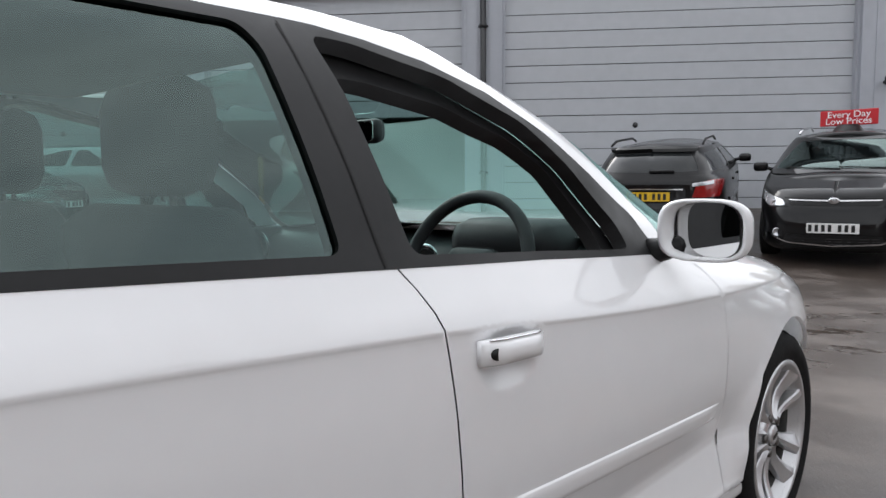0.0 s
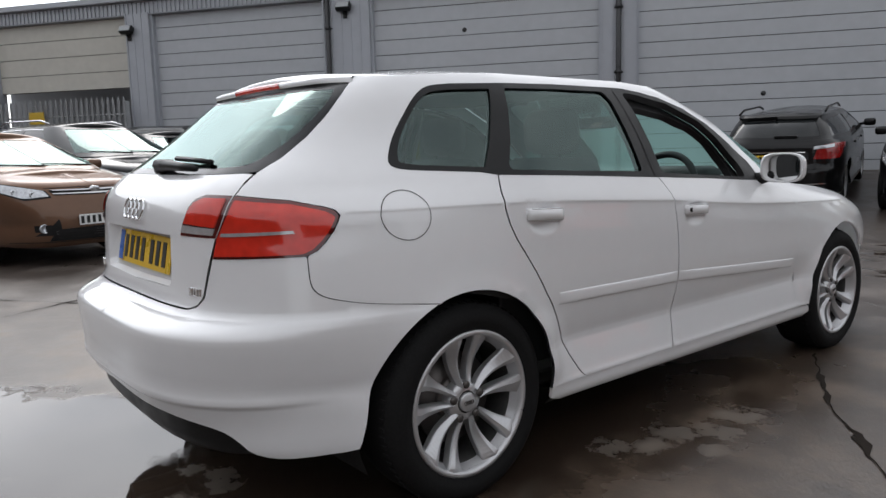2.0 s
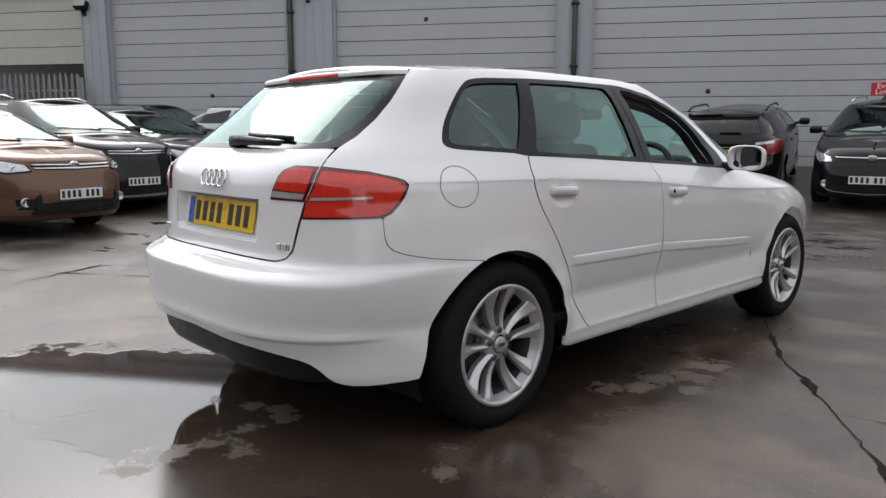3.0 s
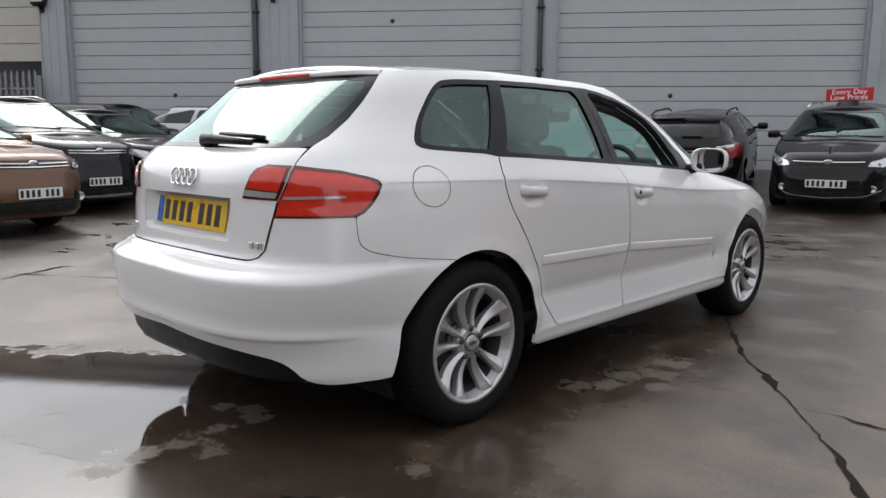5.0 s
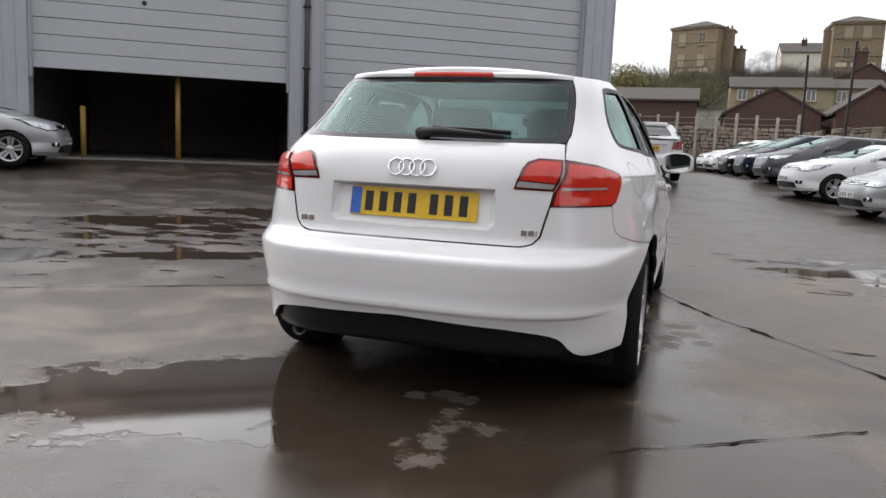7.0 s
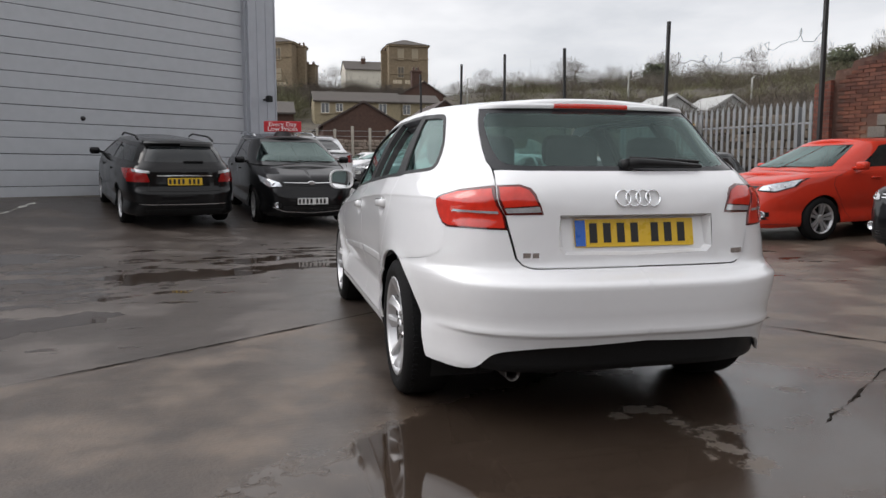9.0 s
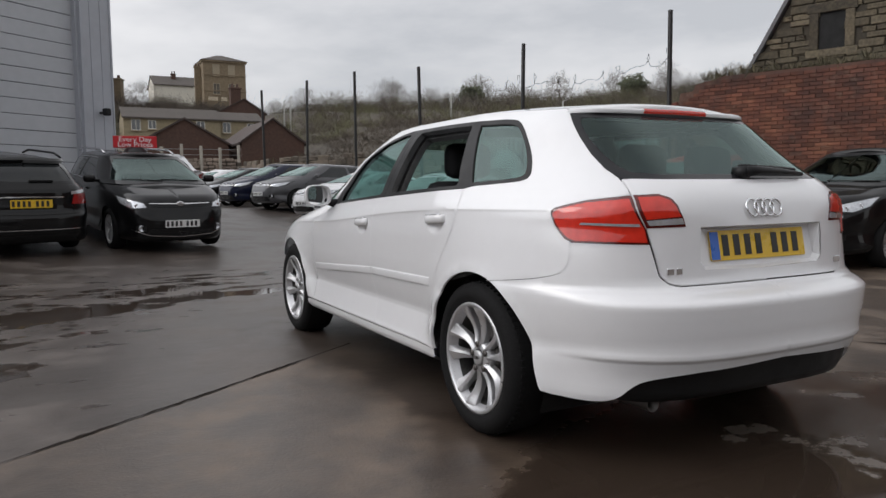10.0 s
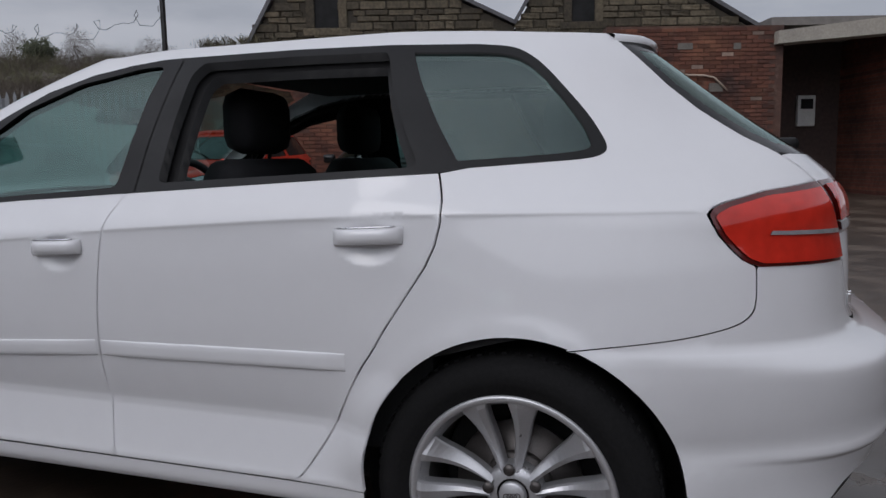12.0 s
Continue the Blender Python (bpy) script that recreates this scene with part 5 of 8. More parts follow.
for a, c in ((-18.2, -17.5), (-13.2, -12.62), (-8.45, -7.78), (-3.20, -2.08), (2.98, 3.69), (10.0, 10.78)):
    pier(a, c)
sectional_door(-17.5, -13.2, 0.5, TOP - 0.35, DOOR_GREY, "closed grey sectional door")
sectional_door(-12.62, -8.45, 2.90, TOP - 0.35, DOOR_CREAM, "cream sectional door raised above a gate", 0.45)
sectional_door(-7.78, -3.20, 0.5, TOP - 0.35, DOOR_GREY, "closed grey sectional door")
sectional_door(-2.08, 2.98, 2.30, TOP - 0.35, DOOR_GREY, "grey sectional door raised over a dark workshop")
sectional_door(3.69, 10.0, 0.42, TOP_END - 0.40, DOOR_GREY, "closed grey sectional door with a spy hole")
for a, c, t in ((-30.0, 2.98, TOP), (2.98, 10.78, TOP_END)):
    bm = bmesh.new()
    box(bm, (a, 0.0, t - 0.35), (c, 0.36, t), 0.0, M_UNIT)
    for i in range(int((c - a) / 0.12)):
        q = a + i * 0.12
        box(bm, (q, -0.03, t - 0.33), (q + 0.06, 0.0, t - 0.06), 0.0, M_UNIT)
    link("ribbed_fascia", bm, CLAD, unit, "grey ribbed fascia under the eaves")
    unit_box("eaves_gutter", a, c + (0.07 if c > 5 else 0.0), -0.16, 0.05, t - 0.04, t + 0.10, CLAD, "grey eaves gutter", 0.02)
    bm = bmesh.new()
    slab(bm, [(0.0, t + 0.05), (9.0, t + 1.6), (18.0, t + 0.05), (18.0, t), (9.0, t + 1.5), (0.0, t)], c - a, "x", a)
    bmesh.ops.transform(bm, matrix=M_UNIT, verts=bm.verts)
    link("unit_roof", bm, mat("grey_roof_sheet", (0.22, 0.22, 0.23), 0.5, var=0.1), unit, "low grey sheet roof")
unit_box("end_wall", 10.48, 10.78, 0.35, 18, 0.2, TOP_END, CLAD, "grey clad end wall")
unit_box("step_wall", 2.98, 3.2, 0.36, 17.7, TOP + 0.06, TOP_END - 0.02, CLAD, "grey clad wall where the roof steps up")
unit_box("left_wall", -30, -18.2, 0.0, 0.3, 0.2, TOP - 0.35, CLAD, "grey clad wall")
unit_box("back_wall", -30, 10.48, 17.7, 18, 0.2, TOP, CLAD, "back wall")
unit_box("workshop_floor", -13.2, 10.4, 0.05, 17.6, 0.40, 0.535, INSIDE, "dim workshop floor")
unit_box("workshop_back", -13.2, 10.4, 9.0, 9.2, 0.5, TOP - 0.1, INSIDE, "dim workshop back wall")
unit_box("workshop_side", -2.6, -2.4, 0.4, 9.0, 0.5, TOP - 0.1, INSIDE, "dim workshop side wall")
unit_box("workshop_side", 3.3, 3.5, 0.4, 9.0, 0.5, TOP - 0.1, INSIDE, "dim workshop side wall")
unit_box("workshop_ceiling", -13.2, 10.4, 0.4, 17.6, TOP - 0.05, TOP, INSIDE, "dim workshop ceiling")
for s, h in ((-1.2, 1.6), (0.67, 2.3)):
    bm = bmesh.new()
    lathe(bm, [(0.53, 0.0), (0.53, 0.055), (h, 0.055), (h, 0.0)], 14, "z")
    bmesh.ops.transform(bm, matrix=M_UNIT @ Matrix.Translation((s, 0.5, 0)), verts=bm.verts)
    tagged(link("guard_post", bm, YELLOW, smooth=False), "worn yellow guard post inside the open door", "post")
for s, d in ((-3.06, 0), (3.34, 0)):
    bm = bmesh.new()
    tube(bm, [(s, -0.09, 0.45), (s, -0.09, TOP - 0.1)], 0.055, 10)
    for z in (1.2, 2.6, 3.9):
        tube(bm, [(s, -0.09, z), (s, -0.09, z + 0.07)], 0.068, 10)
        box(bm, (s - 0.09, -0.05, z + 0.01), (s + 0.09, -0.02, z + 0.05))
    bmesh.ops.transform(bm, matrix=M_UNIT, verts=bm.verts)
    link("downpipe", bm, GUTTER, unit, "black rainwater downpipe", smooth=True)


def floodlight(s, z, face=0):
    ob = empty("floodlight", M_UNIT @ Matrix.Translation((s, -0.05, z)))
    bm = bmesh.new()
    box(bm, (-0.17, -0.20, -0.02), (0.17, -0.06, 0.16), 0.02, Matrix.Rotation(radians(-28), 4, "X"))
    link("lamp_body", bm, BLACK_TRIM, ob, "dark lamp housing")
    bm = bmesh.new()
    box(bm, (-0.15, -0.215, 0.0), (0.15, -0.205, 0.14), 0.004, Matrix.Rotation(radians(-28), 4, "X"))
    link("lamp_glass", bm, HEADGLASS, ob, "dull lamp glass")
    bm = bmesh.new()
    tube(bm, [(0, 0.03, -0.05), (0, -0.10, 0.0)], 0.02, 8)
    box(bm, (-0.05, 0.0, -0.12), (0.05, 0.03, 0.04), 0.01)
    link("bracket", bm, BLACK_TRIM, ob)
    return tagged(ob, "dark floodlight on a wall bracket", "lamp", "floodlights")


HEADGLASS = mat("lamp_front_glass", (0.25, 0.26, 0.27), 0.1, coat=1.0, var=0.2)
for s, z in ((-2.65, 4.25), (-8.35, 4.12), (-13.0, 4.1)):
    floodlight(s, z)
bm = bmesh.new()
tube(bm, [(10.4, -0.05, 2.75), (10.4, -0.20, 2.75)], 0.03, 8)
box(bm, (10.33, -0.32, 2.68), (10.47, -0.18, 2.84), 0.03)
bmesh.ops.transform(bm, matrix=M_UNIT, verts=bm.verts)
tagged(link("security_camera", bm, BLACK_TRIM), "small dark security camera on the corner pier", "camera")
for s, z in ((6.15, 2.09), (0.05, 3.73), (-5.2, 2.1)):
    bm = bmesh.new()
    lathe(bm, [(0.168, 0.0), (0.168, 0.05), (0.20, 0.052)], 18, "y")
    bmesh.ops.transform(bm, matrix=M_UNIT @ Matrix.Translation((s, 0, z)), verts=bm.verts)
    link("spy_hole", bm, GUTTER, unit, "round dark spy hole")
# palisade gate before the cream door
PALE = mat("galvanised_steel", (0.30, 0.31, 0.32), 0.45, metal=0.6, var=0.2, scale=4)


def palisade(name, label, p0, p1, z_of, height, post_every=2.6, pitch=0.155, m=None):
    """A fence of pointed steel pales on two rails between posts."""
    fence = empty(name)
    tagged(fence, label, "fence")
    a, b = Vector(p0), Vector(p1)
    d = (b - a).normalized()
    n = int((b - a).length / pitch)
    side = Vector((-d.y, d.x))
    me = None
    for i in range(n + 1):
        p = a + d * pitch * i
        if me is None:
            bm = bmesh.new()
            w = 0.034
            slab(bm, [(-w, 0.0), (w, 0.0), (w, height - 0.10), (w * 0.35, height - 0.03), (0, height), (-w * 0.35, height - 0.03), (-w, height - 0.10)], 0.012, "y")
            ob = link("pale", bm, PALE, fence)
            me = ob.data
        else:
            ob = new("pale", me)
            ob.parent = fence
        ob.matrix_basis = Matrix.Translation((p.x, p.y, z_of(p.x, p.y))) @ Matrix.Rotation(math.atan2(d.y, d.x), 4, "Z")
    for f in (0.18, 0.80):
        bm = bmesh.new()
        pts = [a + (b - a) * t for t in np.linspace(0, 1, 8)]
        tube(bm, [(p.x + side.x * 0.03, p.y + side.y * 0.03, z_of(p.x, p.y) + height * f) for p in pts], 0.028, 4)
        link("rail", bm, PALE, fence)
    k = max(1, round((b - a).length / post_every))
    for i in range(k + 1):
        p = a + (b - a) * i / k + side * 0.09
        bm = bmesh.new()
        box(bm, (p.x - 0.05, p.y - 0.05, z_of(p.x, p.y) - 0.1), (p.x + 0.05, p.y + 0.05, z_of(p.x, p.y) + height - 0.12), 0.006)
        link("post", bm, PALE, fence)
    return fence


g0, g1 = M_UNIT @ Vector((-14.0, -0.35, 0)), M_UNIT @ Vector((-8.4, -0.35, 0))
palisade("palisade_gate", "grey palisade gate before the cream door", (g0.x, g0.y), (g1.x, g1.y), lambda x, y: 0.5, 2.15)
bm = bmesh.new()
box(bm, (-11.2, -0.44, 2.05), (-10.75, -0.41, 2.35), 0.004, M_UNIT)
tagged(link("warning_sign", bm, mat("yellow_sign", (0.55, 0.36, 0.03), 0.4, var=0.1)), "small yellow warning sign on the gate", "sign")

# ---- red roof sign ----
sign = empty("roof_sign", pose(-1.05, 11.46, 0))
tagged(sign, "red roof sign with white lettering on a black cone", "sign")
bm = bmesh.new()
box(bm, (-0.36, -0.012, 1.79), (0.36, 0.012, 2.00), 0.01, pose(0, 0, 0, 0, 0, -3))
link("sign_board", bm, mat("red_sign", (0.50, 0.012, 0.02), 0.35, var=0.06), sign)
bm = bmesh.new()
lathe(bm, [(1.62, 0.26), (1.66, 0.24), (1.80, 0.13), (1.80, 0.0)], 20, "z")
link("sign_foot", bm, BLACK_TRIM, sign, "black rubber cone foot")
WHITE_INK = mat("white_lettering", (0.82, 0.82, 0.82), 0.4, var=0.03)
for word, z in (("Every Day", 1.902), ("Low Prices", 1.812)):
    fc = bpy.data.curves.new("lettering", "FONT")
    fc.body, fc.size, fc.align_x, fc.extrude = word, 0.118, "CENTER", 0.002
    fo_ = new("lettering_source", fc)
    bpy.context.view_layer.update()
    me = bpy.data.meshes.new_from_object(fo_.evaluated_get(bpy.context.evaluated_depsgraph_get()))
    bpy.data.objects.remove(fo_)
    me.materials.clear()
    me.materials.append(WHITE_INK)
    ob = new("lettering", me)
    ob.parent = sign
    ob.matrix_basis = pose(0, 0, 0, 0, 0, -3) @ pose(0, -0.016, z, 90) @ Matrix.Diagonal((1.1, 1, 1, 1))

# ---- brick wall and stone gables ----
def brick_mat():
    m = bpy.data.materials.new("old_red_brick")
    m.use_nodes = True
    nt = m.node_tree
    b = nt.nodes["Principled BSDF"]
    co = nt.nodes.new("ShaderNodeTexCoord")
    sep = nt.nodes.new("ShaderNodeSeparateXYZ")
    com = nt.nodes.new("ShaderNodeCombineXYZ")
    nt.links.new(co.outputs["Object"], sep.inputs[0])
    nt.links.new(sep.outputs["X"], com.inputs["X"])
    nt.links.new(sep.outputs["Z"], com.inputs["Y"])
    br = node(nt, "ShaderNodeTexBrick", Scale=1.0, Mortar_Size=0.006, Mortar_Smooth=0.3, Brick_Width=0.225, Row_Height=0.075, Bias=-0.1)
    br.inputs["Color1"].default_value, br.inputs["Color2"].default_value, br.inputs["Mortar"].default_value = (0.20, 0.066, 0.042, 1), (0.11, 0.040, 0.029, 1), (0.12, 0.085, 0.068, 1)
    nt.links.new(com.outputs[0], br.inputs["Vector"])
    n1 = node(nt, "ShaderNodeTexNoise", Scale=0.9, Detail=6.0, Roughness=0.65)
    n2 = node(nt, "ShaderNodeTexNoise", Scale=14.0, Detail=4.0)
    for n in (n1, n2):
        nt.links.new(co.outputs["Object"], n.inputs["Vector"])
    r = node(nt, "ShaderNodeMapRange")
    for k, v in (("From Min", 0.35), ("From Max", 0.7), ("To Min", 0.45), ("To Max", 1.25)):
        r.inputs[k].default_value = v
    nt.links.new(n1.outputs["Fac"], r.inputs["Value"])
    r2 = node(nt, "ShaderNodeMapRange")
    for k, v in (("From Min", 0.3), ("From Max", 0.7), ("To Min", 0.75), ("To Max", 1.2)):
        r2.inputs[k].default_value = v
    nt.links.new(n2.outputs["Fac"], r2.inputs["Value"])
    mul = nt.nodes.new("ShaderNodeMath")
    mul.operation = "MULTIPLY"
    nt.links.new(r.outputs["Result"], mul.inputs[0])
    nt.links.new(r2.outputs["Result"], mul.inputs[1])
    sc = nt.nodes.new("ShaderNodeVectorMath")
    sc.operation = "SCALE"
    nt.links.new(br.outputs["Color"], sc.inputs[0])
    nt.links.new(mul.outputs[0], sc.inputs["Scale"])
    nt.links.new(sc.outputs["Vector"], b.inputs["Base Color"])
    b.inputs["Roughness"].default_value = 0.85
    bp = node(nt, "ShaderNodeBump", Strength=0.8, Distance=0.012)
    bp.invert = True
    nt.links.new(br.outputs["Fac"], bp.inputs["Height"])
    nt.links.new(bp.outputs["Normal"], b.inputs["Normal"])
    return m


def old_clay(name, soot, clay, worn, vary="", amount=0.2):
    """Sooty brickwork: large weathered patches, a change from piece to piece, and smears of pale mortar."""
    m = mat(name, clay, 0.9, var=0.2, scale=7, bump=0.4, bump_scale=45)
    nt = m.node_tree
    b = nt.nodes["Principled BSDF"]
    geo = nt.nodes.new("ShaderNodeNewGeometry")
    big = node(nt, "ShaderNodeTexNoise", Scale=1.1, Detail=7.0, Roughness=0.68)
    smear = node(nt, "ShaderNodeTexNoise", Scale=4.2, Detail=8.0, Roughness=0.7)
    for n in (big, smear):
        nt.links.new(geo.outputs["Position"], n.inputs["Vector"])
    ramp = nt.nodes.new("ShaderNodeValToRGB")
    e = ramp.color_ramp.elements
    e[0].position, e[0].color = 0.34, soot + (1,)
    e[1].position, e[1].color = 0.52, clay + (1,)
    e2 = e.new(0.68)
    e2.color = worn + (1,)
    nt.links.new(big.outputs["Fac"], ramp.inputs["Fac"])
    last = ramp.outputs["Color"]
    if vary:
        source = nt.nodes.new("ShaderNodeObjectInfo").outputs["Random"] if vary == "object" else geo.outputs["Random Per Island"]
        r = node(nt, "ShaderNodeMapRange")
        r.inputs["To Min"].default_value, r.inputs["To Max"].default_value = 1 - amount, 1 + amount
        nt.links.new(source, r.inputs["Value"])
        sc = nt.nodes.new("ShaderNodeVectorMath")
        sc.operation = "SCALE"
        nt.links.new(last, sc.inputs[0])
        nt.links.new(r.outputs["Result"], sc.inputs["Scale"])
        last = sc.outputs["Vector"]
    pale = node(nt, "ShaderNodeMapRange")
    for k, v in (("From Min", 0.575), ("From Max", 0.70), ("To Min", 0.0), ("To Max", 0.55)):
        pale.inputs[k].default_value = v
    nt.links.new(smear.outputs["Fac"], pale.inputs["Value"])
    mix = nt.nodes.new("ShaderNodeMix")
    mix.data_type = "RGBA"
    rgba = [s_ for s_ in mix.inputs if s_.type == "RGBA"]
    rgba[1].default_value = (0.20, 0.135, 0.10, 1)
    nt.links.new(pale.outputs["Result"], mix.inputs["Factor"])
    nt.links.new(last, rgba[0])
    nt.links.new([s_ for s_ in mix.outputs if s_.type == "RGBA"][0], b.inputs["Base Color"])
    return m


BRICK = brick_mat()
MORTAR = old_clay("sooty_mortar", (0.050, 0.030, 0.025), (0.100, 0.052, 0.038), (0.17, 0.105, 0.075))
GREY_BLOCK = mat("grey_block", (0.16, 0.145, 0.125), 0.85, var=0.35, scale=5, bump=0.3, bump_scale=40)
STONE = mat("weathered_sandstone", (0.084, 0.069, 0.046), 0.9, var=0.6, scale=2.2, bump=0.6, bump_scale=18, random=0.4, island=0.4)
STONE_J = mat("dark_stone_joint", (0.050, 0.042, 0.030), 0.9, var=0.3, scale=3)
CONCRETE = mat("stained_concrete", (0.36, 0.33, 0.28), 0.8, var=0.25, scale=2.5, bump=0.2, bump_scale=30)
SLATE = mat("grey_slate", (0.10, 0.10, 0.105), 0.6, var=0.25, scale=3)
brick_wall = empty("brick_wall", M_BRICK)
tagged(brick_wall, "weathered red brick boundary wall with patched holes", "wall")


def wall_piece(name, outline, d0, d1, material, parent, label=""):
    bm = bmesh.new()
    slab(bm, outline, d1 - d0, "y", d0)
    return link(name, bm, material, parent, label)


wall_piece("brick_face", [(-2.30, -0.1), (5.0, -0.1), (5.0, 3.06), (4.6, 3.12), (4.3, 3.30), (2.9, 3.32), (2.6, 3.22), (1.2, 3.2), (-1.0, 3.22), (-1.62, 3.10), (-1.66, 2.98), (-1.95, 2.95), (-1.97, 2.80), (-2.30, 2.74)], 0.0, 0.33, MORTAR, brick_wall, "sooty mortar behind the bricks")
wall_piece("brick_face", [(5.0, -0.1), (9.40, -0.1), (9.40, 3.40), (6.1, 3.42), (6.0, 3.05), (5.6, 2.9), (5.3, 2.72), (5.0, 2.8)], -0.03, 0.33, MORTAR, brick_wall, "sooty mortar behind the bricks")
wall_piece("brick_pier", [(-2.30, -0.1), (-1.98, -0.1), (-1.98, 2.77), (-2.30, 2.72)], -0.12, 0.0, BRICK, brick_wall)
wall_piece("brick_pier", [(5.62, -0.1), (6.05, -0.1), (6.05, 3.10), (5.62, 3.06)], -0.14, -0.03, BRICK, brick_wall)
wall_piece("brick_face", [(11.9, -0.1), (16.5, -0.1), (16.5, 3.40), (11.9, 3.40)], -0.03, 0.33, BRICK, brick_wall)
rng = random.Random(4)
for i in range(2):
    for j in range(4):
        bm = bmesh.new()
        a = -1.29 + 0.325 * i + (0.16 if j % 2 else 0)
        box(bm, (max(a, -1.29), -0.02, 1.22 + 0.215 * j), (min(a + 0.31, -0.64), 0.02, 1.425 + 0.215 * j), 0.008)
        link("block", bm, GREY_BLOCK, brick_wall, "grey block filling an old opening")
for x0, x1, z0, z1 in ((6.42, 6.70, 2.17, 2.37), (7.12, 7.40, 2.16, 2.36), (8.02, 8.28, 2.20, 2.36), (7.42, 7.70, 2.98, 3.10), (7.56, 7.76, 1.55, 1.74), (6.80, 7.00, 2.96, 3.09), (8.46, 8.60, 2.97, 3.09)):
    bm = bmesh.new()
    box(bm, (x0, -0.057, z0), (x1, -0.02, z1), 0.006)
    link("block", bm, GREY_BLOCK, brick_wall, "grey block filling an old opening")
# plants along the top of the wall
def tuft_stuff(name, label, spots, material, size, blades, seed):
    """Dry grass and twigs: thin upright blades at the spots."""
    r = random.Random(seed)
    verts, faces = [], []
    for x, y, z in spots:
        for _ in range(blades):
            a, h = r.uniform(0, 2 * math.pi), size * r.uniform(0.4, 1.3)
            bx, by = x + r.gauss(0, size * 0.5), y + r.gauss(0, size * 0.35)
            lx, ly = r.gauss(0, 0.35) * h, r.gauss(0, 0.35) * h
            w = 0.012 * size / 0.25
            k = len(verts)
            verts += [(bx - w * math.cos(a), by - w * math.sin(a), z - 0.03), (bx + w * math.cos(a), by + w * math.sin(a), z - 0.03), (bx + lx * 0.5 + w * 0.6, by + ly * 0.5, z + h * 0.6), (bx + lx, by + ly, z + h)]
            faces += [(k, k + 1, k + 2), (k, k + 2, k + 3)]
    me = bpy.data.meshes.new(name)
    me.from_pydata(verts, [], faces)
    me.materials.append(material)
    return tagged(new(name, me), label, "plants", kind="stuff")


GRASS = mat("dry_grass", (0.085, 0.074, 0.042), 0.8, var=0.4, scale=5, island=0.5)
spots = [tuple(M_BRICK @ Vector((rng.uniform(-1.6, 5.9), rng.uniform(0.05, 0.4), 3.18 + rng.uniform(-0.05, 0.12)))) for _ in range(150)]
spots += [tuple(M_BRICK @ Vector((rng.uniform(4.7, 6.1), rng.uniform(-0.05, 0.4), 2.85 + rng.uniform(-0.1, 0.3)))) for _ in range(40)]
tuft_stuff("wall_plants", "dry grass growing along the wall top", spots, GRASS, 0.14, 20, 3)
# stone gables behind
gable_house = empty("stone_building", M_BRICK)
tagged(gable_house, "old sandstone building with two steep gables", "building")
DG = 0.42
g1 = [(-0.62, 2.0), (4.42, 2.0), (4.42, 3.54), (0.54, 5.32), (-0.62, 3.30)]
g2 = [(4.42, 2.0), (9.45, 2.0), (9.45, 3.15), (5.55, 5.40), (4.46, 3.54)]
for g in (g1, g2):
    wall_piece("gable_wall", g, DG, DG + 0.5, STONE_J, gable_house, "coursed sandstone gable")
openings = [(0.60, 1.06, 3.62, 4.2), (5.52, 5.96, 3.66, 4.3)]
stone_meshes = []
for v in range(6):
    bm = bmesh.new()
    w, h = 0.17 + 0.065 * v, 0.105 + 0.022 * (v % 3)
    vs = box(bm, (0.0, -0.03, 0.0), (w, 0.06, h), 0.018)
    for q in bm.verts:
        q.co += Vector((rng.uniform(-0.008, 0.008), rng.uniform(-0.012, 0.012), rng.uniform(-0.006, 0.006)))
    me = bpy.data.meshes.new("stone")
    bm.to_mesh(me)
    bm.free()
    me.materials.append(STONE)
    stone_meshes.append((w, h, me))
count, rest_v, rest_f = 0, [], []
z = 3.0
while z < 5.3:
    h = 0.105 + 0.026 * (int(z * 100) % 3)
    k = -0.6
    while k < 9.4:
        w, hh, me = stone_meshes[rng.randrange(6)]
        c = (k + w / 2, z + h / 2)
        e = 0.35 * w
        fits = (inside((k + e, z + 0.02), g1) and inside((k + w - e, z + 0.02), g1) and inside((k + e, z + h * 0.7), g1) and inside((k + w - e, z + h * 0.7), g1)) or (inside((k + e, z + 0.02), g2) and inside((k + w - e, z + 0.02), g2) and inside((k + e, z + h * 0.7), g2) and inside((k + w - e, z + h * 0.7), g2))
        free = not any(a - 0.16 < c[0] < b + 0.16 and za - 0.14 < c[1] < zb + 0.16 for a, b, za, zb in openings)
        if fits and free:
            at = Matrix.Translation((k, DG - 0.014 * rng.random(), z)) @ Matrix.Diagonal((0.97, 1, h / hh * 0.93, 1))
            if count < 300 and 0.2 < k < 6.6:
                ob = new("stone", me)
                ob.parent = gable_house
                ob.matrix_basis = at
                count += 1
            else:
                base = len(rest_v)
                rest_v += [tuple(at @ v.co) for v in me.vertices]
                rest_f += [tuple(base + i for i in p.vertices) for p in me.polygons]
        k += w + 0.012
    z += h + 0.008
me = bpy.data.meshes.new("stones")
me.from_pydata(rest_v, [], rest_f)
me.materials.append(STONE)
ob = new("stone_coursing", me)
ob.parent = gable_house
tagged(ob, "coursed sandstone blocks", kind="stuff")
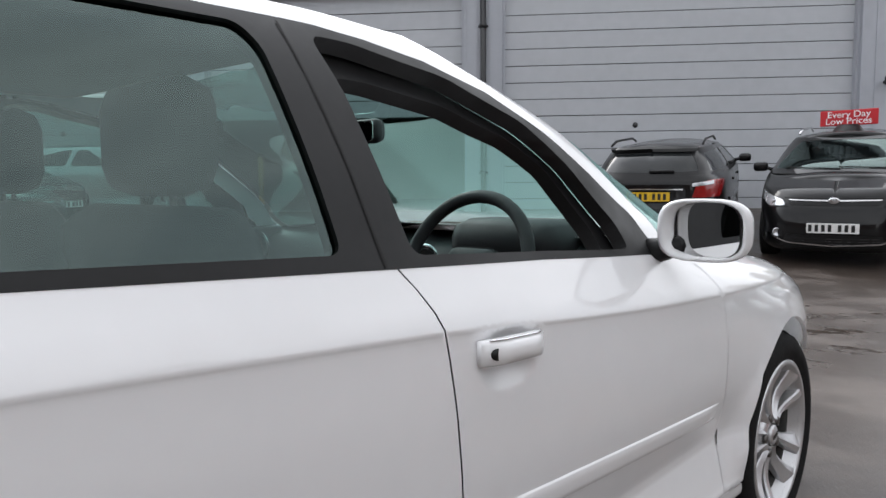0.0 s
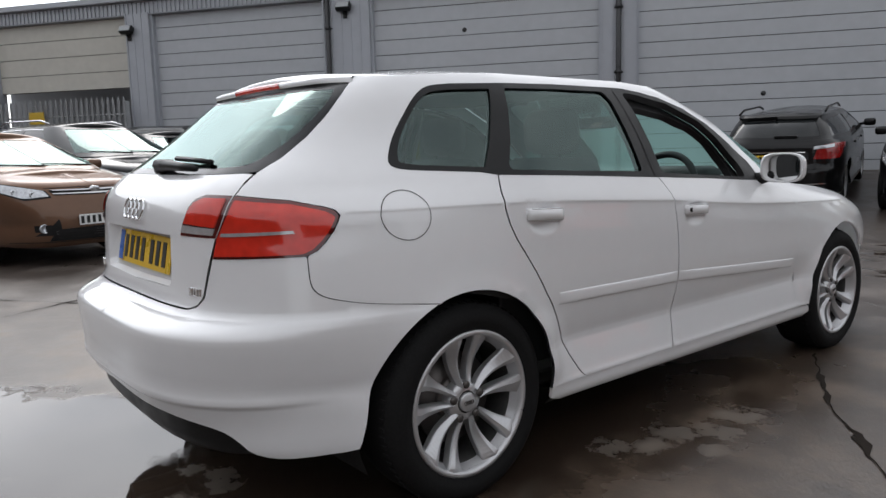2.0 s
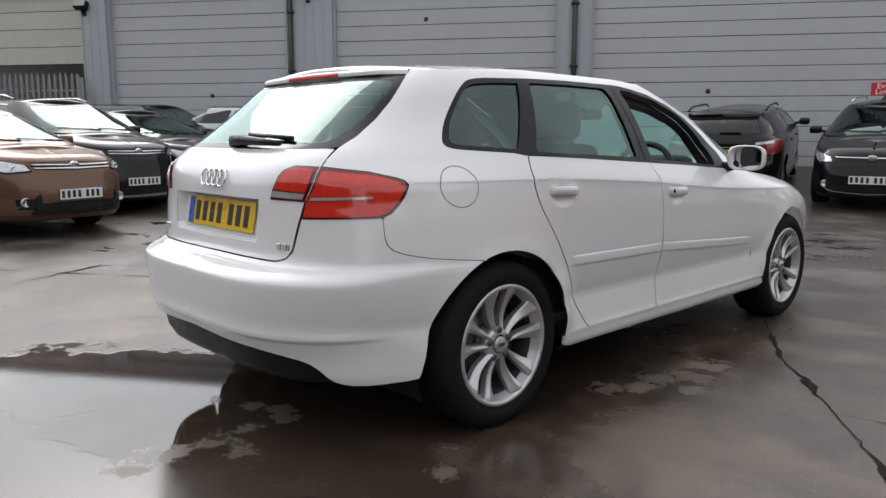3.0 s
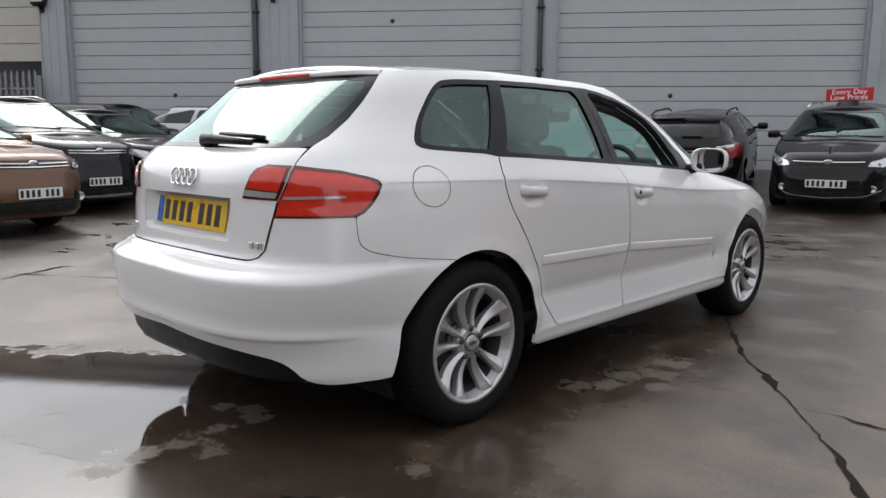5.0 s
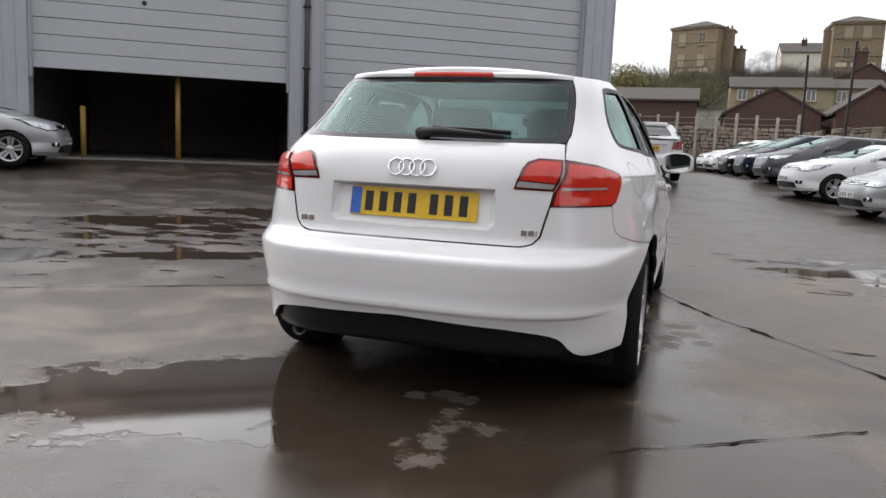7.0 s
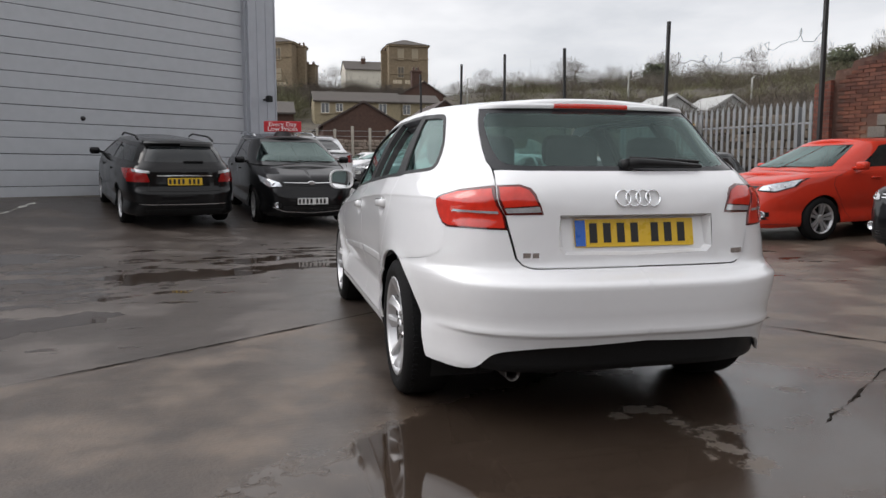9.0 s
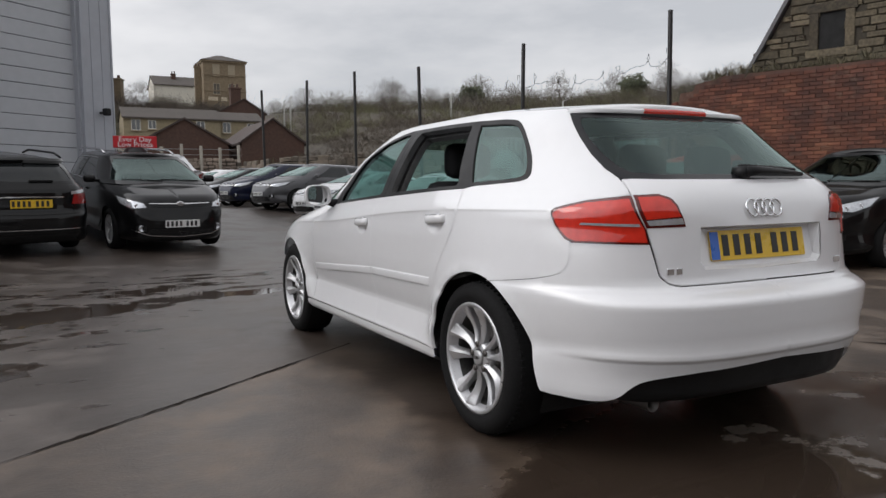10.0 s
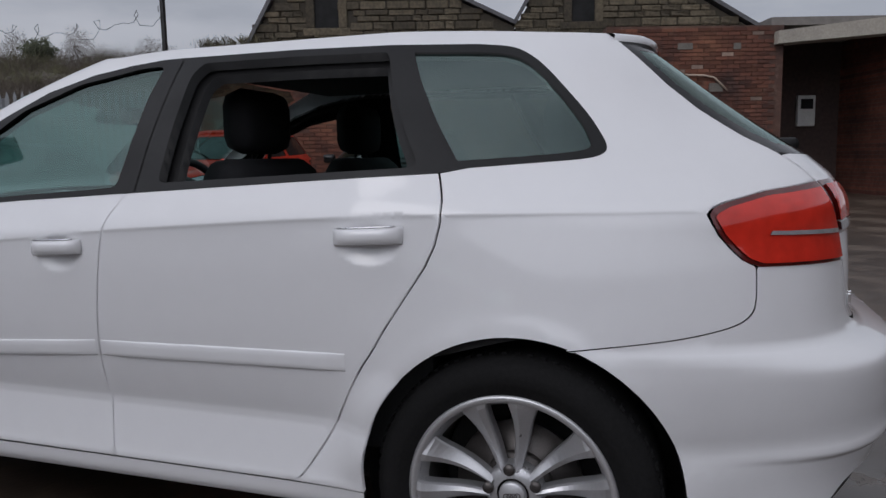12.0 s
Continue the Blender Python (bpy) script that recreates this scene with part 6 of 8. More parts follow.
for a, b, za, zb in openings:
    win = empty("gable_window", Matrix.Translation((0, 0, 0)))
    win.parent = gable_house
    for (x0, x1, z0, z1) in ((a - 0.16, a, za - 0.06, zb + 0.04), (b, b + 0.16, za - 0.06, zb + 0.04), (a - 0.20, b + 0.20, zb + 0.04, zb + 0.22), (a - 0.22, b + 0.22, za - 0.20, za - 0.06)):
        bm = bmesh.new()
        box(bm, (x0, DG - 0.05, z0), (x1, DG + 0.05, z1), 0.012)
        link("stone_surround", bm, STONE, win)
    bm = bmesh.new()
    box(bm, (a, DG - 0.004, za - 0.06), (b, DG + 0.02, zb + 0.04))
    link("dark_opening", bm, DARK, win, "dark window opening")
for pts in ([(-0.75, 3.12), (0.54, 5.40)], [(0.54, 5.40), (4.44, 3.56)], [(4.44, 3.56), (5.55, 5.48)], [(5.55, 5.48), (9.6, 3.12)]):
    (k0, z0), (k1, z1) = pts
    bm = bmesh.new()
    n = Vector((-(z1 - z0), 0, k1 - k0)).normalized() * 0.07
    quad = [(k0, z0), (k1, z1), (k1 + n.x, z1 + n.z), (k0 + n.x, z0 + n.z)]
    slab(bm, quad, 8.0, "y", DG - 0.10)
    link("roof_slope", bm, SLATE, gable_house, "dark slate roof edge")
# garage opening with a concrete lintel
garage = empty("garage_bay", M_BRICK)
tagged(garage, "dark open bay under a pale concrete lintel", "building")
bm = bmesh.new()
slab(bm, [(9.22, 3.04), (12.4, 3.28), (12.4, 3.62), (9.22, 3.27)], 0.5, "y", -0.22)
link("lintel", bm, CONCRETE, garage, "stained concrete lintel")
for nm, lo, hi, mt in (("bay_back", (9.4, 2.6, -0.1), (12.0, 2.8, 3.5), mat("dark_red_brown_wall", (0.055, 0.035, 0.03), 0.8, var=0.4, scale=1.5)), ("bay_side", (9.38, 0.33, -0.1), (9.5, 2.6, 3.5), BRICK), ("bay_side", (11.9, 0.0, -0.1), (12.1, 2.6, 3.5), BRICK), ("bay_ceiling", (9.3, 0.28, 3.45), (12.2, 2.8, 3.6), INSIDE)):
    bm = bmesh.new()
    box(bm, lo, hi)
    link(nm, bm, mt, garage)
bm = bmesh.new()
box(bm, (10.93, 2.48, 1.62), (11.32, 2.60, 2.30), 0.015)
link("meter_box", bm, mat("white_box", (0.62, 0.62, 0.60), 0.5, var=0.15, scale=8), garage, "white meter box")
bm = bmesh.new()
box(bm, (10.99, 2.465, 2.00), (11.26, 2.485, 2.22), 0.005)
link("meter_window", bm, BLACK_TRIM, garage)
bm = bmesh.new()
for pts in ([(6.12, -0.09, 1.2), (6.12, -0.09, 2.52), (6.3, -0.09, 2.55), (7.9, -0.09, 2.50), (8.1, -0.09, 2.46), (8.35, -0.09, 2.22)],):
    tube(bm, pts, 0.018, 8)
link("conduit", bm, mat("pale_conduit", (0.45, 0.36, 0.28), 0.6, var=0.2), brick_wall, "pale pipe along the brickwork", smooth=True)

# bricks, course by course; those of the stretch passed nearest are pieces of their own
CLAY = old_clay("brick_clay", (0.060, 0.031, 0.025), (0.128, 0.049, 0.031), (0.180, 0.077, 0.044), "object", 0.38)
CLAY_REST = old_clay("brick_clay_rest", (0.060, 0.031, 0.025), (0.128, 0.049, 0.031), (0.180, 0.077, 0.044), "island", 0.38)
PALE_CLAY = mat("pale_patched_brick", (0.23, 0.165, 0.13), 0.88, var=0.5, scale=9, random=0.4)
brick_meshes = []
for clay in (CLAY, CLAY, CLAY, PALE_CLAY):
    bm = bmesh.new()
    box(bm, (0.0, -0.014, 0.0), (0.214, 0.012, 0.064), 0.004)
    for q in bm.verts:
        q.co += Vector((rng.uniform(-0.003, 0.003), rng.uniform(-0.003, 0.002), rng.uniform(-0.002, 0.002)))
    me = bpy.data.meshes.new("brick")
    bm.to_mesh(me)
    bm.free()
    me.materials.append(clay)
    brick_meshes.append(me)
near_face = [(-1.98, 0.1), (5.0, 0.1), (5.0, 3.04), (4.6, 3.10), (4.3, 3.28), (2.9, 3.30), (2.6, 3.20), (1.2, 3.18), (-1.0, 3.20), (-1.60, 3.08), (-1.98, 2.76)]
far_face = [(5.0, 0.1), (9.36, 0.1), (9.36, 3.38), (6.1, 3.40), (6.02, 3.03), (5.6, 2.88), (5.3, 2.70), (5.0, 2.78)]
count, rest_v, rest_f = 0, [], []
for j in range(2, 46):
    z = j * 0.075
    k = -2.1 + (0.1125 if j % 2 else 0.0)
    while k < 9.4:
        for face, d in ((near_face, 0.0), (far_face, -0.03)):
            if all(inside(q, face) for q in ((k, z), (k + 0.214, z), (k, z + 0.064), (k + 0.214, z + 0.064))) and not (-1.45 < k < -0.66 and 1.15 < z < 2.1) and not (5.42 < k < 6.07):
                gone = rng.random()
                if gone < 0.012:
                    continue
                at = Matrix.Translation((k + rng.uniform(-0.003, 0.003), d + rng.uniform(-0.004, 0.003), z + 0.005))
                if count < 300 and 6.1 < k < 9.3 and z > 1.7:
                    ob = new("brick", brick_meshes[3 if gone > 0.965 else rng.randrange(3)])
                    ob.parent = brick_wall
                    ob.matrix_basis = at
                    count += 1
                else:
                    me = brick_meshes[0]
                    base = len(rest_v)
                    rest_v += [tuple(at @ v.co) for v in me.vertices]
                    rest_f += [tuple(base + i for i in p.vertices) for p in me.polygons]
        k += 0.225
me = bpy.data.meshes.new("bricks")
me.from_pydata(rest_v, [], rest_f)
me.materials.append(CLAY_REST)
ob = new("brick_coursing", me)
ob.parent = brick_wall
tagged(ob, "courses of old red bricks", kind="stuff")
# unseen plain walls added away from the units, to darken reflections and ambient light
blocking_wall = empty("unseen_wall")
tagged(blocking_wall, "unseen plain wall added to darken reflections and dim the light on the car", "wall", kind="structure")
for lo, hi in (((-27.0, -17.4, -0.1), (18.0, -17.0, 5.6)), ((-27.4, -17.4, -0.1), (-27.0, 1.0, 5.6))):
    bm = bmesh.new()
    box(bm, lo, hi)
    link("wall_face", bm, MORTAR, blocking_wall)
# ---- parked cars ----
def simple_wheel(parent, m, radius, material, spokes=5):
    wheel = empty("wheel", m)
    wheel.parent = parent
    w, rim = 0.10, radius * 0.68
    bm = bmesh.new()
    lathe(bm, [(-w, rim), (-w, radius - 0.03), (-w * 0.6, radius), (w * 0.6, radius), (w * 0.95, radius - 0.02), (w, rim + 0.03), (w * 0.88, rim)], 36)
    link("tyre", bm, RUBBER, wheel, smooth=True)
    bm = bmesh.new()
    lathe(bm, [(w * 0.95, rim + 0.004), (w * 0.9, rim - 0.014), (w * 0.3, rim - 0.02), (-w, rim)], 36)
    lathe(bm, [(w * 0.7, 0.0), (w * 0.72, 0.05), (w * 0.5, 0.07)], 20)
    for k in range(spokes):
        for d in (-0.028, 0.028):
            rows = []
            for t in (0.0, 0.5, 1.0):
                r = 0.045 + (rim - 0.055) * t
                hw = 0.014 + 0.010 * t
                x = w * (0.66 + 0.14 * t)
                a = 2 * math.pi * k / spokes
                rows.append([(x - (0.03 if e else 0), r * math.cos(a) - (d * (0.7 + t * 0.6) + o) * math.sin(a), r * math.sin(a) + (d * (0.7 + t * 0.6) + o) * math.cos(a)) for o, e in ((-hw, 1), (-hw, 0), (hw, 0), (hw, 1))])
            vs = [[bm.verts.new(p) for p in row] for row in rows]
            for a_, b_ in zip(vs, vs[1:]):
                for j in range(3):
                    bm.faces.new((a_[j], a_[j + 1], b_[j + 1], b_[j]))
    bmesh.ops.recalc_face_normals(bm, faces=bm.faces)
    link("rim", bm, material, wheel)
    # black disc in place of the shaded hollow behind the spokes
    bm = bmesh.new()
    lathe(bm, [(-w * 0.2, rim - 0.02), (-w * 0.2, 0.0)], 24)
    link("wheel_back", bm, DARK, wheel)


BLACK_GLASS = mat("dark_cabin_glass", (0.012, 0.014, 0.015), 0.05, var=0.2, rough_var=0.03)
SHINE = mat("bright_trim", (0.62, 0.62, 0.63), 0.15, metal=1.0, var=0.05)
TAIL_RED = mat("deep_red_lamp", (0.26, 0.010, 0.010), 0.12, coat=0.8, var=0.3, scale=8)
SLAT = mat("dark_gloss_slat", (0.03, 0.03, 0.032), 0.25, coat=0.4, var=0.1)
HEADLAMP = mat("headlamp_glass", (0.55, 0.57, 0.60), 0.10, metal=0.55, coat=1.0, var=0.5, scale=26)


def parked_car(label, paint, m, style="hatch", L=4.36, Wd=1.82, H=1.48, wb=2.65, fo=0.90, rad=0.32, hood=0.74, belt=0.97, rails=False, wheels=None, grille=True, rear_plate=False, chrome=True, scale=1.0, lamps=True, bars=2, grille_h=0.055, smile=False, side_intakes=False, skid=False, bright_line=False, roof=None):
    """A parked car: a skin laid out from its main sizes, cut into body, glass, lamps and trim."""
    car = empty("parked_car", m @ Matrix.Scale(scale, 4))
    tagged(car, label, "car", "parked cars")
    kx, ro = Wd / 1.765, L - fo - wb
    yR, yF = -ro, wb + fo
    cowl, roof_f = (wb - 0.16, wb - 1.16) if style == "saloon" else (wb - 0.04, wb - 1.0)
    hood = hood + 0.03
    top = H - 0.075
    rear = [(0.15, yR + 0.2), (0.25, yR + 0.05), (0.45, yR), (0.60, yR + 0.01), (0.68, yR + 0.06)]
    if style == "hatch":
        rear += [(belt - 0.06, yR + 0.12), (belt + 0.03, yR + 0.20), (belt + 0.2, yR + 0.36), (top, yR + 0.55), (top + 0.1, yR + 0.65)]
    elif style == "estate":
        rear += [(belt - 0.06, yR + 0.08), (belt + 0.03, yR + 0.14), (belt + 0.2, yR + 0.28), (top, yR + 0.46), (top + 0.1, yR + 0.55)]
    else:
        rear += [(belt - 0.10, yR + 0.04), (belt + 0.0, yR + 0.06), (belt + 0.02, yR + 0.55), (belt + 0.2, yR + 1.0), (top, yR + 1.55), (top + 0.1, yR + 1.7)]
    front = [(0.15, yF - 0.14), (0.25, yF - 0.04), (0.45, yF), (0.60, yF - 0.03), (hood, yF - 0.15), (hood + (belt - hood) * 0.55, yF - 0.50), (belt, cowl + 0.12), (belt + 0.05, cowl + 0.02), ((belt + top) / 2, (cowl + roof_f) / 2 + 0.06), (top, roof_f), (top + 0.1, roof_f - 0.2)]
    kz = (top - belt) / 0.37
    halves = [(z, x * kx) for z, x in HALF if z < 0.88] + [(belt - 0.02, 0.845 * kx), (belt + 0.03, 0.815 * kx)] + [(belt + (z - 0.97) * kz, x * kx) for z, x in HALF if z > 1.05]
    halves = [h for i, h in enumerate(halves) if i == 0 or h[0] > halves[i - 1][0] + 1e-3]
    sk = Skin(halves, rear, front, 0.35, wb - 1.5, [(0.2, 5.0), (0.9, 5.0), (1.0, 5.5), (1.5, 6.0)] if style == "estate" else [(0.2, 3.2), (0.9, 3.4), (1.0, 5.0), (1.5, 5.5)], [(0.2, 4.3), (0.6, 4.4), (0.85, 4.2), (1.0, 5.0), (1.5, 5.0)], fore_run=3.75, taper=((0.2, 0.03), (0.9, 0.10), (1.05, 0.2), (1.5, 0.2)))
    SR, SF = sk.s_rear, sk.s_front
    F = lambda pts: [(sk.s_of(y, z) if y > sk.y1 or y < sk.y0 else y, z) for y, z in pts]

    def bys(x, z, lo, hi):
        for _ in range(30):
            mid = (lo + hi) / 2
            lo, hi = (mid, hi) if sk.at(mid, z)[0] > x else (lo, mid)
        return ((lo + hi) / 2, z)

    fp = lambda x, z: bys(x * kx, z, sk.y1, SF)
    rp = lambda x, z: bys(x * kx, z, sk.y0, SR)
    ftop = table([(cowl - 0.5, belt), (cowl, belt - 0.02), (cowl + 0.35, belt - 0.05), ((cowl + yF) / 2 + 0.2, hood + 0.10), (yF - 0.30, hood + 0.02), (yF, hood - 0.02)])
    arch = rad + 0.035
    body = [(SR, 0.22)] + [rp(0.6, 0.22)] + F(arc(0, rad - 0.01, arch, 195, -10, 20)) + F(arc(wb, rad - 0.01, arch, 190, -15, 20)) + [fp(0.6, 0.20), (SF, 0.20), (SF, hood)]
    ys = [yF - 0.28, yF - 0.45, yF - 0.6, (cowl + yF) / 2, cowl + 0.2, cowl, cowl - 0.3]
    edge = [(sk.s_of(y, ftop(y)), ftop(y)) for y in ys[::-1]] + [(SF, hood)]
    edge = [e for i, e in enumerate(edge) if i == 0 or e[0] > edge[i - 1][0] + 1e-4]
    rim = table(edge)
    body += [(s, rim(s)) for s in np.linspace(SF, edge[0][0], 30)[1:]] + [(wb - 1.5, belt), (0.35, belt + 0.015), (sk.s_of(-0.3, belt + 0.02), belt + 0.02), rp(0.5, belt + 0.02), (SR, belt + 0.02)]
    panel("body", sk, body, paint, car, both=True, step=0.07, edge=0.03)
    for sd in (1, -1):
        panel("inner_sill", sk, F([(0.30, 0.20), (wb - 0.30, 0.20), (wb - 0.30, 0.5), (0.30, 0.5)]), DARK, car, side=sd, step=0.2, edge=0, out=-0.05)
    # greenhouse
    rl = lambda s: top
    green = [(SR, belt + 0.021), rp(0.5, belt + 0.021)] + F([(-0.3, belt + 0.021)]) + [(0.35, belt + 0.016), (wb - 1.5, belt + 0.001)] + [(sk.s_of(cowl - 0.3, belt), belt + 0.001), (SF, belt + 0.002), (SF, top), (SR, top)]
    y_b = -0.55 if style != "saloon" else -0.15
    y_b = max(y_b, sk.rear(belt + 0.1) + 0.25)
    y_t = max(sk.rear(top - 0.07) + 0.28, -0.4)
    fb, ft = cowl - 0.62, sk.front(top - 0.06) - 0.42
    mid = (y_b + fb) / 2 - 0.05
    side_glass = [[(mid + 0.04, belt + 0.045), (fb, belt + 0.035), (ft, top - 0.055), (mid + 0.10, top - 0.045)], [(y_b, belt + 0.055), (mid - 0.05, belt + 0.046), (mid + 0.02, top - 0.045), (y_t, top - 0.06)]]
    if style == "saloon":
        side_glass[1] = [(y_b - 0.10, belt + 0.060), (mid - 0.05, belt + 0.046), (mid + 0.02, top - 0.045), (min(y_t + 0.42, mid - 0.12), top - 0.050), (min(y_t + 0.12, mid - 0.36), top - 0.100), (y_b + 0.06, belt + 0.17)]
    ws = [fp(0.72, belt + 0.06), (SF, belt + 0.05), (SF, top - 0.035), fp(0.50, top - 0.04)]
    rg = [rp(0.56, belt + 0.07), (SR, belt + 0.06), (SR, top - 0.04), rp(0.46, top - 0.05)]
    holes = [F(rounded(g, 0.05)) for g in side_glass] + [rounded(ws, 0.04), rounded(rg, 0.04)]
    panel("upper_body", sk, green, paint, car, both=True, holes=[[(min(max(a, SR + 1e-4), SF - 1e-4), b) for a, b in h] for h in holes], step=0.08, edge=0.02)
    for h, nm, lb in zip(holes, ("side_window", "side_window", "windscreen", "rear_window"), ("dark side glass", "dark side glass", "windscreen reflecting the sky", "dark rear glass")):
        if nm == "side_window":
            for sd in (1, -1):
                panel(nm, sk, h, BLACK_GLASS, car, lb, side=sd, step=0.12, edge=0, out=-0.004)
        else:
            panel(nm, sk, h, GLASS_CAR if nm == "windscreen" else BLACK_GLASS, car, lb, both=True, step=0.12, edge=0, out=-0.004)
    cap("roof", sk, rl, SR, SF, lambda s: 0.065 * min(1, sk.at(s, top)[0] / 0.55), roof or paint, car, n=30, m=10)
    cap("bonnet", sk, rim, edge[0][0], SF, lambda s: 0.05 * min(1, sk.at(s, rim(s))[0] / 0.6), paint, car, n=44, m=12)
    if style == "saloon":
        cap("boot_lid", sk, lambda s: belt + 0.0, SR, sk.s_of(0.15, belt), lambda s: 0.03, paint, car, n=16, m=10)
    for cy in (0.0, wb):
        for sd in (1, -1):
            simple_wheel(car, pose(sd * (0.725 * kx), cy, rad - 0.002, 0, 0, 0 if sd > 0 else 180) @ pose(0, 0, 0, 31 * cy), rad, wheels or ALLOY)
    # front: lamps, grille, intake, fog lamps, plate
    if lamps:
        for sd in (1, -1):
            outline = [(0.46, -0.128), (0.66, -0.150), (0.765, -0.07), (0.785, 0.050), (0.68, 0.005), (0.49, -0.058)]
            lamp = panel("headlamp", sk, rounded([fp(a, hood + b) for a, b in outline], 0.015), BLACK_TRIM, car, "clear headlamp in a dark surround", side=sd, out=0.004, step=0.06)
            panel("lamp_lens", sk, rounded([fp(0.645 + (a - 0.645) * 0.88, hood - 0.055 + (b + 0.055) * 0.80) for a, b in outline], 0.012), HEADLAMP, lamp, "clear lens", side=sd, out=0.008, step=0.05, edge=0.004)
            for xr, zr, rr in ((0.60, hood - 0.092, 0.030), (0.70, hood - 0.062, 0.026)):
                x_r, y_r = sk.at(fp(xr, zr)[0], zr)
                bm = bmesh.new()
                lathe(bm, [(-0.004, rr), (0.006, rr), (0.008, rr * 0.86), (-0.002, rr * 0.55), (-0.002, 0.0)], 16, "y")
                bmesh.ops.translate(bm, vec=(sd * x_r, y_r + 0.008, zr), verts=bm.verts)
                link("reflector", bm, SHINE, lamp, "round bright reflector", smooth=True)
            panel("fog_lamp", sk, [fp(0.50, 0.36), fp(0.62, 0.37), fp(0.62, 0.44), fp(0.50, 0.44)], BLACK_TRIM, car, "dark fog lamp pocket", side=sd, out=0.003, step=0.08)
            panel("tail_lamp", sk, rounded([rp(0.50, belt - 0.24), rp(0.78, belt - 0.25), rp(0.815, belt - 0.06), rp(0.70, belt - 0.04), rp(0.55, belt - 0.07)], 0.01), TAIL_RED, car, "red tail lamp", side=sd, out=0.006, step=0.06)
        if style != "saloon" and rear_plate:
            for sd in (1, -1):
                panel("reversing_lamp", sk, [rp(0.50, belt - 0.11), rp(0.72, belt - 0.09), rp(0.72, belt - 0.05), rp(0.50, belt - 0.07)], CLEAR_LAMP, car, "clear reversing lamp", side=sd, out=0.012, step=0.06)
    if grille:
        gr = panel("grille", sk, [fp(0.42, hood - 0.05 - grille_h), (SF, hood - 0.06 - grille_h), (SF, hood - 0.040), fp(0.47, hood - 0.055)], BLACK_TRIM, car, "dark grille", both=True, out=0.004, step=0.08)
        if chrome:
            for i in range(bars):
                dz = -(grille_h - 0.02) * i / max(bars - 1, 1)
                panel("grille_bar", sk, [fp(0.43, hood - 0.062 + dz), (SF, hood - 0.072 + dz), (SF, hood - 0.058 + dz), fp(0.45, hood - 0.052 + dz)], SHINE, gr, "bright grille bar", both=True, out=0.012, step=0.1, edge=0.006)
        bm = bmesh.new()
        lathe(bm, [(0.0, 0.048), (0.012, 0.046), (0.016, 0.036), (0.014, 0.0)], 20, "y")
        bmesh.ops.transform(bm, matrix=Matrix.Translation((0, sk.front(hood - 0.06) + 0.012, hood - 0.06)) @ Matrix.Diagonal((1.25, 1, 0.8, 1)), verts=bm.verts)
        link("emblem", bm, SHINE, gr, "plain bright round emblem", smooth=True)
    if smile:
        panel("chrome_strip", sk, [fp(0.66, 0.375), fp(0.45, 0.295), (SF, 0.265), (SF, 0.280), fp(0.45, 0.31), fp(0.66, 0.39)], SHINE, car, "thin bright strip under the intake", both=True, out=0.010, step=0.08, edge=0.006)
    if side_intakes:
        for sd in (1, -1):
            panel("side_intake", sk, [fp(0.42, 0.33), fp(0.62, 0.33), fp(0.44, 0.50)], BLACK_TRIM, car, "dark three-cornered intake", side=sd, out=0.004, step=0.08)
    for sd in (1, -1):
        x_f, y_f = sk.at(fp(0.56, 0.405)[0], 0.405)
        bm = bmesh.new()
        lathe(bm, [(-0.02, 0.045), (0.012, 0.05), (0.014, 0.040), (0.004, 0.036), (0.004, 0.0)], 18, "y")
        bmesh.ops.translate(bm, vec=(sd * x_f, y_f + 0.006, 0.405), verts=bm.verts)
        link("fog_lamp_ring", bm, HEADLAMP, car, "round fog lamp", smooth=True)
    panel("lower_intake", sk, [fp(0.52, 0.27), (SF, 0.26), (SF, 0.40), fp(0.46, 0.39)], BLACK_TRIM, car, "dark lower intake", both=True, out=0.003, step=0.08)
    intake_rows = (0.295, 0.325, 0.355) if not side_intakes else (0.285, 0.312, 0.339, 0.366)
    for zs in intake_rows:
        panel("intake_slat", sk, [fp(0.47, zs), (SF, zs - 0.006), (SF, zs + 0.002), fp(0.47, zs + 0.008)], SLAT, car, both=True, out=0.009, step=0.1, edge=0.005)
    panel("bonnet_gap", sk, [fp(0.50, hood - 0.034), (SF, hood - 0.030), (SF, hood - 0.024), fp(0.50, hood - 0.028)], DARK, car, both=True, out=0.0022, step=0.08, edge=0)
    panel("bumper_gap", sk, [fp(0.74, 0.262), (SF, 0.246), (SF, 0.252), fp(0.74, 0.268)], DARK, car, both=True, out=0.002, step=0.08, edge=0)
    if skid:
        panel("skid_plate", sk, [fp(0.46, 0.262), (SF, 0.250), (SF, 0.285), fp(0.44, 0.292)], SHINE, car, "bright skid plate under the bumper", both=True, out=0.014, step=0.08, edge=0.010)
    for xa, xb in ((-0.60, 0.02), (0.0, 0.60)):
        bm = bmesh.new()
        line = []
        for i in range(9):
            xw, zw = xa + (xb - xa) * i / 8, belt + 0.055 + 0.020 * i / 8
            line.append((xw, sk.at(fp(abs(xw) / kx, zw)[0], zw)[1] + 0.014, zw))
        tube(bm, line, 0.0075, 5)
        link("windscreen_wiper", bm, BLACK_TRIM, car, smooth=True)
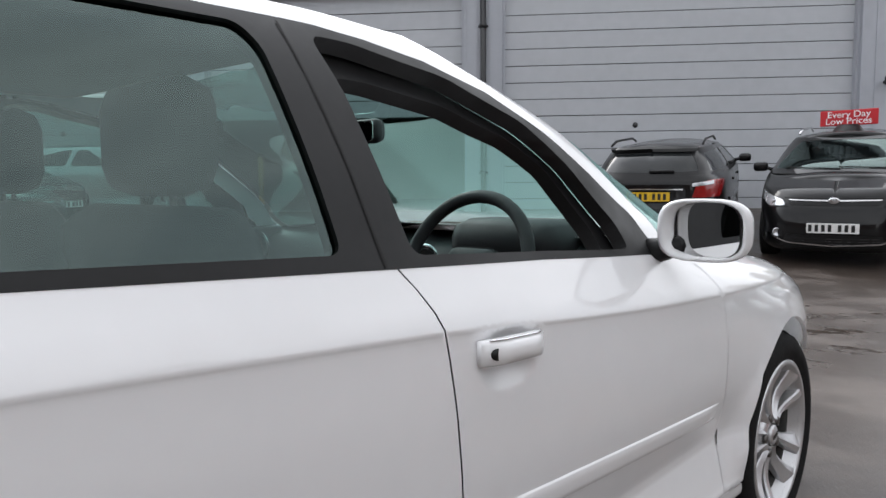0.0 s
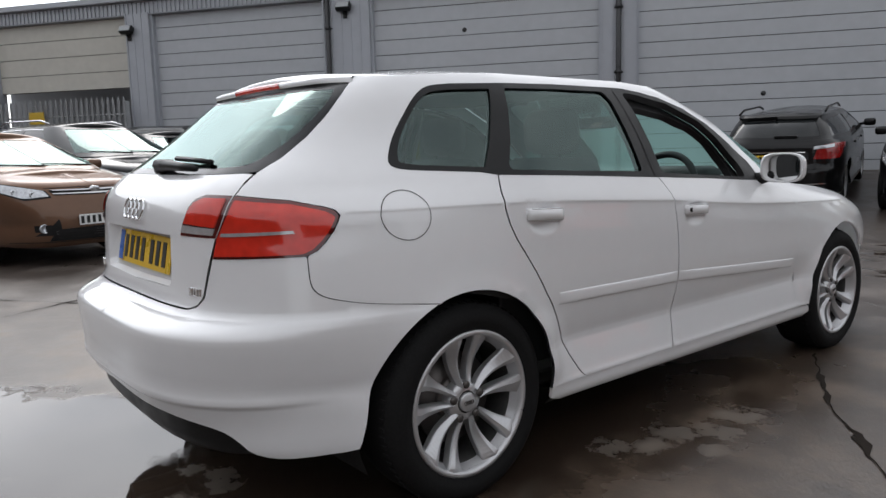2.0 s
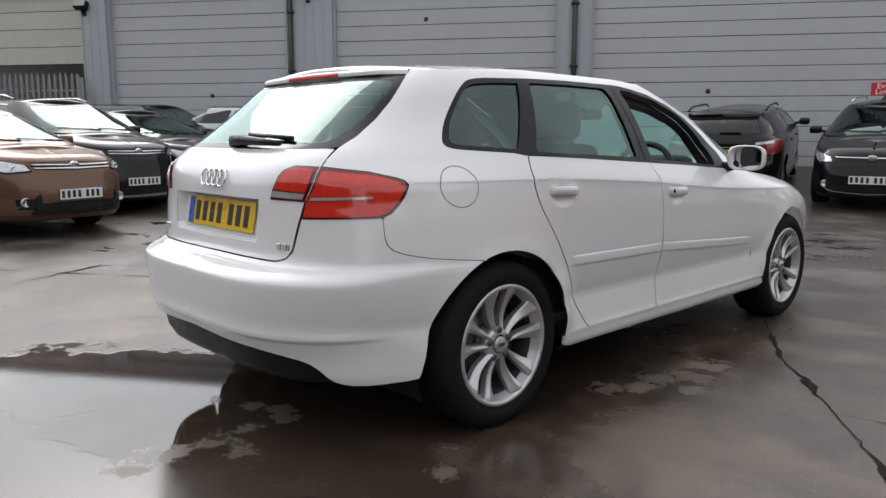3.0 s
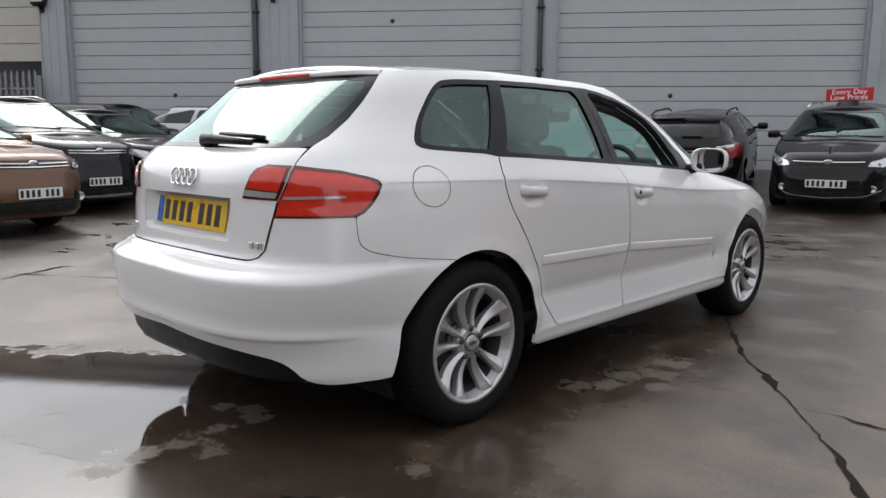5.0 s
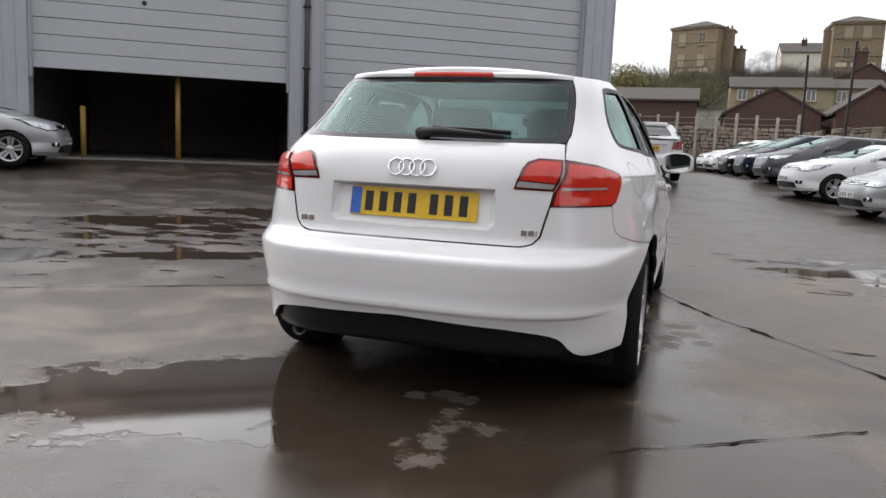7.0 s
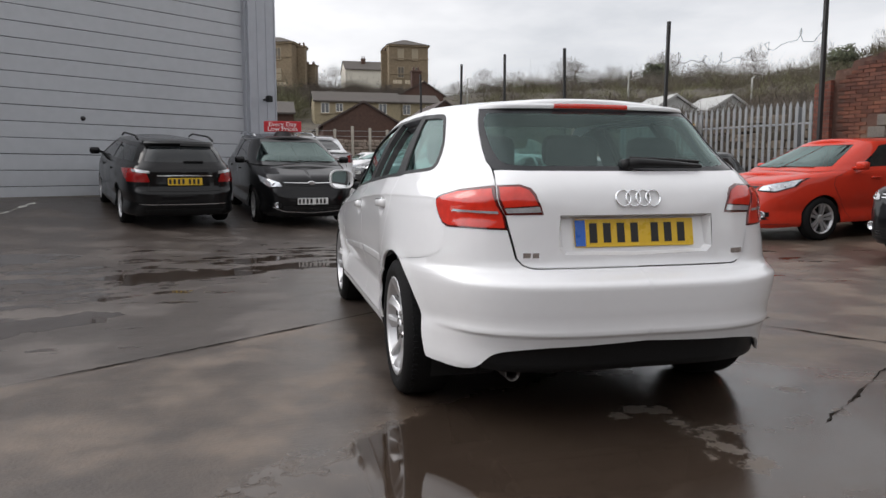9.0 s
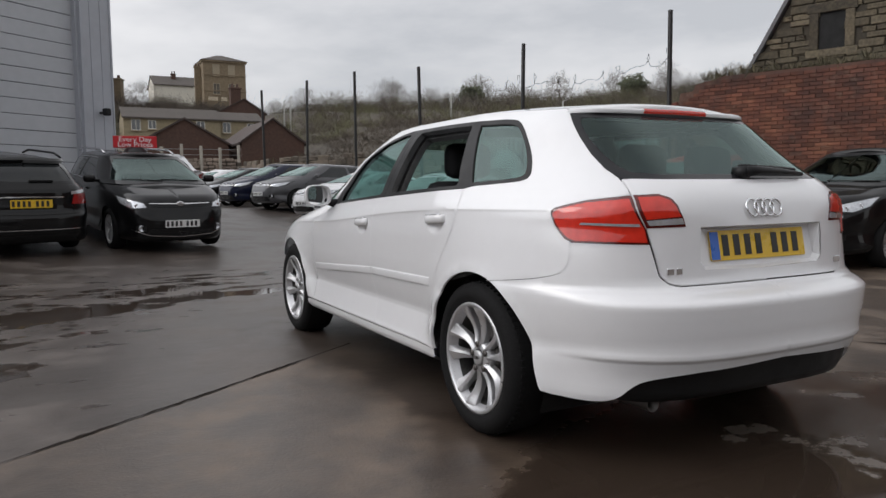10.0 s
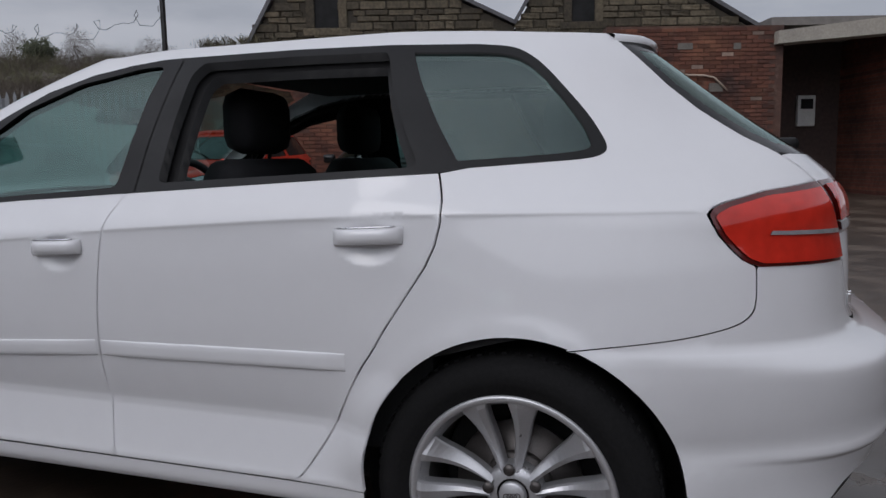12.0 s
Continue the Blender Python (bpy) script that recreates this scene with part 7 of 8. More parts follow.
    if bright_line:
        for sd in (1, -1):
            for g, lo_, hi_ in ((side_glass[0], 0, 1), (side_glass[1], 0, 1)):
                (ya, za), (yb, zb) = g[lo_], g[hi_]
                panel("window_trim", sk, F([(ya - 0.03, za - 0.016), (yb + 0.03, zb - 0.016), (yb + 0.03, zb - 0.006), (ya - 0.03, za - 0.006)]), SHINE, car, "bright strip under the side window", side=sd, out=0.005, step=0.15, edge=0.004)
                (ya, za), (yb, zb) = g[3], g[2]
                panel("window_trim", sk, F([(ya - 0.02, za + 0.006), (yb + 0.02, zb + 0.006), (yb + 0.02, zb + 0.016), (ya - 0.02, za + 0.016)]), SHINE, car, "bright strip over the side window", side=sd, out=0.005, step=0.15, edge=0.004)
    plate_bars(car, 0.52, 0.111, PLATE_W, False, pose(0, yF + 0.012, 0.475, 0, 0, 180))
    panel("rear_lower_trim", sk, [rp(0.55, 0.24), (SR, 0.24), (SR, 0.34), rp(0.58, 0.33)], BLACK_TRIM, car, both=True, out=0.004, step=0.1)
    if rear_plate:
        plate_bars(car, 0.52, 0.111, PLATE_Y, False, pose(0, sk.rear(belt - 0.23) - 0.014, belt - 0.23, -3))
        bm = bmesh.new()
        box(bm, (0.0, sk.rear(belt + 0.07) - 0.03, belt + 0.06), (0.30, sk.rear(belt + 0.07) + 0.0, belt + 0.09), 0.008)
        link("rear_wiper", bm, BLACK_TRIM, car)
        panel("tailgate_strip", sk, [rp(0.40, belt - 0.150), (SR, belt - 0.145), (SR, belt - 0.130), rp(0.40, belt - 0.135)], SHINE, car, "thin bright strip over the number plate", both=True, out=0.014, step=0.08, edge=0.006)
        panel("tailgate_gap", sk, [rp(0.60, belt - 0.372), (SR, belt - 0.380), (SR, belt - 0.372), rp(0.60, belt - 0.364)], DARK, car, both=True, out=0.002, step=0.08, edge=0)
        panel("bumper_strip", sk, [rp(0.66, 0.405), (SR, 0.400), (SR, 0.412), rp(0.66, 0.417)], SHINE, car, "thin bright edge on the bumper", both=True, out=0.003, step=0.08, edge=0.004)
        panel("roof_spoiler", sk, [rp(0.50, top - 0.045), (SR, top - 0.035), (SR, top - 0.005), rp(0.50, top - 0.012)], paint, car, both=True, out=0.06, step=0.08, edge=0.05)
        for sd in (1, -1):
            panel("tailgate_gap", sk, [rp(0.535, belt - 0.37), rp(0.525, belt - 0.37), rp(0.505, belt - 0.25), rp(0.515, belt - 0.25)], DARK, car, side=sd, out=0.002, step=0.08, edge=0)
    for sd in (1, -1):
        bm = bmesh.new()
        box(bm, (sd * 0.86 * kx, cowl - 0.62, belt + 0.00), (sd * 1.03 * kx, cowl - 0.50, belt + 0.12), 0.035)
        tube(bm, [(sd * 0.78 * kx, cowl - 0.54, belt + 0.02), (sd * 0.90 * kx, cowl - 0.56, belt + 0.05)], 0.025, 6)
        link("door_mirror", bm, paint, car, smooth=True)
        if rails:
            bm = bmesh.new()
            x0 = sk.at(0.6, top)[0] - 0.03
            pts = [(sd * (x0 - 0.02), yr_, top + 0.045 + (0.055 if 0 < i < 6 else 0.0)) for i, yr_ in enumerate(np.linspace(sk.rear(top) + 0.25, roof_f - 0.25, 7))]
            tube(bm, pts, 0.016, 8)
            link("roof_rail", bm, BLACK_TRIM if not chrome else SHINE, car, "roof rail", smooth=True)
        y0_, y1_ = mid - 0.2, mid + 0.85
        for yh in (y0_, y1_):
            bm = bmesh.new()
            xh = sk.at(sk.s_of(yh, belt - 0.12) if yh > sk.y1 else yh, belt - 0.12)[0]
            box(bm, (sd * (xh - 0.01), yh - 0.09, belt - 0.135), (sd * (xh + 0.03), yh + 0.09, belt - 0.105), 0.01)
            link("door_handle", bm, paint, car, smooth=True)
        for yg in (mid + 0.0, fb + 0.15, max(y_b, 0.0) + 0.12):
            panel("door_gap", sk, F([(yg, 0.30), (yg + 0.006, 0.30), (yg + 0.006, belt), (yg, belt)]), DARK, car, side=sd, out=0.0015, step=0.12, edge=0)
    bm = bmesh.new()
    box(bm, (-0.62 * kx, 0.3, 0.3), (0.62 * kx, wb - 0.2, belt - 0.08), 0.05)
    for x in (-0.36, 0.36):
        for yy in (0.85, -0.05):
            if yy > 0 or style != "saloon":
                box(bm, (x - 0.22, yy, 0.5), (x + 0.22, yy + 0.14, belt + 0.10), 0.05)
                box(bm, (x - 0.12, yy - 0.02, belt + 0.12), (x + 0.12, yy + 0.08, belt + 0.26), 0.04)
    link("cabin", bm, CABIN, car, "dark seats and dashboard")
    return car


GLASS_CAR = glass("windscreen_glass", (0.16, 0.20, 0.20), 1.75)


def paint(name, color, rough=0.28, metal=0.0):
    return mat(name, color, rough + 0.1, metal=metal, coat=0.6, spec=0.06, var=0.06, scale=1.5, rough_var=0.05)


P_BROWN, P_BLACK, P_SILVER = paint("brown_metallic", (0.145, 0.080, 0.050), 0.3, 0.5), paint("black_paint", (0.005, 0.005, 0.0055), 0.22), paint("silver_metallic", (0.42, 0.43, 0.44), 0.3, 0.6)
P_WHITE, P_NAVY, P_RED, P_GREY = paint("parked_white", (0.72, 0.72, 0.73)), paint("navy_paint", (0.008, 0.011, 0.03), 0.22), paint("orange_red_paint", (0.50, 0.036, 0.018), 0.25), paint("grey_metallic", (0.10, 0.10, 0.105), 0.3, 0.5)


def stand(x, y, yaw, off=0.0):
    """A pose on the ground for a car whose rear axle's middle is at x, y."""
    fx, fy = -math.sin(radians(yaw)), math.cos(radians(yaw))
    za, zb = rise(x, y), rise(x + 2.6 * fx, y + 2.6 * fy)
    return Matrix.Translation((x, y, za)) @ pose(0, 0, 0, 0, 0, yaw) @ pose(0, 0, 0, math.degrees(math.atan2(zb - za, 2.6)))


def by_plate(px, py, yaw, reach):
    return stand(px + math.sin(radians(yaw)) * reach, py - math.cos(radians(yaw)) * reach, yaw)


def row_pose(px, py, yaw, wb=2.65, scale=1.0, half=0.76):
    """A pose from where the front left tyre stands."""
    f = Vector((-math.sin(radians(yaw)), math.cos(radians(yaw))))
    left = Vector((-f.y, f.x))
    o = Vector((px, py)) - left * half * scale - f * wb * scale
    return stand(o.x, o.y, yaw)


# beside the units
parked_car("brown metallic hatchback with dusty wheels", P_BROWN, by_plate(-6.04, 0.69, -71, 3.56), "hatch", 4.36, 1.82, 1.48, 2.58, 0.97, hood=0.82, belt=1.0, side_intakes=True)
parked_car("black tall crossover with roof rails beside the brown hatchback", P_BLACK, by_plate(-8.0, 2.15, -75, 3.62), "estate", 4.52, 1.84, 1.66, 2.69, 0.93, rad=0.345, hood=0.93, belt=1.14, rails=True, skid=True, bright_line=True)
parked_car("black saloon with a broad chrome grille", P_BLACK, by_plate(-8.6, 3.7, -75, 3.70), "saloon", 4.83, 1.85, 1.46, 2.74, 0.96, rad=0.33, hood=0.80, belt=1.0, bars=4, grille_h=0.13, bright_line=True)
parked_car("black estate parked deep in the row", P_BLACK, by_plate(-11.2, 5.2, -72, 3.6), "estate", 4.7, 1.8, 1.47, 2.68, 0.92, hood=0.78, belt=0.98)
parked_car("silver two-door coupe with a black roof parked along the closed doors", P_SILVER, stand(-10.74 - 0.812 * 2.65, 7.05 - 0.583 * 2.65, -54.3), "saloon", 4.45, 1.73, 1.40, 2.65, 0.80, rad=0.31, hood=0.76, belt=0.95, roof=BLACK_GLASS)
parked_car("black estate car with lowered wiper seen from behind", P_BLACK, stand(-2.92, 9.70, 17), "estate", 4.52, 1.817, 1.40, 2.76, 0.77, rad=0.325, hood=0.78, belt=0.99, rails=True, chrome=False, rear_plate=True)
parked_car("black estate car with chrome wing grille under a red sign", P_BLACK, stand(-1.27, 12.75, 190), "estate", 4.70, 1.814, 1.51, 2.685, 0.93, rad=0.33, hood=0.80, belt=1.02, rails=True, bars=1, smile=True, bright_line=True)
parked_car("white saloon with slim tail lamps seen from behind", P_WHITE, stand(-0.15, 15.6, 8), "saloon", 4.96, 1.88, 1.46, 2.91, 0.9, rad=0.34, hood=0.80, belt=1.02, rear_plate=True)
# the row before the fence
for lab, pt, x, y, st, L_, H_, hd in (
    ("white four-door coupe with large wheels in the fence row", P_WHITE, 3.96, 14.5, "saloon", 4.80, 1.42, 0.78),
    ("grey hatchback with a wide grille in the fence row", P_GREY, 3.60, 17.35, "hatch", 4.5, 1.48, 0.78),
    ("navy blue hatchback with bright headlamps in the fence row", P_NAVY, 3.26, 20.2, "hatch", 4.36, 1.48, 0.78),
    ("black five-door hatchback in the fence row", P_BLACK, 2.90, 23.05, "hatch", 4.2, 1.43, 0.74),
    ("white hatchback at the far end of the row", P_WHITE, 2.5, 25.9, "hatch", 4.2, 1.45, 0.76),
    ("white small hatchback at the row's far end", P_WHITE, 2.2, 28.7, "hatch", 4.0, 1.45, 0.76),
    ("silver hatchback beside the white coupe", P_SILVER, 4.75, 11.6, "hatch", 4.25, 1.46, 0.76),
    ("black small hatchback with a mesh grille", P_BLACK, 5.5, 8.7, "hatch", 3.97, 1.46, 0.76),
):
    parked_car(lab, pt, row_pose(x, y, 106, 2.6, 0.93), st, L_, 1.80, H_, 2.6, 0.86, hood=hd, belt=0.98, scale=0.93)
parked_car("orange-red hatchback with silver wheels by the brick wall", P_RED, row_pose(6.4, 5.75, 96), "hatch", 4.36, 1.82, 1.50, 2.58, 0.97, hood=0.84, belt=1.01, chrome=False, side_intakes=True)
parked_car("black small hatchback beside the orange-red one", P_BLACK, by_plate(5.5, 3.28, 98, 3.42), "hatch", 4.03, 1.69, 1.49, 2.51, 0.88, rad=0.30, hood=0.80, belt=0.99)
# ---- beyond the yard ----
def bank(x, y):
    """The height of the land behind the yard."""
    d, az = math.hypot(x, y), math.degrees(math.atan2(x, y))
    u = min(max((az - 11) / 14, 0), 1)
    u = u * u * (3 - 2 * u)
    left = np.interp(d, [34, 38, 50, 66, 80, 106, 116, 140, 165, 200, 400], [-0.3, 1.2, 2.2, 3.8, 6.4, 12.2, 13.0, 13.6, 13.8, 9, -5])
    right = np.interp(d, [17, 22, 40, 60, 85, 115, 140, 165, 200, 400], [-0.3, 1.6, 4.2, 6.4, 9.0, 13.0, 16.0, 17.0, 12, -5])
    bumps = 0.35 * math.sin(x * 0.31 + 1) * math.cos(y * 0.27) + 0.5 * math.sin(x * 0.11) * math.sin(y * 0.09 + 2)
    v = min(max((az - 20) / 30, 0), 1)
    z = left * (1 - u) + right * u + 1.4 * v * min(max((d - 70) / 70, 0), 1)
    return z + bumps * min(max((d - 30) / 30, 0), 1)


SCRUB = mat("scrub_bank", (0.070, 0.058, 0.042), 0.95, var=0.6, scale=0.16, bump=0.8, bump_scale=1.2)
TWIG = mat("bare_twigs", (0.085, 0.069, 0.054), 0.9, var=0.3, scale=0.3, island=0.5)
BUSH = mat("olive_scrub", (0.118, 0.112, 0.060), 0.9, var=0.4, scale=0.2, island=0.55)
LEAF = mat("spring_leaf", (0.165, 0.150, 0.050), 0.8, var=0.3, scale=0.4, island=0.5)
BARK = mat("dark_bark", (0.05, 0.042, 0.035), 0.9, var=0.3, scale=3, bump=0.4, bump_scale=20)
OLD_STONE = mat("sooty_sandstone", (0.215, 0.165, 0.108), 0.9, var=0.3, scale=0.35, bump=0.3, bump_scale=3)
CREAM = mat("cream_render", (0.27, 0.225, 0.145), 0.85, var=0.2, scale=0.4)
RED_BRICK = mat("far_red_brick", (0.080, 0.045, 0.034), 0.9, var=0.3, scale=0.6, bump=0.3, bump_scale=4)
FAR_SLATE = mat("far_grey_slate", (0.085, 0.074, 0.066), 0.95, var=0.25, scale=0.5)
FAR_WHITE = mat("far_white_render", (0.60, 0.57, 0.49), 0.8, var=0.08, scale=0.3)
SHED_ROOF = mat("pale_shed_roof", (0.36, 0.36, 0.35), 0.7, var=0.2, scale=1)
FAR_PANE = mat("far_window_pane", (0.03, 0.035, 0.04), 0.12, coat=1.0, var=0.3)
DIM_PANE = mat("dim_old_pane", (0.10, 0.085, 0.065), 0.5, var=0.4, scale=1.0)
PANE_PALE = mat("boarded_window", (0.33, 0.28, 0.20), 0.8, var=0.2, scale=1.0)
FRAME_W = mat("white_window_frame", (0.62, 0.60, 0.55), 0.6, var=0.1)
rows = []
for d in (16, 18, 20, 22, 26, 30, 34, 36, 38, 44, 50, 58, 66, 74, 82, 92, 102, 110, 118, 128, 140, 152, 165, 200, 400):
    row = []
    for i in range(73):
        a = -30 + i * 1.75
        k = min(max((a - 11) / 14, 0), 1)
        dd = d if d > 36 else max(d, 36 - 18 * k)
        x, y = dd * math.sin(radians(a)), dd * math.cos(radians(a))
        row.append((x, y, bank(x, y)))
    rows.append(row)
tagged(grid_sheet("hillside", rows, SCRUB), "scrubby brown hillside behind the yard", "hill", kind="structure")


PALE_TWIG = mat("pale_twigs", (0.150, 0.130, 0.112), 0.9, var=0.3, scale=0.3, island=0.4)


def scrub(name, label, count, material, size, blades, seed, az, dist, flat=0.6):
    """Leafless scrub: clumps of thin twigs that point every way out of each clump."""
    r = random.Random(seed)
    verts, faces = [], []
    for _ in range(count):
        a, d = radians(r.uniform(*az)), r.uniform(*dist)
        x, y = d * math.sin(a), d * math.cos(a)
        z, s = bank(x, y), size * r.uniform(0.5, 1.35)
        for _ in range(blades):
            e = Vector((r.gauss(0, 1), r.gauss(0, 1), abs(r.gauss(0, 1)) * flat + 0.15)).normalized()
            p = Vector((x, y, z)) + e * s * r.uniform(0.1, 0.65)
            q = p + (e + Vector((r.gauss(0, 0.5), r.gauss(0, 0.5), r.gauss(0.1, 0.4)))) * s * r.uniform(0.15, 0.45)
            w = Vector((r.gauss(0, 1), r.gauss(0, 1), r.gauss(0, 1))).normalized() * min(s * 0.013, 0.020)
            k = len(verts)
            verts += [tuple(p - w), tuple(p + w), tuple(q + w * 0.3), tuple(q - w * 0.3)]
            faces.append((k, k + 1, k + 2, k + 3))
    me = bpy.data.meshes.new(name)
    me.from_pydata(verts, [], faces)
    me.materials.append(material)
    return tagged(new(name, me), label, "plants", kind="stuff")


scrub("hill_scrub", "brown leafless scrub covering the hillside", 1700, TWIG, 1.0, 70, 11, (12, 72), (24, 80))
scrub("hill_bushes", "olive bushes on the hillside", 500, BUSH, 1.6, 110, 12, (14, 72), (60, 140), 0.9)
scrub("hilltop_thicket", "dark thicket along the hilltop", 700, TWIG, 2.6, 100, 13, (9, 76), (120, 165), 1.2)
scrub("hilltop_brush", "pale bare brush along the hilltop", 300, PALE_TWIG, 2.4, 80, 15, (9, 76), (118, 165), 1.3)
scrub("ridge_trees", "grey-brown bare trees massed along the ridge", 260, PALE_TWIG, 3.6, 240, 16, (16, 76), (126, 150), 1.1)
scrub("ridge_bushes", "olive bushes massed along the ridge", 170, BUSH, 3.0, 260, 17, (18, 76), (118, 146), 0.9)
scrub("slope_bushes", "dark bushes scattered over the slope", 120, TWIG, 2.6, 150, 18, (16, 74), (70, 120), 0.8)
scrub("valley_trees", "brown-green trees behind the far sheds", 120, BUSH, 2.8, 240, 19, (-10, 2), (80, 100), 1.0)
scrub("town_trees", "brown-grey trees massed behind the terrace", 200, TWIG, 2.2, 220, 23, (-1, 12), (92, 112), 1.0)
scrub("house_hedges", "brown hedges between the houses", 260, BUSH, 1.0, 46, 14, (-8, 16), (42, 125))


def tree(label, x, y, h, spread, seed, leaf=None, material=None, z=None, fine=1.0):
    """A tree: a tapered trunk that forks into limbs, and a crown of many twigs or leaves."""
    r = random.Random(seed)
    z = bank(x, y) - 0.2 if z is None else z
    ob = empty("tree", Matrix.Translation((x, y, z)))
    tagged(ob, label, "tree", "trees on the hill")
    bm = bmesh.new()
    tips = []

    def limb(p, d, length, rad, depth):
        q = p + d * length
        mid = (p + q) / 2 + Vector((r.gauss(0, 1), r.gauss(0, 1), r.gauss(0, 0.5))) * length * 0.06
        tube(bm, [p, mid, q], [rad, rad * 0.8, rad * 0.6], 5)
        if depth == 0:
            tips.append((q, d))
            return
        for _ in range(3 if depth > 1 else 4):
            e = (d + Vector((r.gauss(0, 1), r.gauss(0, 1), r.gauss(0.25, 0.5))) * 0.55 * spread).normalized()
            limb(q, e, length * r.uniform(0.5, 0.75), rad * 0.55, depth - 1)
        tips.append((q, d))

    limb(Vector((0, 0, 0)), Vector((r.gauss(0, 0.05), r.gauss(0, 0.05), 1)).normalized(), h * 0.26, h * 0.018, 3)
    link("trunk", bm, BARK, ob, "bare trunk and limbs")
    verts, faces = [], []
    for i in range(1500 if leaf is None else 2200):
        e = Vector((r.gauss(0, 1), r.gauss(0, 1), r.gauss(0, 1))).normalized()
        lump = 1 + 0.22 * math.sin(e.x * 5 + seed) * math.cos(e.y * 4 + seed * 2) + 0.12 * math.sin(e.z * 7 + seed)
        q = Vector((0, 0, h * 0.62)) + Vector((e.x * spread * 0.34, e.y * spread * 0.34, e.z * 0.36)) * h * lump * r.random() ** 0.45
        k = len(verts)
        if leaf is None:
            d = (e + Vector((0, 0, 0.7)) + Vector((r.gauss(0, 0.4), r.gauss(0, 0.4), r.gauss(0, 0.4)))).normalized()
            w = Vector((r.gauss(0, 1), r.gauss(0, 1), 0)).normalized() * h * 0.0018 * fine
            L = h * r.uniform(0.05, 0.13)
            verts += [q - w, q + w, q + d * L + w * 0.3, q + d * L - w * 0.3]
        else:
            u = Vector((r.gauss(0, 1), r.gauss(0, 1), r.gauss(0, 1))).normalized() * leaf
            v = u.orthogonal().normalized() * leaf * 0.7
            verts += [q - u, q + v, q + u, q - v]
        faces.append((k, k + 1, k + 2, k + 3))
    me = bpy.data.meshes.new("crown")
    me.from_pydata([tuple(v) for v in verts], [], faces)
    me.materials.append(material or PALE_TWIG)
    cr = new("crown", me)
    cr.parent = ob
    tagged(cr, "", kind="")
    return ob


tree("green spring tree beside the far shed", -6.0, 76.7, 4.6, 1.4, 21, leaf=0.11, material=LEAF, z=6.2)
for i, (x, y, h) in enumerate(((11.0, 128, 7.0), (36, 138, 6.5), (41, 136, 5.5), (47, 135, 7), (58, 130, 7), (64, 127, 6), (72, 122, 8.5), (77, 118, 6), (84, 112, 8), (92, 105, 7), (98, 98, 8), (106, 90, 7), (30, 100, 5), (42, 96, 6))):
    tree("bare leafless tree on the hilltop", x, y, h * 0.8, 1.15, 30 + i, fine=1.4)
    tree("low bare leafless tree on the hilltop", x + 2.6, y + 1.5 * (-1) ** i, h * (0.5 + 0.05 * (i % 4)), 1.5, 130 + i, fine=1.3)
    tree("low bare leafless tree on the hilltop", x - 2.2 - 0.4 * (i % 3), y - 1.0, h * (0.62 - 0.06 * (i % 3)), 1.4, 230 + i, fine=1.3)
tree("sparse bare shrub on the slope", 39, 92, 5.0, 1.3, 50)
tree("dark evergreen clump on the hilltop", 90, 98, 5, 1.6, 51, leaf=0.24, material=mat("dark_leaf", (0.075, 0.085, 0.048), 0.85, var=0.3, island=0.4))
tree("dark evergreen clump on the hilltop", 68, 118, 4.5, 1.7, 52, leaf=0.24, material=mat("dark_leaf", (0.075, 0.085, 0.048)))


def far_window(parent, m, w, h, pane=None, lights=2):
    """A small window: surround, frame, panes and sill."""
    win = empty("window", m)
    win.parent = parent
    bm = bmesh.new()
    for x0, x1, z0, z1 in ((-w / 2 - 0.07, -w / 2, -0.07, h + 0.07), (w / 2, w / 2 + 0.07, -0.07, h + 0.07), (-w / 2, w / 2, h, h + 0.07), (-w / 2, w / 2, -0.07, 0.0)):
        box(bm, (x0, -0.06, z0), (x1, 0.02, z1))
    for i in range(1, lights):
        x = -w / 2 + w * i / lights
        box(bm, (x - 0.035, -0.05, 0), (x + 0.035, 0.0, h))
    link("window_frame", bm, FRAME_W if pane is None else PANE_PALE, win)
    bm = bmesh.new()
    box(bm, (-w / 2, -0.03, 0), (w / 2, -0.015, h))
    link("pane", bm, pane or FAR_PANE, win)
    bm = bmesh.new()
    box(bm, (-w / 2 - 0.15, -0.14, -0.2), (w / 2 + 0.15, 0.0, -0.08), 0.02)
    link("sill", bm, OLD_STONE, win)


def chimney(parent, x, y, z0, z1, w, material):
    bm = bmesh.new()
    box(bm, (x - w, y - w * 0.7, z0), (x + w, y + w * 0.7, z1), 0.02)
    box(bm, (x - w * 1.15, y - w * 0.85, z1 - 0.22), (x + w * 1.15, y + w * 0.85, z1 - 0.05), 0.02)
    link("chimney", bm, material, parent, smooth=False)
    for d in (-0.5, 0.5):
        bm = bmesh.new()
        lathe(bm, [(z1, w * 0.26), (z1 + 0.45, w * 0.2), (z1 + 0.45, 0.0)], 10, "z")
        bmesh.ops.transform(bm, matrix=Matrix.Translation((x + w * d, y, 0)), verts=bm.verts)
        link("chimney_pot", bm, RED_BRICK, parent)


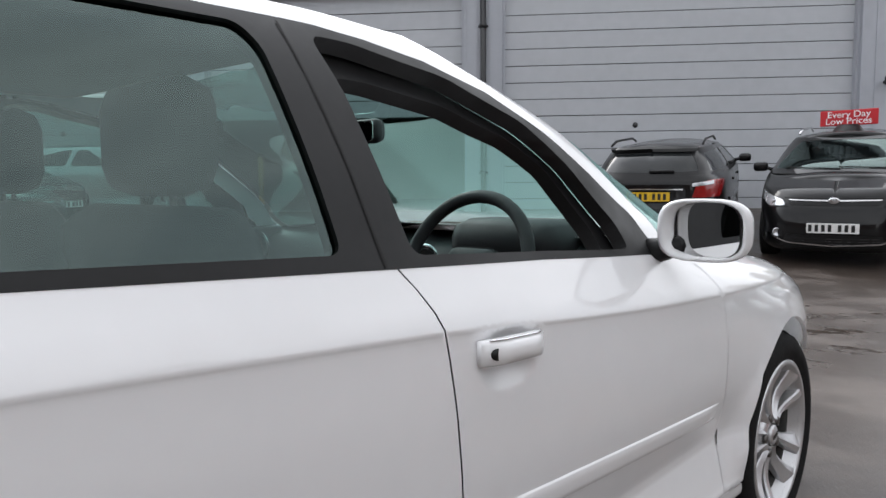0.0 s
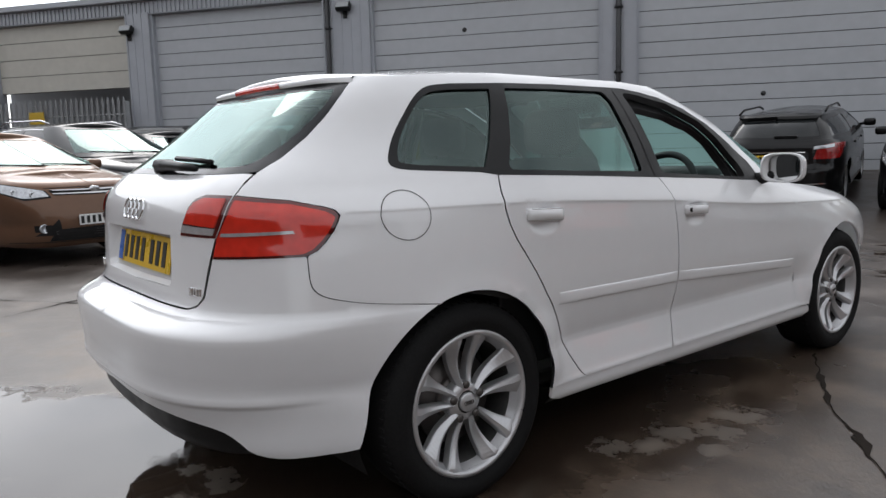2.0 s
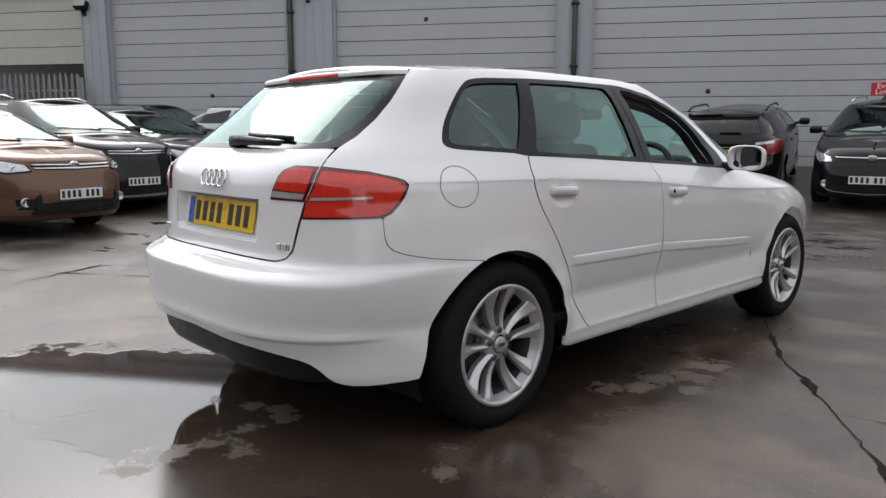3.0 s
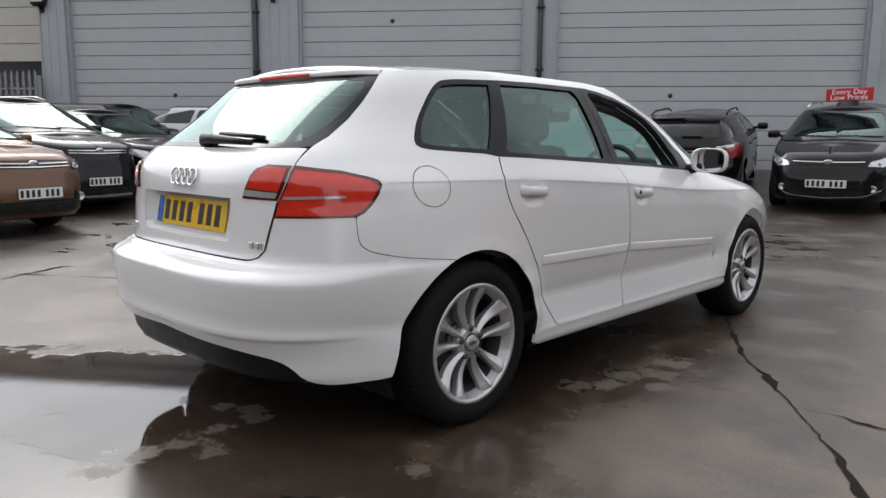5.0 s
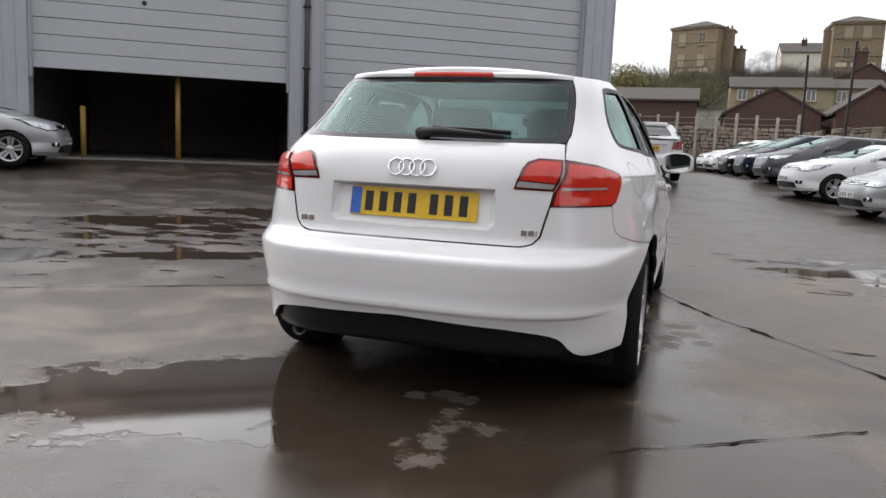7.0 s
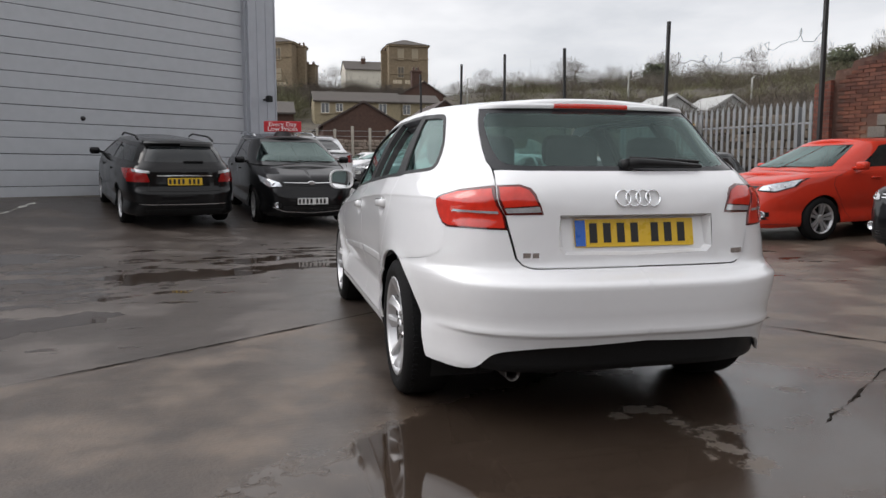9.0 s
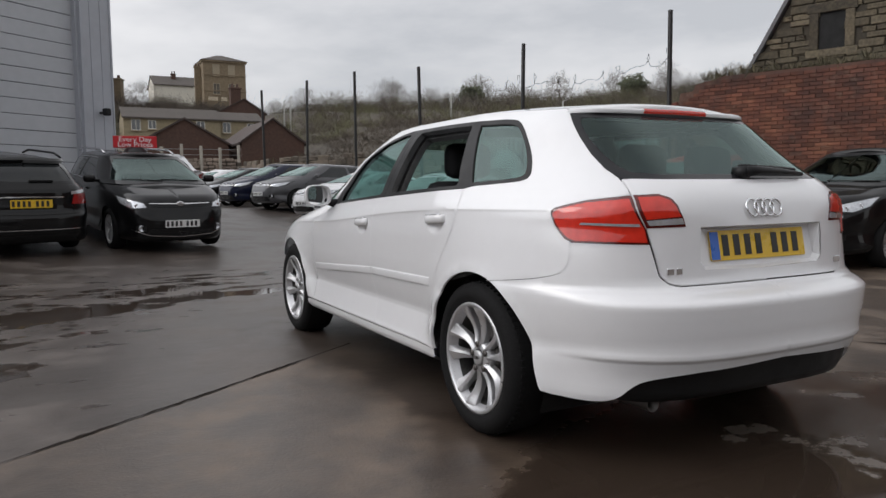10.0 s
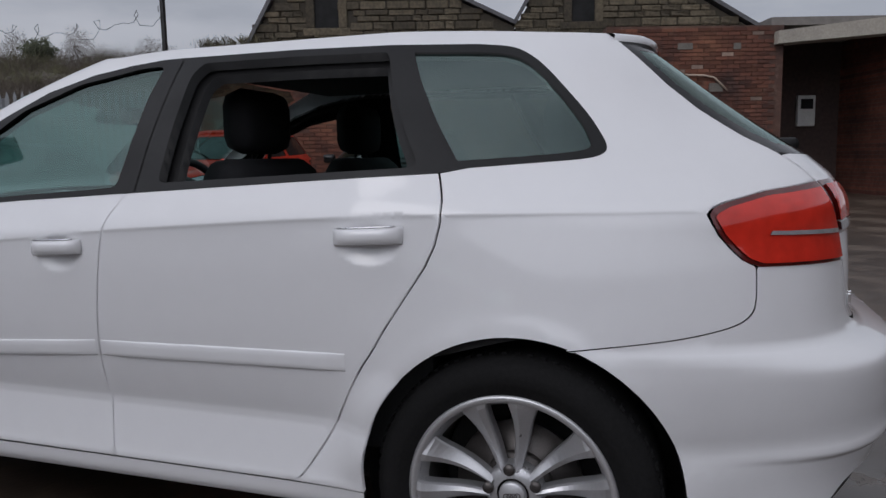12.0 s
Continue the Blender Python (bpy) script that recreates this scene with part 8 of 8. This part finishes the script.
def tower(label, x0, x1, y, z0, z1, apex, depth, yaw, windows, boards):
    """A tall stone block with a hipped slate roof."""
    w = (x1 - x0) / math.cos(radians(yaw))
    ob = empty("stone_tower", Matrix.Translation(((x0 + x1) / 2, y, z0)) @ pose(0, 0, 0, 0, 0, yaw))
    tagged(ob, label, "building")
    h = z1 - z0
    bm = bmesh.new()
    box(bm, (-w / 2, 0, -4), (w / 2, depth, h), 0.05)
    link("wall", bm, OLD_STONE, ob)
    bm = bmesh.new()
    box(bm, (-w / 2 - 0.2, -0.2, h - 0.25), (w / 2 + 0.2, depth + 0.2, h + 0.05), 0.05)
    link("cornice", bm, OLD_STONE, ob)
    bm = bmesh.new()
    e = [bm.verts.new(p) for p in ((-w / 2 - 0.3, -0.3, h + 0.05), (w / 2 + 0.3, -0.3, h + 0.05), (w / 2 + 0.3, depth + 0.3, h + 0.05), (-w / 2 - 0.3, depth + 0.3, h + 0.05))]
    r = [bm.verts.new((-0.4, depth / 2, h + apex - z1)), bm.verts.new((0.4, depth / 2, h + apex - z1))]
    for f in ((e[0], e[1], r[1], r[0]), (e[1], e[2], r[1]), (e[2], e[3], r[0], r[1]), (e[3], e[0], r[0]), e[::-1]):
        bm.faces.new(f)
    link("roof", bm, FAR_SLATE, ob)
    for fx, fz, pane in windows:
        far_window(ob, Matrix.Translation((-w / 2 + w * fx, 0, h * fz)), 0.85, 1.5, PANE_PALE if pane else DIM_PANE)
    for fx, fz, bw in boards:
        bm = bmesh.new()
        box(bm, (-w / 2 + w * fx, -0.03, h * fz), (-w / 2 + w * (fx + bw), 0.0, h * fz + 0.55))
        link("painted_band", bm, mat("faded_sign_paint", (0.52, 0.44, 0.32), 0.8, var=0.3, scale=1.5), ob, "faded painted lettering bar")
    for k in range(3):
        bm = bmesh.new()
        box(bm, (-w / 2 - 0.05, -0.08, h * (0.30 + 0.24 * k)), (w / 2 + 0.05, 0.0, h * (0.30 + 0.24 * k) + 0.16), 0.02)
        link("string_course", bm, OLD_STONE, ob)
    return ob, w, h


tw, w, h = tower("tall sandstone tower block with hipped slate roof", 17.5, 23.6, 108.5, 10.4, 20.05, 21.35, 6.3, 0, [(0.3, 0.50, 0), (0.66, 0.50, 0), (0.3, 0.18, 0), (0.66, 0.18, 0), (0.3, 0.78, 1), (0.66, 0.78, 1)], [(0.10, 0.40, 0.22), (0.40, 0.40, 0.14), (0.62, 0.40, 0.26)])
chimney(tw, -w / 2 - 0.45, 2.0, -4, h - 0.7, 0.45, OLD_STONE)
tw, w, h = tower("tall sandstone mill tower with tall chimney stacks", -3.2, 2.9, 106.2, 9.6, 19.25, 20.5, 6.0, -24, [(0.25, 0.76, 1), (0.68, 0.76, 0), (0.25, 0.46, 1), (0.68, 0.46, 1), (0.25, 0.14, 0), (0.68, 0.14, 1)], [(0.12, 0.36, 0.2), (0.42, 0.36, 0.16), (0.62, 0.36, 0.24)])
chimney(tw, w / 2 + 0.6, 2.4, -4, h - 0.2, 0.6, OLD_STONE)
chimney(tw, w / 2 + 1.1, 4.6, -4, h - 2.6, 0.9, OLD_STONE)


def house(name, label, x0, x1, y, depth, z0, eave, apex, wall_mat, roof_mat, gable=True, windows=(), apex_x=None, chimneys=(), yaw=0.0):
    """A house with a pitched roof; its gable or its long side faces the yard."""
    ob = empty(name, Matrix.Translation(((x0 + x1) / 2, y, 0)) @ pose(0, 0, 0, 0, 0, yaw))
    tagged(ob, label, "building")
    w = (x1 - x0) / 2
    ax = 0.0 if apex_x is None else apex_x - (x0 + x1) / 2
    bm = bmesh.new()
    if gable:
        slab(bm, [(-w, z0), (w, z0), (w, eave), (ax, apex), (-w, eave)], depth, "y", 0.0)
    else:
        slab(bm, [(0, z0), (depth, z0), (depth, eave), (depth / 2, apex), (0, eave)], 2 * w, "x", -w)
    link("wall", bm, wall_mat, ob)
    sides = [((-w - 0.25, eave - 0.18), (ax, apex + 0.02)), ((ax, apex + 0.02), (w + 0.25, eave - 0.18))] if gable else [((-0.3, eave - 0.12), (depth / 2, apex + 0.02)), ((depth / 2, apex + 0.02), (depth + 0.3, eave - 0.12))]
    for (a0, b0), (a1, b1) in sides:
        bm = bmesh.new()
        quad = [(a0, b0), (a1, b1), (a1, b1 + 0.14), (a0, b0 + 0.14)]
        slab(bm, quad, depth + 0.3 if gable else 2 * w + 0.3, "y" if gable else "x", -0.15 if gable else -w - 0.15)
        link("roof", bm, roof_mat, ob)
    for x, z, ww, hh in windows:
        far_window(ob, Matrix.Translation((x - (x0 + x1) / 2, -0.01, z)), ww, hh)
    for x, z1, cw in chimneys:
        chimney(ob, x - (x0 + x1) / 2, depth * 0.35, eave, z1, cw, RED_BRICK)
    return ob


house("terrace_house", "cream rendered terrace with grey slate roof", 4.1, 13.6, 78, 5, 3.5, 8.6, 9.7, CREAM, FAR_SLATE, False, [(5.26, 7.35, 0.75, 1.0), (6.8, 7.5, 0.65, 0.8), (11.6, 7.35, 0.75, 1.0)])
house("terrace_house", "cream rendered house end beside the terrace", 13.65, 18.2, 78.6, 5, 3.5, 8.65, 9.6, CREAM, FAR_SLATE, False, [(14.4, 7.35, 0.75, 1.0), (17.0, 7.4, 0.7, 0.9)])
house("brick_shed", "low dark red brick shed with broad gable", 2.9, 8.9, 51.5, 9, 1.2, 4.4, 6.05, RED_BRICK, mat("rusty_roof", (0.062, 0.045, 0.040), 0.85, var=0.3, scale=0.5))
house("brick_shed", "low dark red brick shed with broad gable", 9.6, 14.2, 50.5, 9, 1.2, 4.5, 6.15, RED_BRICK, mat("rusty_roof", (0.062, 0.045, 0.040)))
house("brick_house", "dark red brick house with tall chimney", 14.7, 20.0, 84, 8, 5.0, 10.1, 11.6, RED_BRICK, mat("rusty_roof", (0.062, 0.045, 0.040)), True, (), 17.6, [(17.2, 13.3, 0.6)])
house("white_house", "white rendered building with grey roof", 13.8, 21.5, 135, 8, 11.0, 19.8, 21.7, FAR_WHITE, FAR_SLATE, False, (), None, [(17.5, 22.2, 0.4)])
house("old_shed", "long low shed with patched sheet roof", -6.4, 1.0, 56.7, 6, 1.5, 5.6, 6.6, RED_BRICK, FAR_SLATE, False)
house("white_shed", "small white roofed shed", 20.5, 23.1, 35, 3, 2.2, 4.6, 5.3, SHED_ROOF, SHED_ROOF)
house("white_shed", "small white roofed shed", 23.2, 25.7, 33.5, 3, 2.2, 4.5, 5.2, SHED_ROOF, SHED_ROOF)
# pale lamp poles on the slope
for x, y, z1 in ((20.6, 78.0, 10.9), (21.9, 80.0, 11.6), (33.0, 62.0, 10.4), (43.0, 57.0, 9.6)):
    bm = bmesh.new()
    z0 = bank(x, y) - 0.3
    tube(bm, [(x, y, z0), (x, y, z1), (x + 0.25, y, z1 + 0.15)], [0.10, 0.07, 0.06], 8)
    tagged(link("street_lamp", bm, mat("pale_lamp_pole", (0.42, 0.42, 0.40), 0.5, var=0.1)), "thin pale lamp pole on the slope", "lamp post", "lamp poles")

# ---- posts, walls and fence round the yard ----
POST = mat("black_post", (0.015, 0.014, 0.014), 0.55, var=0.3, scale=4)
tops = [(8.99, 8.74, 4.52), (7.76, 12.37, 4.39), (6.80, 15.88, 4.28), (6.02, 18.95, 4.30), (5.25, 21.55, 4.2), (4.36, 23.55, 4.06)]
for i, (x, y, z) in enumerate(tops):
    bm = bmesh.new()
    lean = 0.05 * math.sin(i * 2.1)
    box(bm, (-0.036, -0.036, 0.0), (0.036, 0.036, z), 0.006)
    bmesh.ops.transform(bm, matrix=Matrix.Translation((x, y, rise(x, y) - 0.02)) @ pose(0, 0, 0, 0, math.degrees(lean) * 0.4, 0), verts=bm.verts)
    tagged(link("fence_post", bm, POST), "tall black square post behind the parked row", "post", "fence posts")
rng = random.Random(8)
bm = bmesh.new()
for (x0, y0, z0), (x1, y1, z1) in zip(tops[:2], tops[1:3]):
    pts = []
    for i in range(60):
        t = i / 59
        curl = 0.10 + 0.10 * math.sin(i * 0.37)
        pts.append((x0 + (x1 - x0) * t + rng.gauss(0, 0.02), y0 + (y1 - y0) * t + curl * math.cos(i * 1.1), z0 + (z1 - z0) * t - 0.75 - 0.28 * math.sin(math.pi * t) + curl * math.sin(i * 1.1)))
    tube(bm, pts, 0.006, 4)
tagged(link("fence_wire", bm, POST), "loose curling wire strung between the posts", "wire")
rubble = empty("rubble_wall")
tagged(rubble, "rough rubble stone wall behind the posts", "wall")
RUBBLE = mat("rubble_stone", (0.13, 0.105, 0.080), 0.9, var=0.35, scale=3, bump=0.5, bump_scale=20, random=0.5)
line = [(10.9, 9.6), (9.45, 13.7), (8.3, 17.2), (7.65, 20.6), (6.85, 23.4), (5.9, 25.6), (5.2, 31.2)]
for (x0, y0), (x1, y1) in zip(line, line[1:]):
    d = Vector((x1 - x0, y1 - y0, 0))
    m = Matrix.Translation((x0, y0, 0)) @ Matrix.Rotation(math.atan2(d.y, d.x), 4, "Z")
    bm = bmesh.new()
    box(bm, (0, 0.04, -0.1), (d.length, -0.4, 2.15), 0.0, m)
    link("wall_core", bm, STONE_J, rubble)
stone_meshes = []
for v in range(6):
    bm = bmesh.new()
    box(bm, (0.0, -0.05, 0.0), (0.28 + 0.06 * v, 0.06, 0.20), 0.03)
    for q in bm.verts:
        q.co += Vector((rng.uniform(-0.02, 0.02), rng.uniform(-0.02, 0.02), rng.uniform(-0.02, 0.02)))
    me = bpy.data.meshes.new("stone")
    bm.to_mesh(me)
    bm.free()
    me.materials.append(RUBBLE)
    stone_meshes.append((0.28 + 0.06 * v, me))
count = 0
for j in range(6):
    z = 1.15 + 0.195 * j
    for (x0, y0), (x1, y1) in zip(line, line[1:]):
        d = Vector((x1 - x0, y1 - y0, 0))
        m = Matrix.Translation((x0, y0, 0)) @ Matrix.Rotation(math.atan2(d.y, d.x), 4, "Z")
        k = rng.uniform(0, 0.2)
        while k < d.length - 0.1 and count < 300:
            wd, me = stone_meshes[rng.randrange(6)]
            if j < 5 or rng.random() < 0.7:
                ob = new("stone", me)
                ob.parent = rubble
                ob.matrix_basis = m @ Matrix.Translation((k, 0.06, z + rng.uniform(-0.02, 0.02)))
                count += 1
            k += wd + 0.015
pale_wall = empty("pale_stone_wall")
tagged(pale_wall, "pale stone wall topped by concrete fence posts", "wall")
PALE_STONE = mat("pale_rubble", (0.27, 0.215, 0.175), 0.9, var=0.5, scale=2.2, bump=0.6, bump_scale=9)
bm = bmesh.new()
box(bm, (-8.0, 31.7, -0.1), (5.3, 32.1, 2.45), 0.03)
link("wall_core", bm, STONE_J, pale_wall)
for j in range(9):
    x = -1.0 + 0.1 * (j % 3)
    while x < 5.2:
        wd, hi = rng.uniform(0.14, 0.42), rng.uniform(0.11, 0.17)
        bm = bmesh.new()
        z = 1.1 + 0.156 * j + rng.uniform(-0.015, 0.015)
        box(bm, (x, 31.60 + rng.uniform(0, 0.06), z), (min(x + wd, 5.3), 31.75, z + hi), 0.03)
        link("stone", bm, PALE_STONE, pale_wall)
        x += wd + rng.uniform(0.01, 0.04)
for i in range(14):
    bm = bmesh.new()
    x = -5.6 + 0.83 * i
    box(bm, (x - 0.06, 31.50, -0.1), (x + 0.06, 31.61, 3.05 + 0.08 * math.sin(i * 2)), 0.015)
    link("concrete_post", bm, CONCRETE, pale_wall)
for z in (2.65, 2.9):
    bm = bmesh.new()
    tube(bm, [(-5.6, 31.55, z), (5.3, 31.55, z)], 0.012, 5)
    link("fence_rail", bm, PALE, pale_wall)
palisade("palisade_fence", "grey palisade fence beside the brick wall", (8.0, 14.9), (10.25, 7.6), rise, 2.35)
notice = empty("fence_notice", Matrix.Translation((8.72, 12.55, 0)) @ pose(0, 0, 0, 0, 0, -107))
tagged(notice, "small yellow notice plate fixed to the palisade fence", "sign")
bm = bmesh.new()
box(bm, (-0.22, -0.075, 1.98), (0.22, -0.065, 2.14), 0.004)
link("notice_board", bm, mat("yellow_notice", (0.55, 0.30, 0.03), 0.5, var=0.1), notice)
for zz in (2.03, 2.08):
    bm = bmesh.new()
    box(bm, (-0.17, -0.079, zz), (0.17, -0.0755, zz + 0.018))
    link("writing_bar", bm, INK, notice)
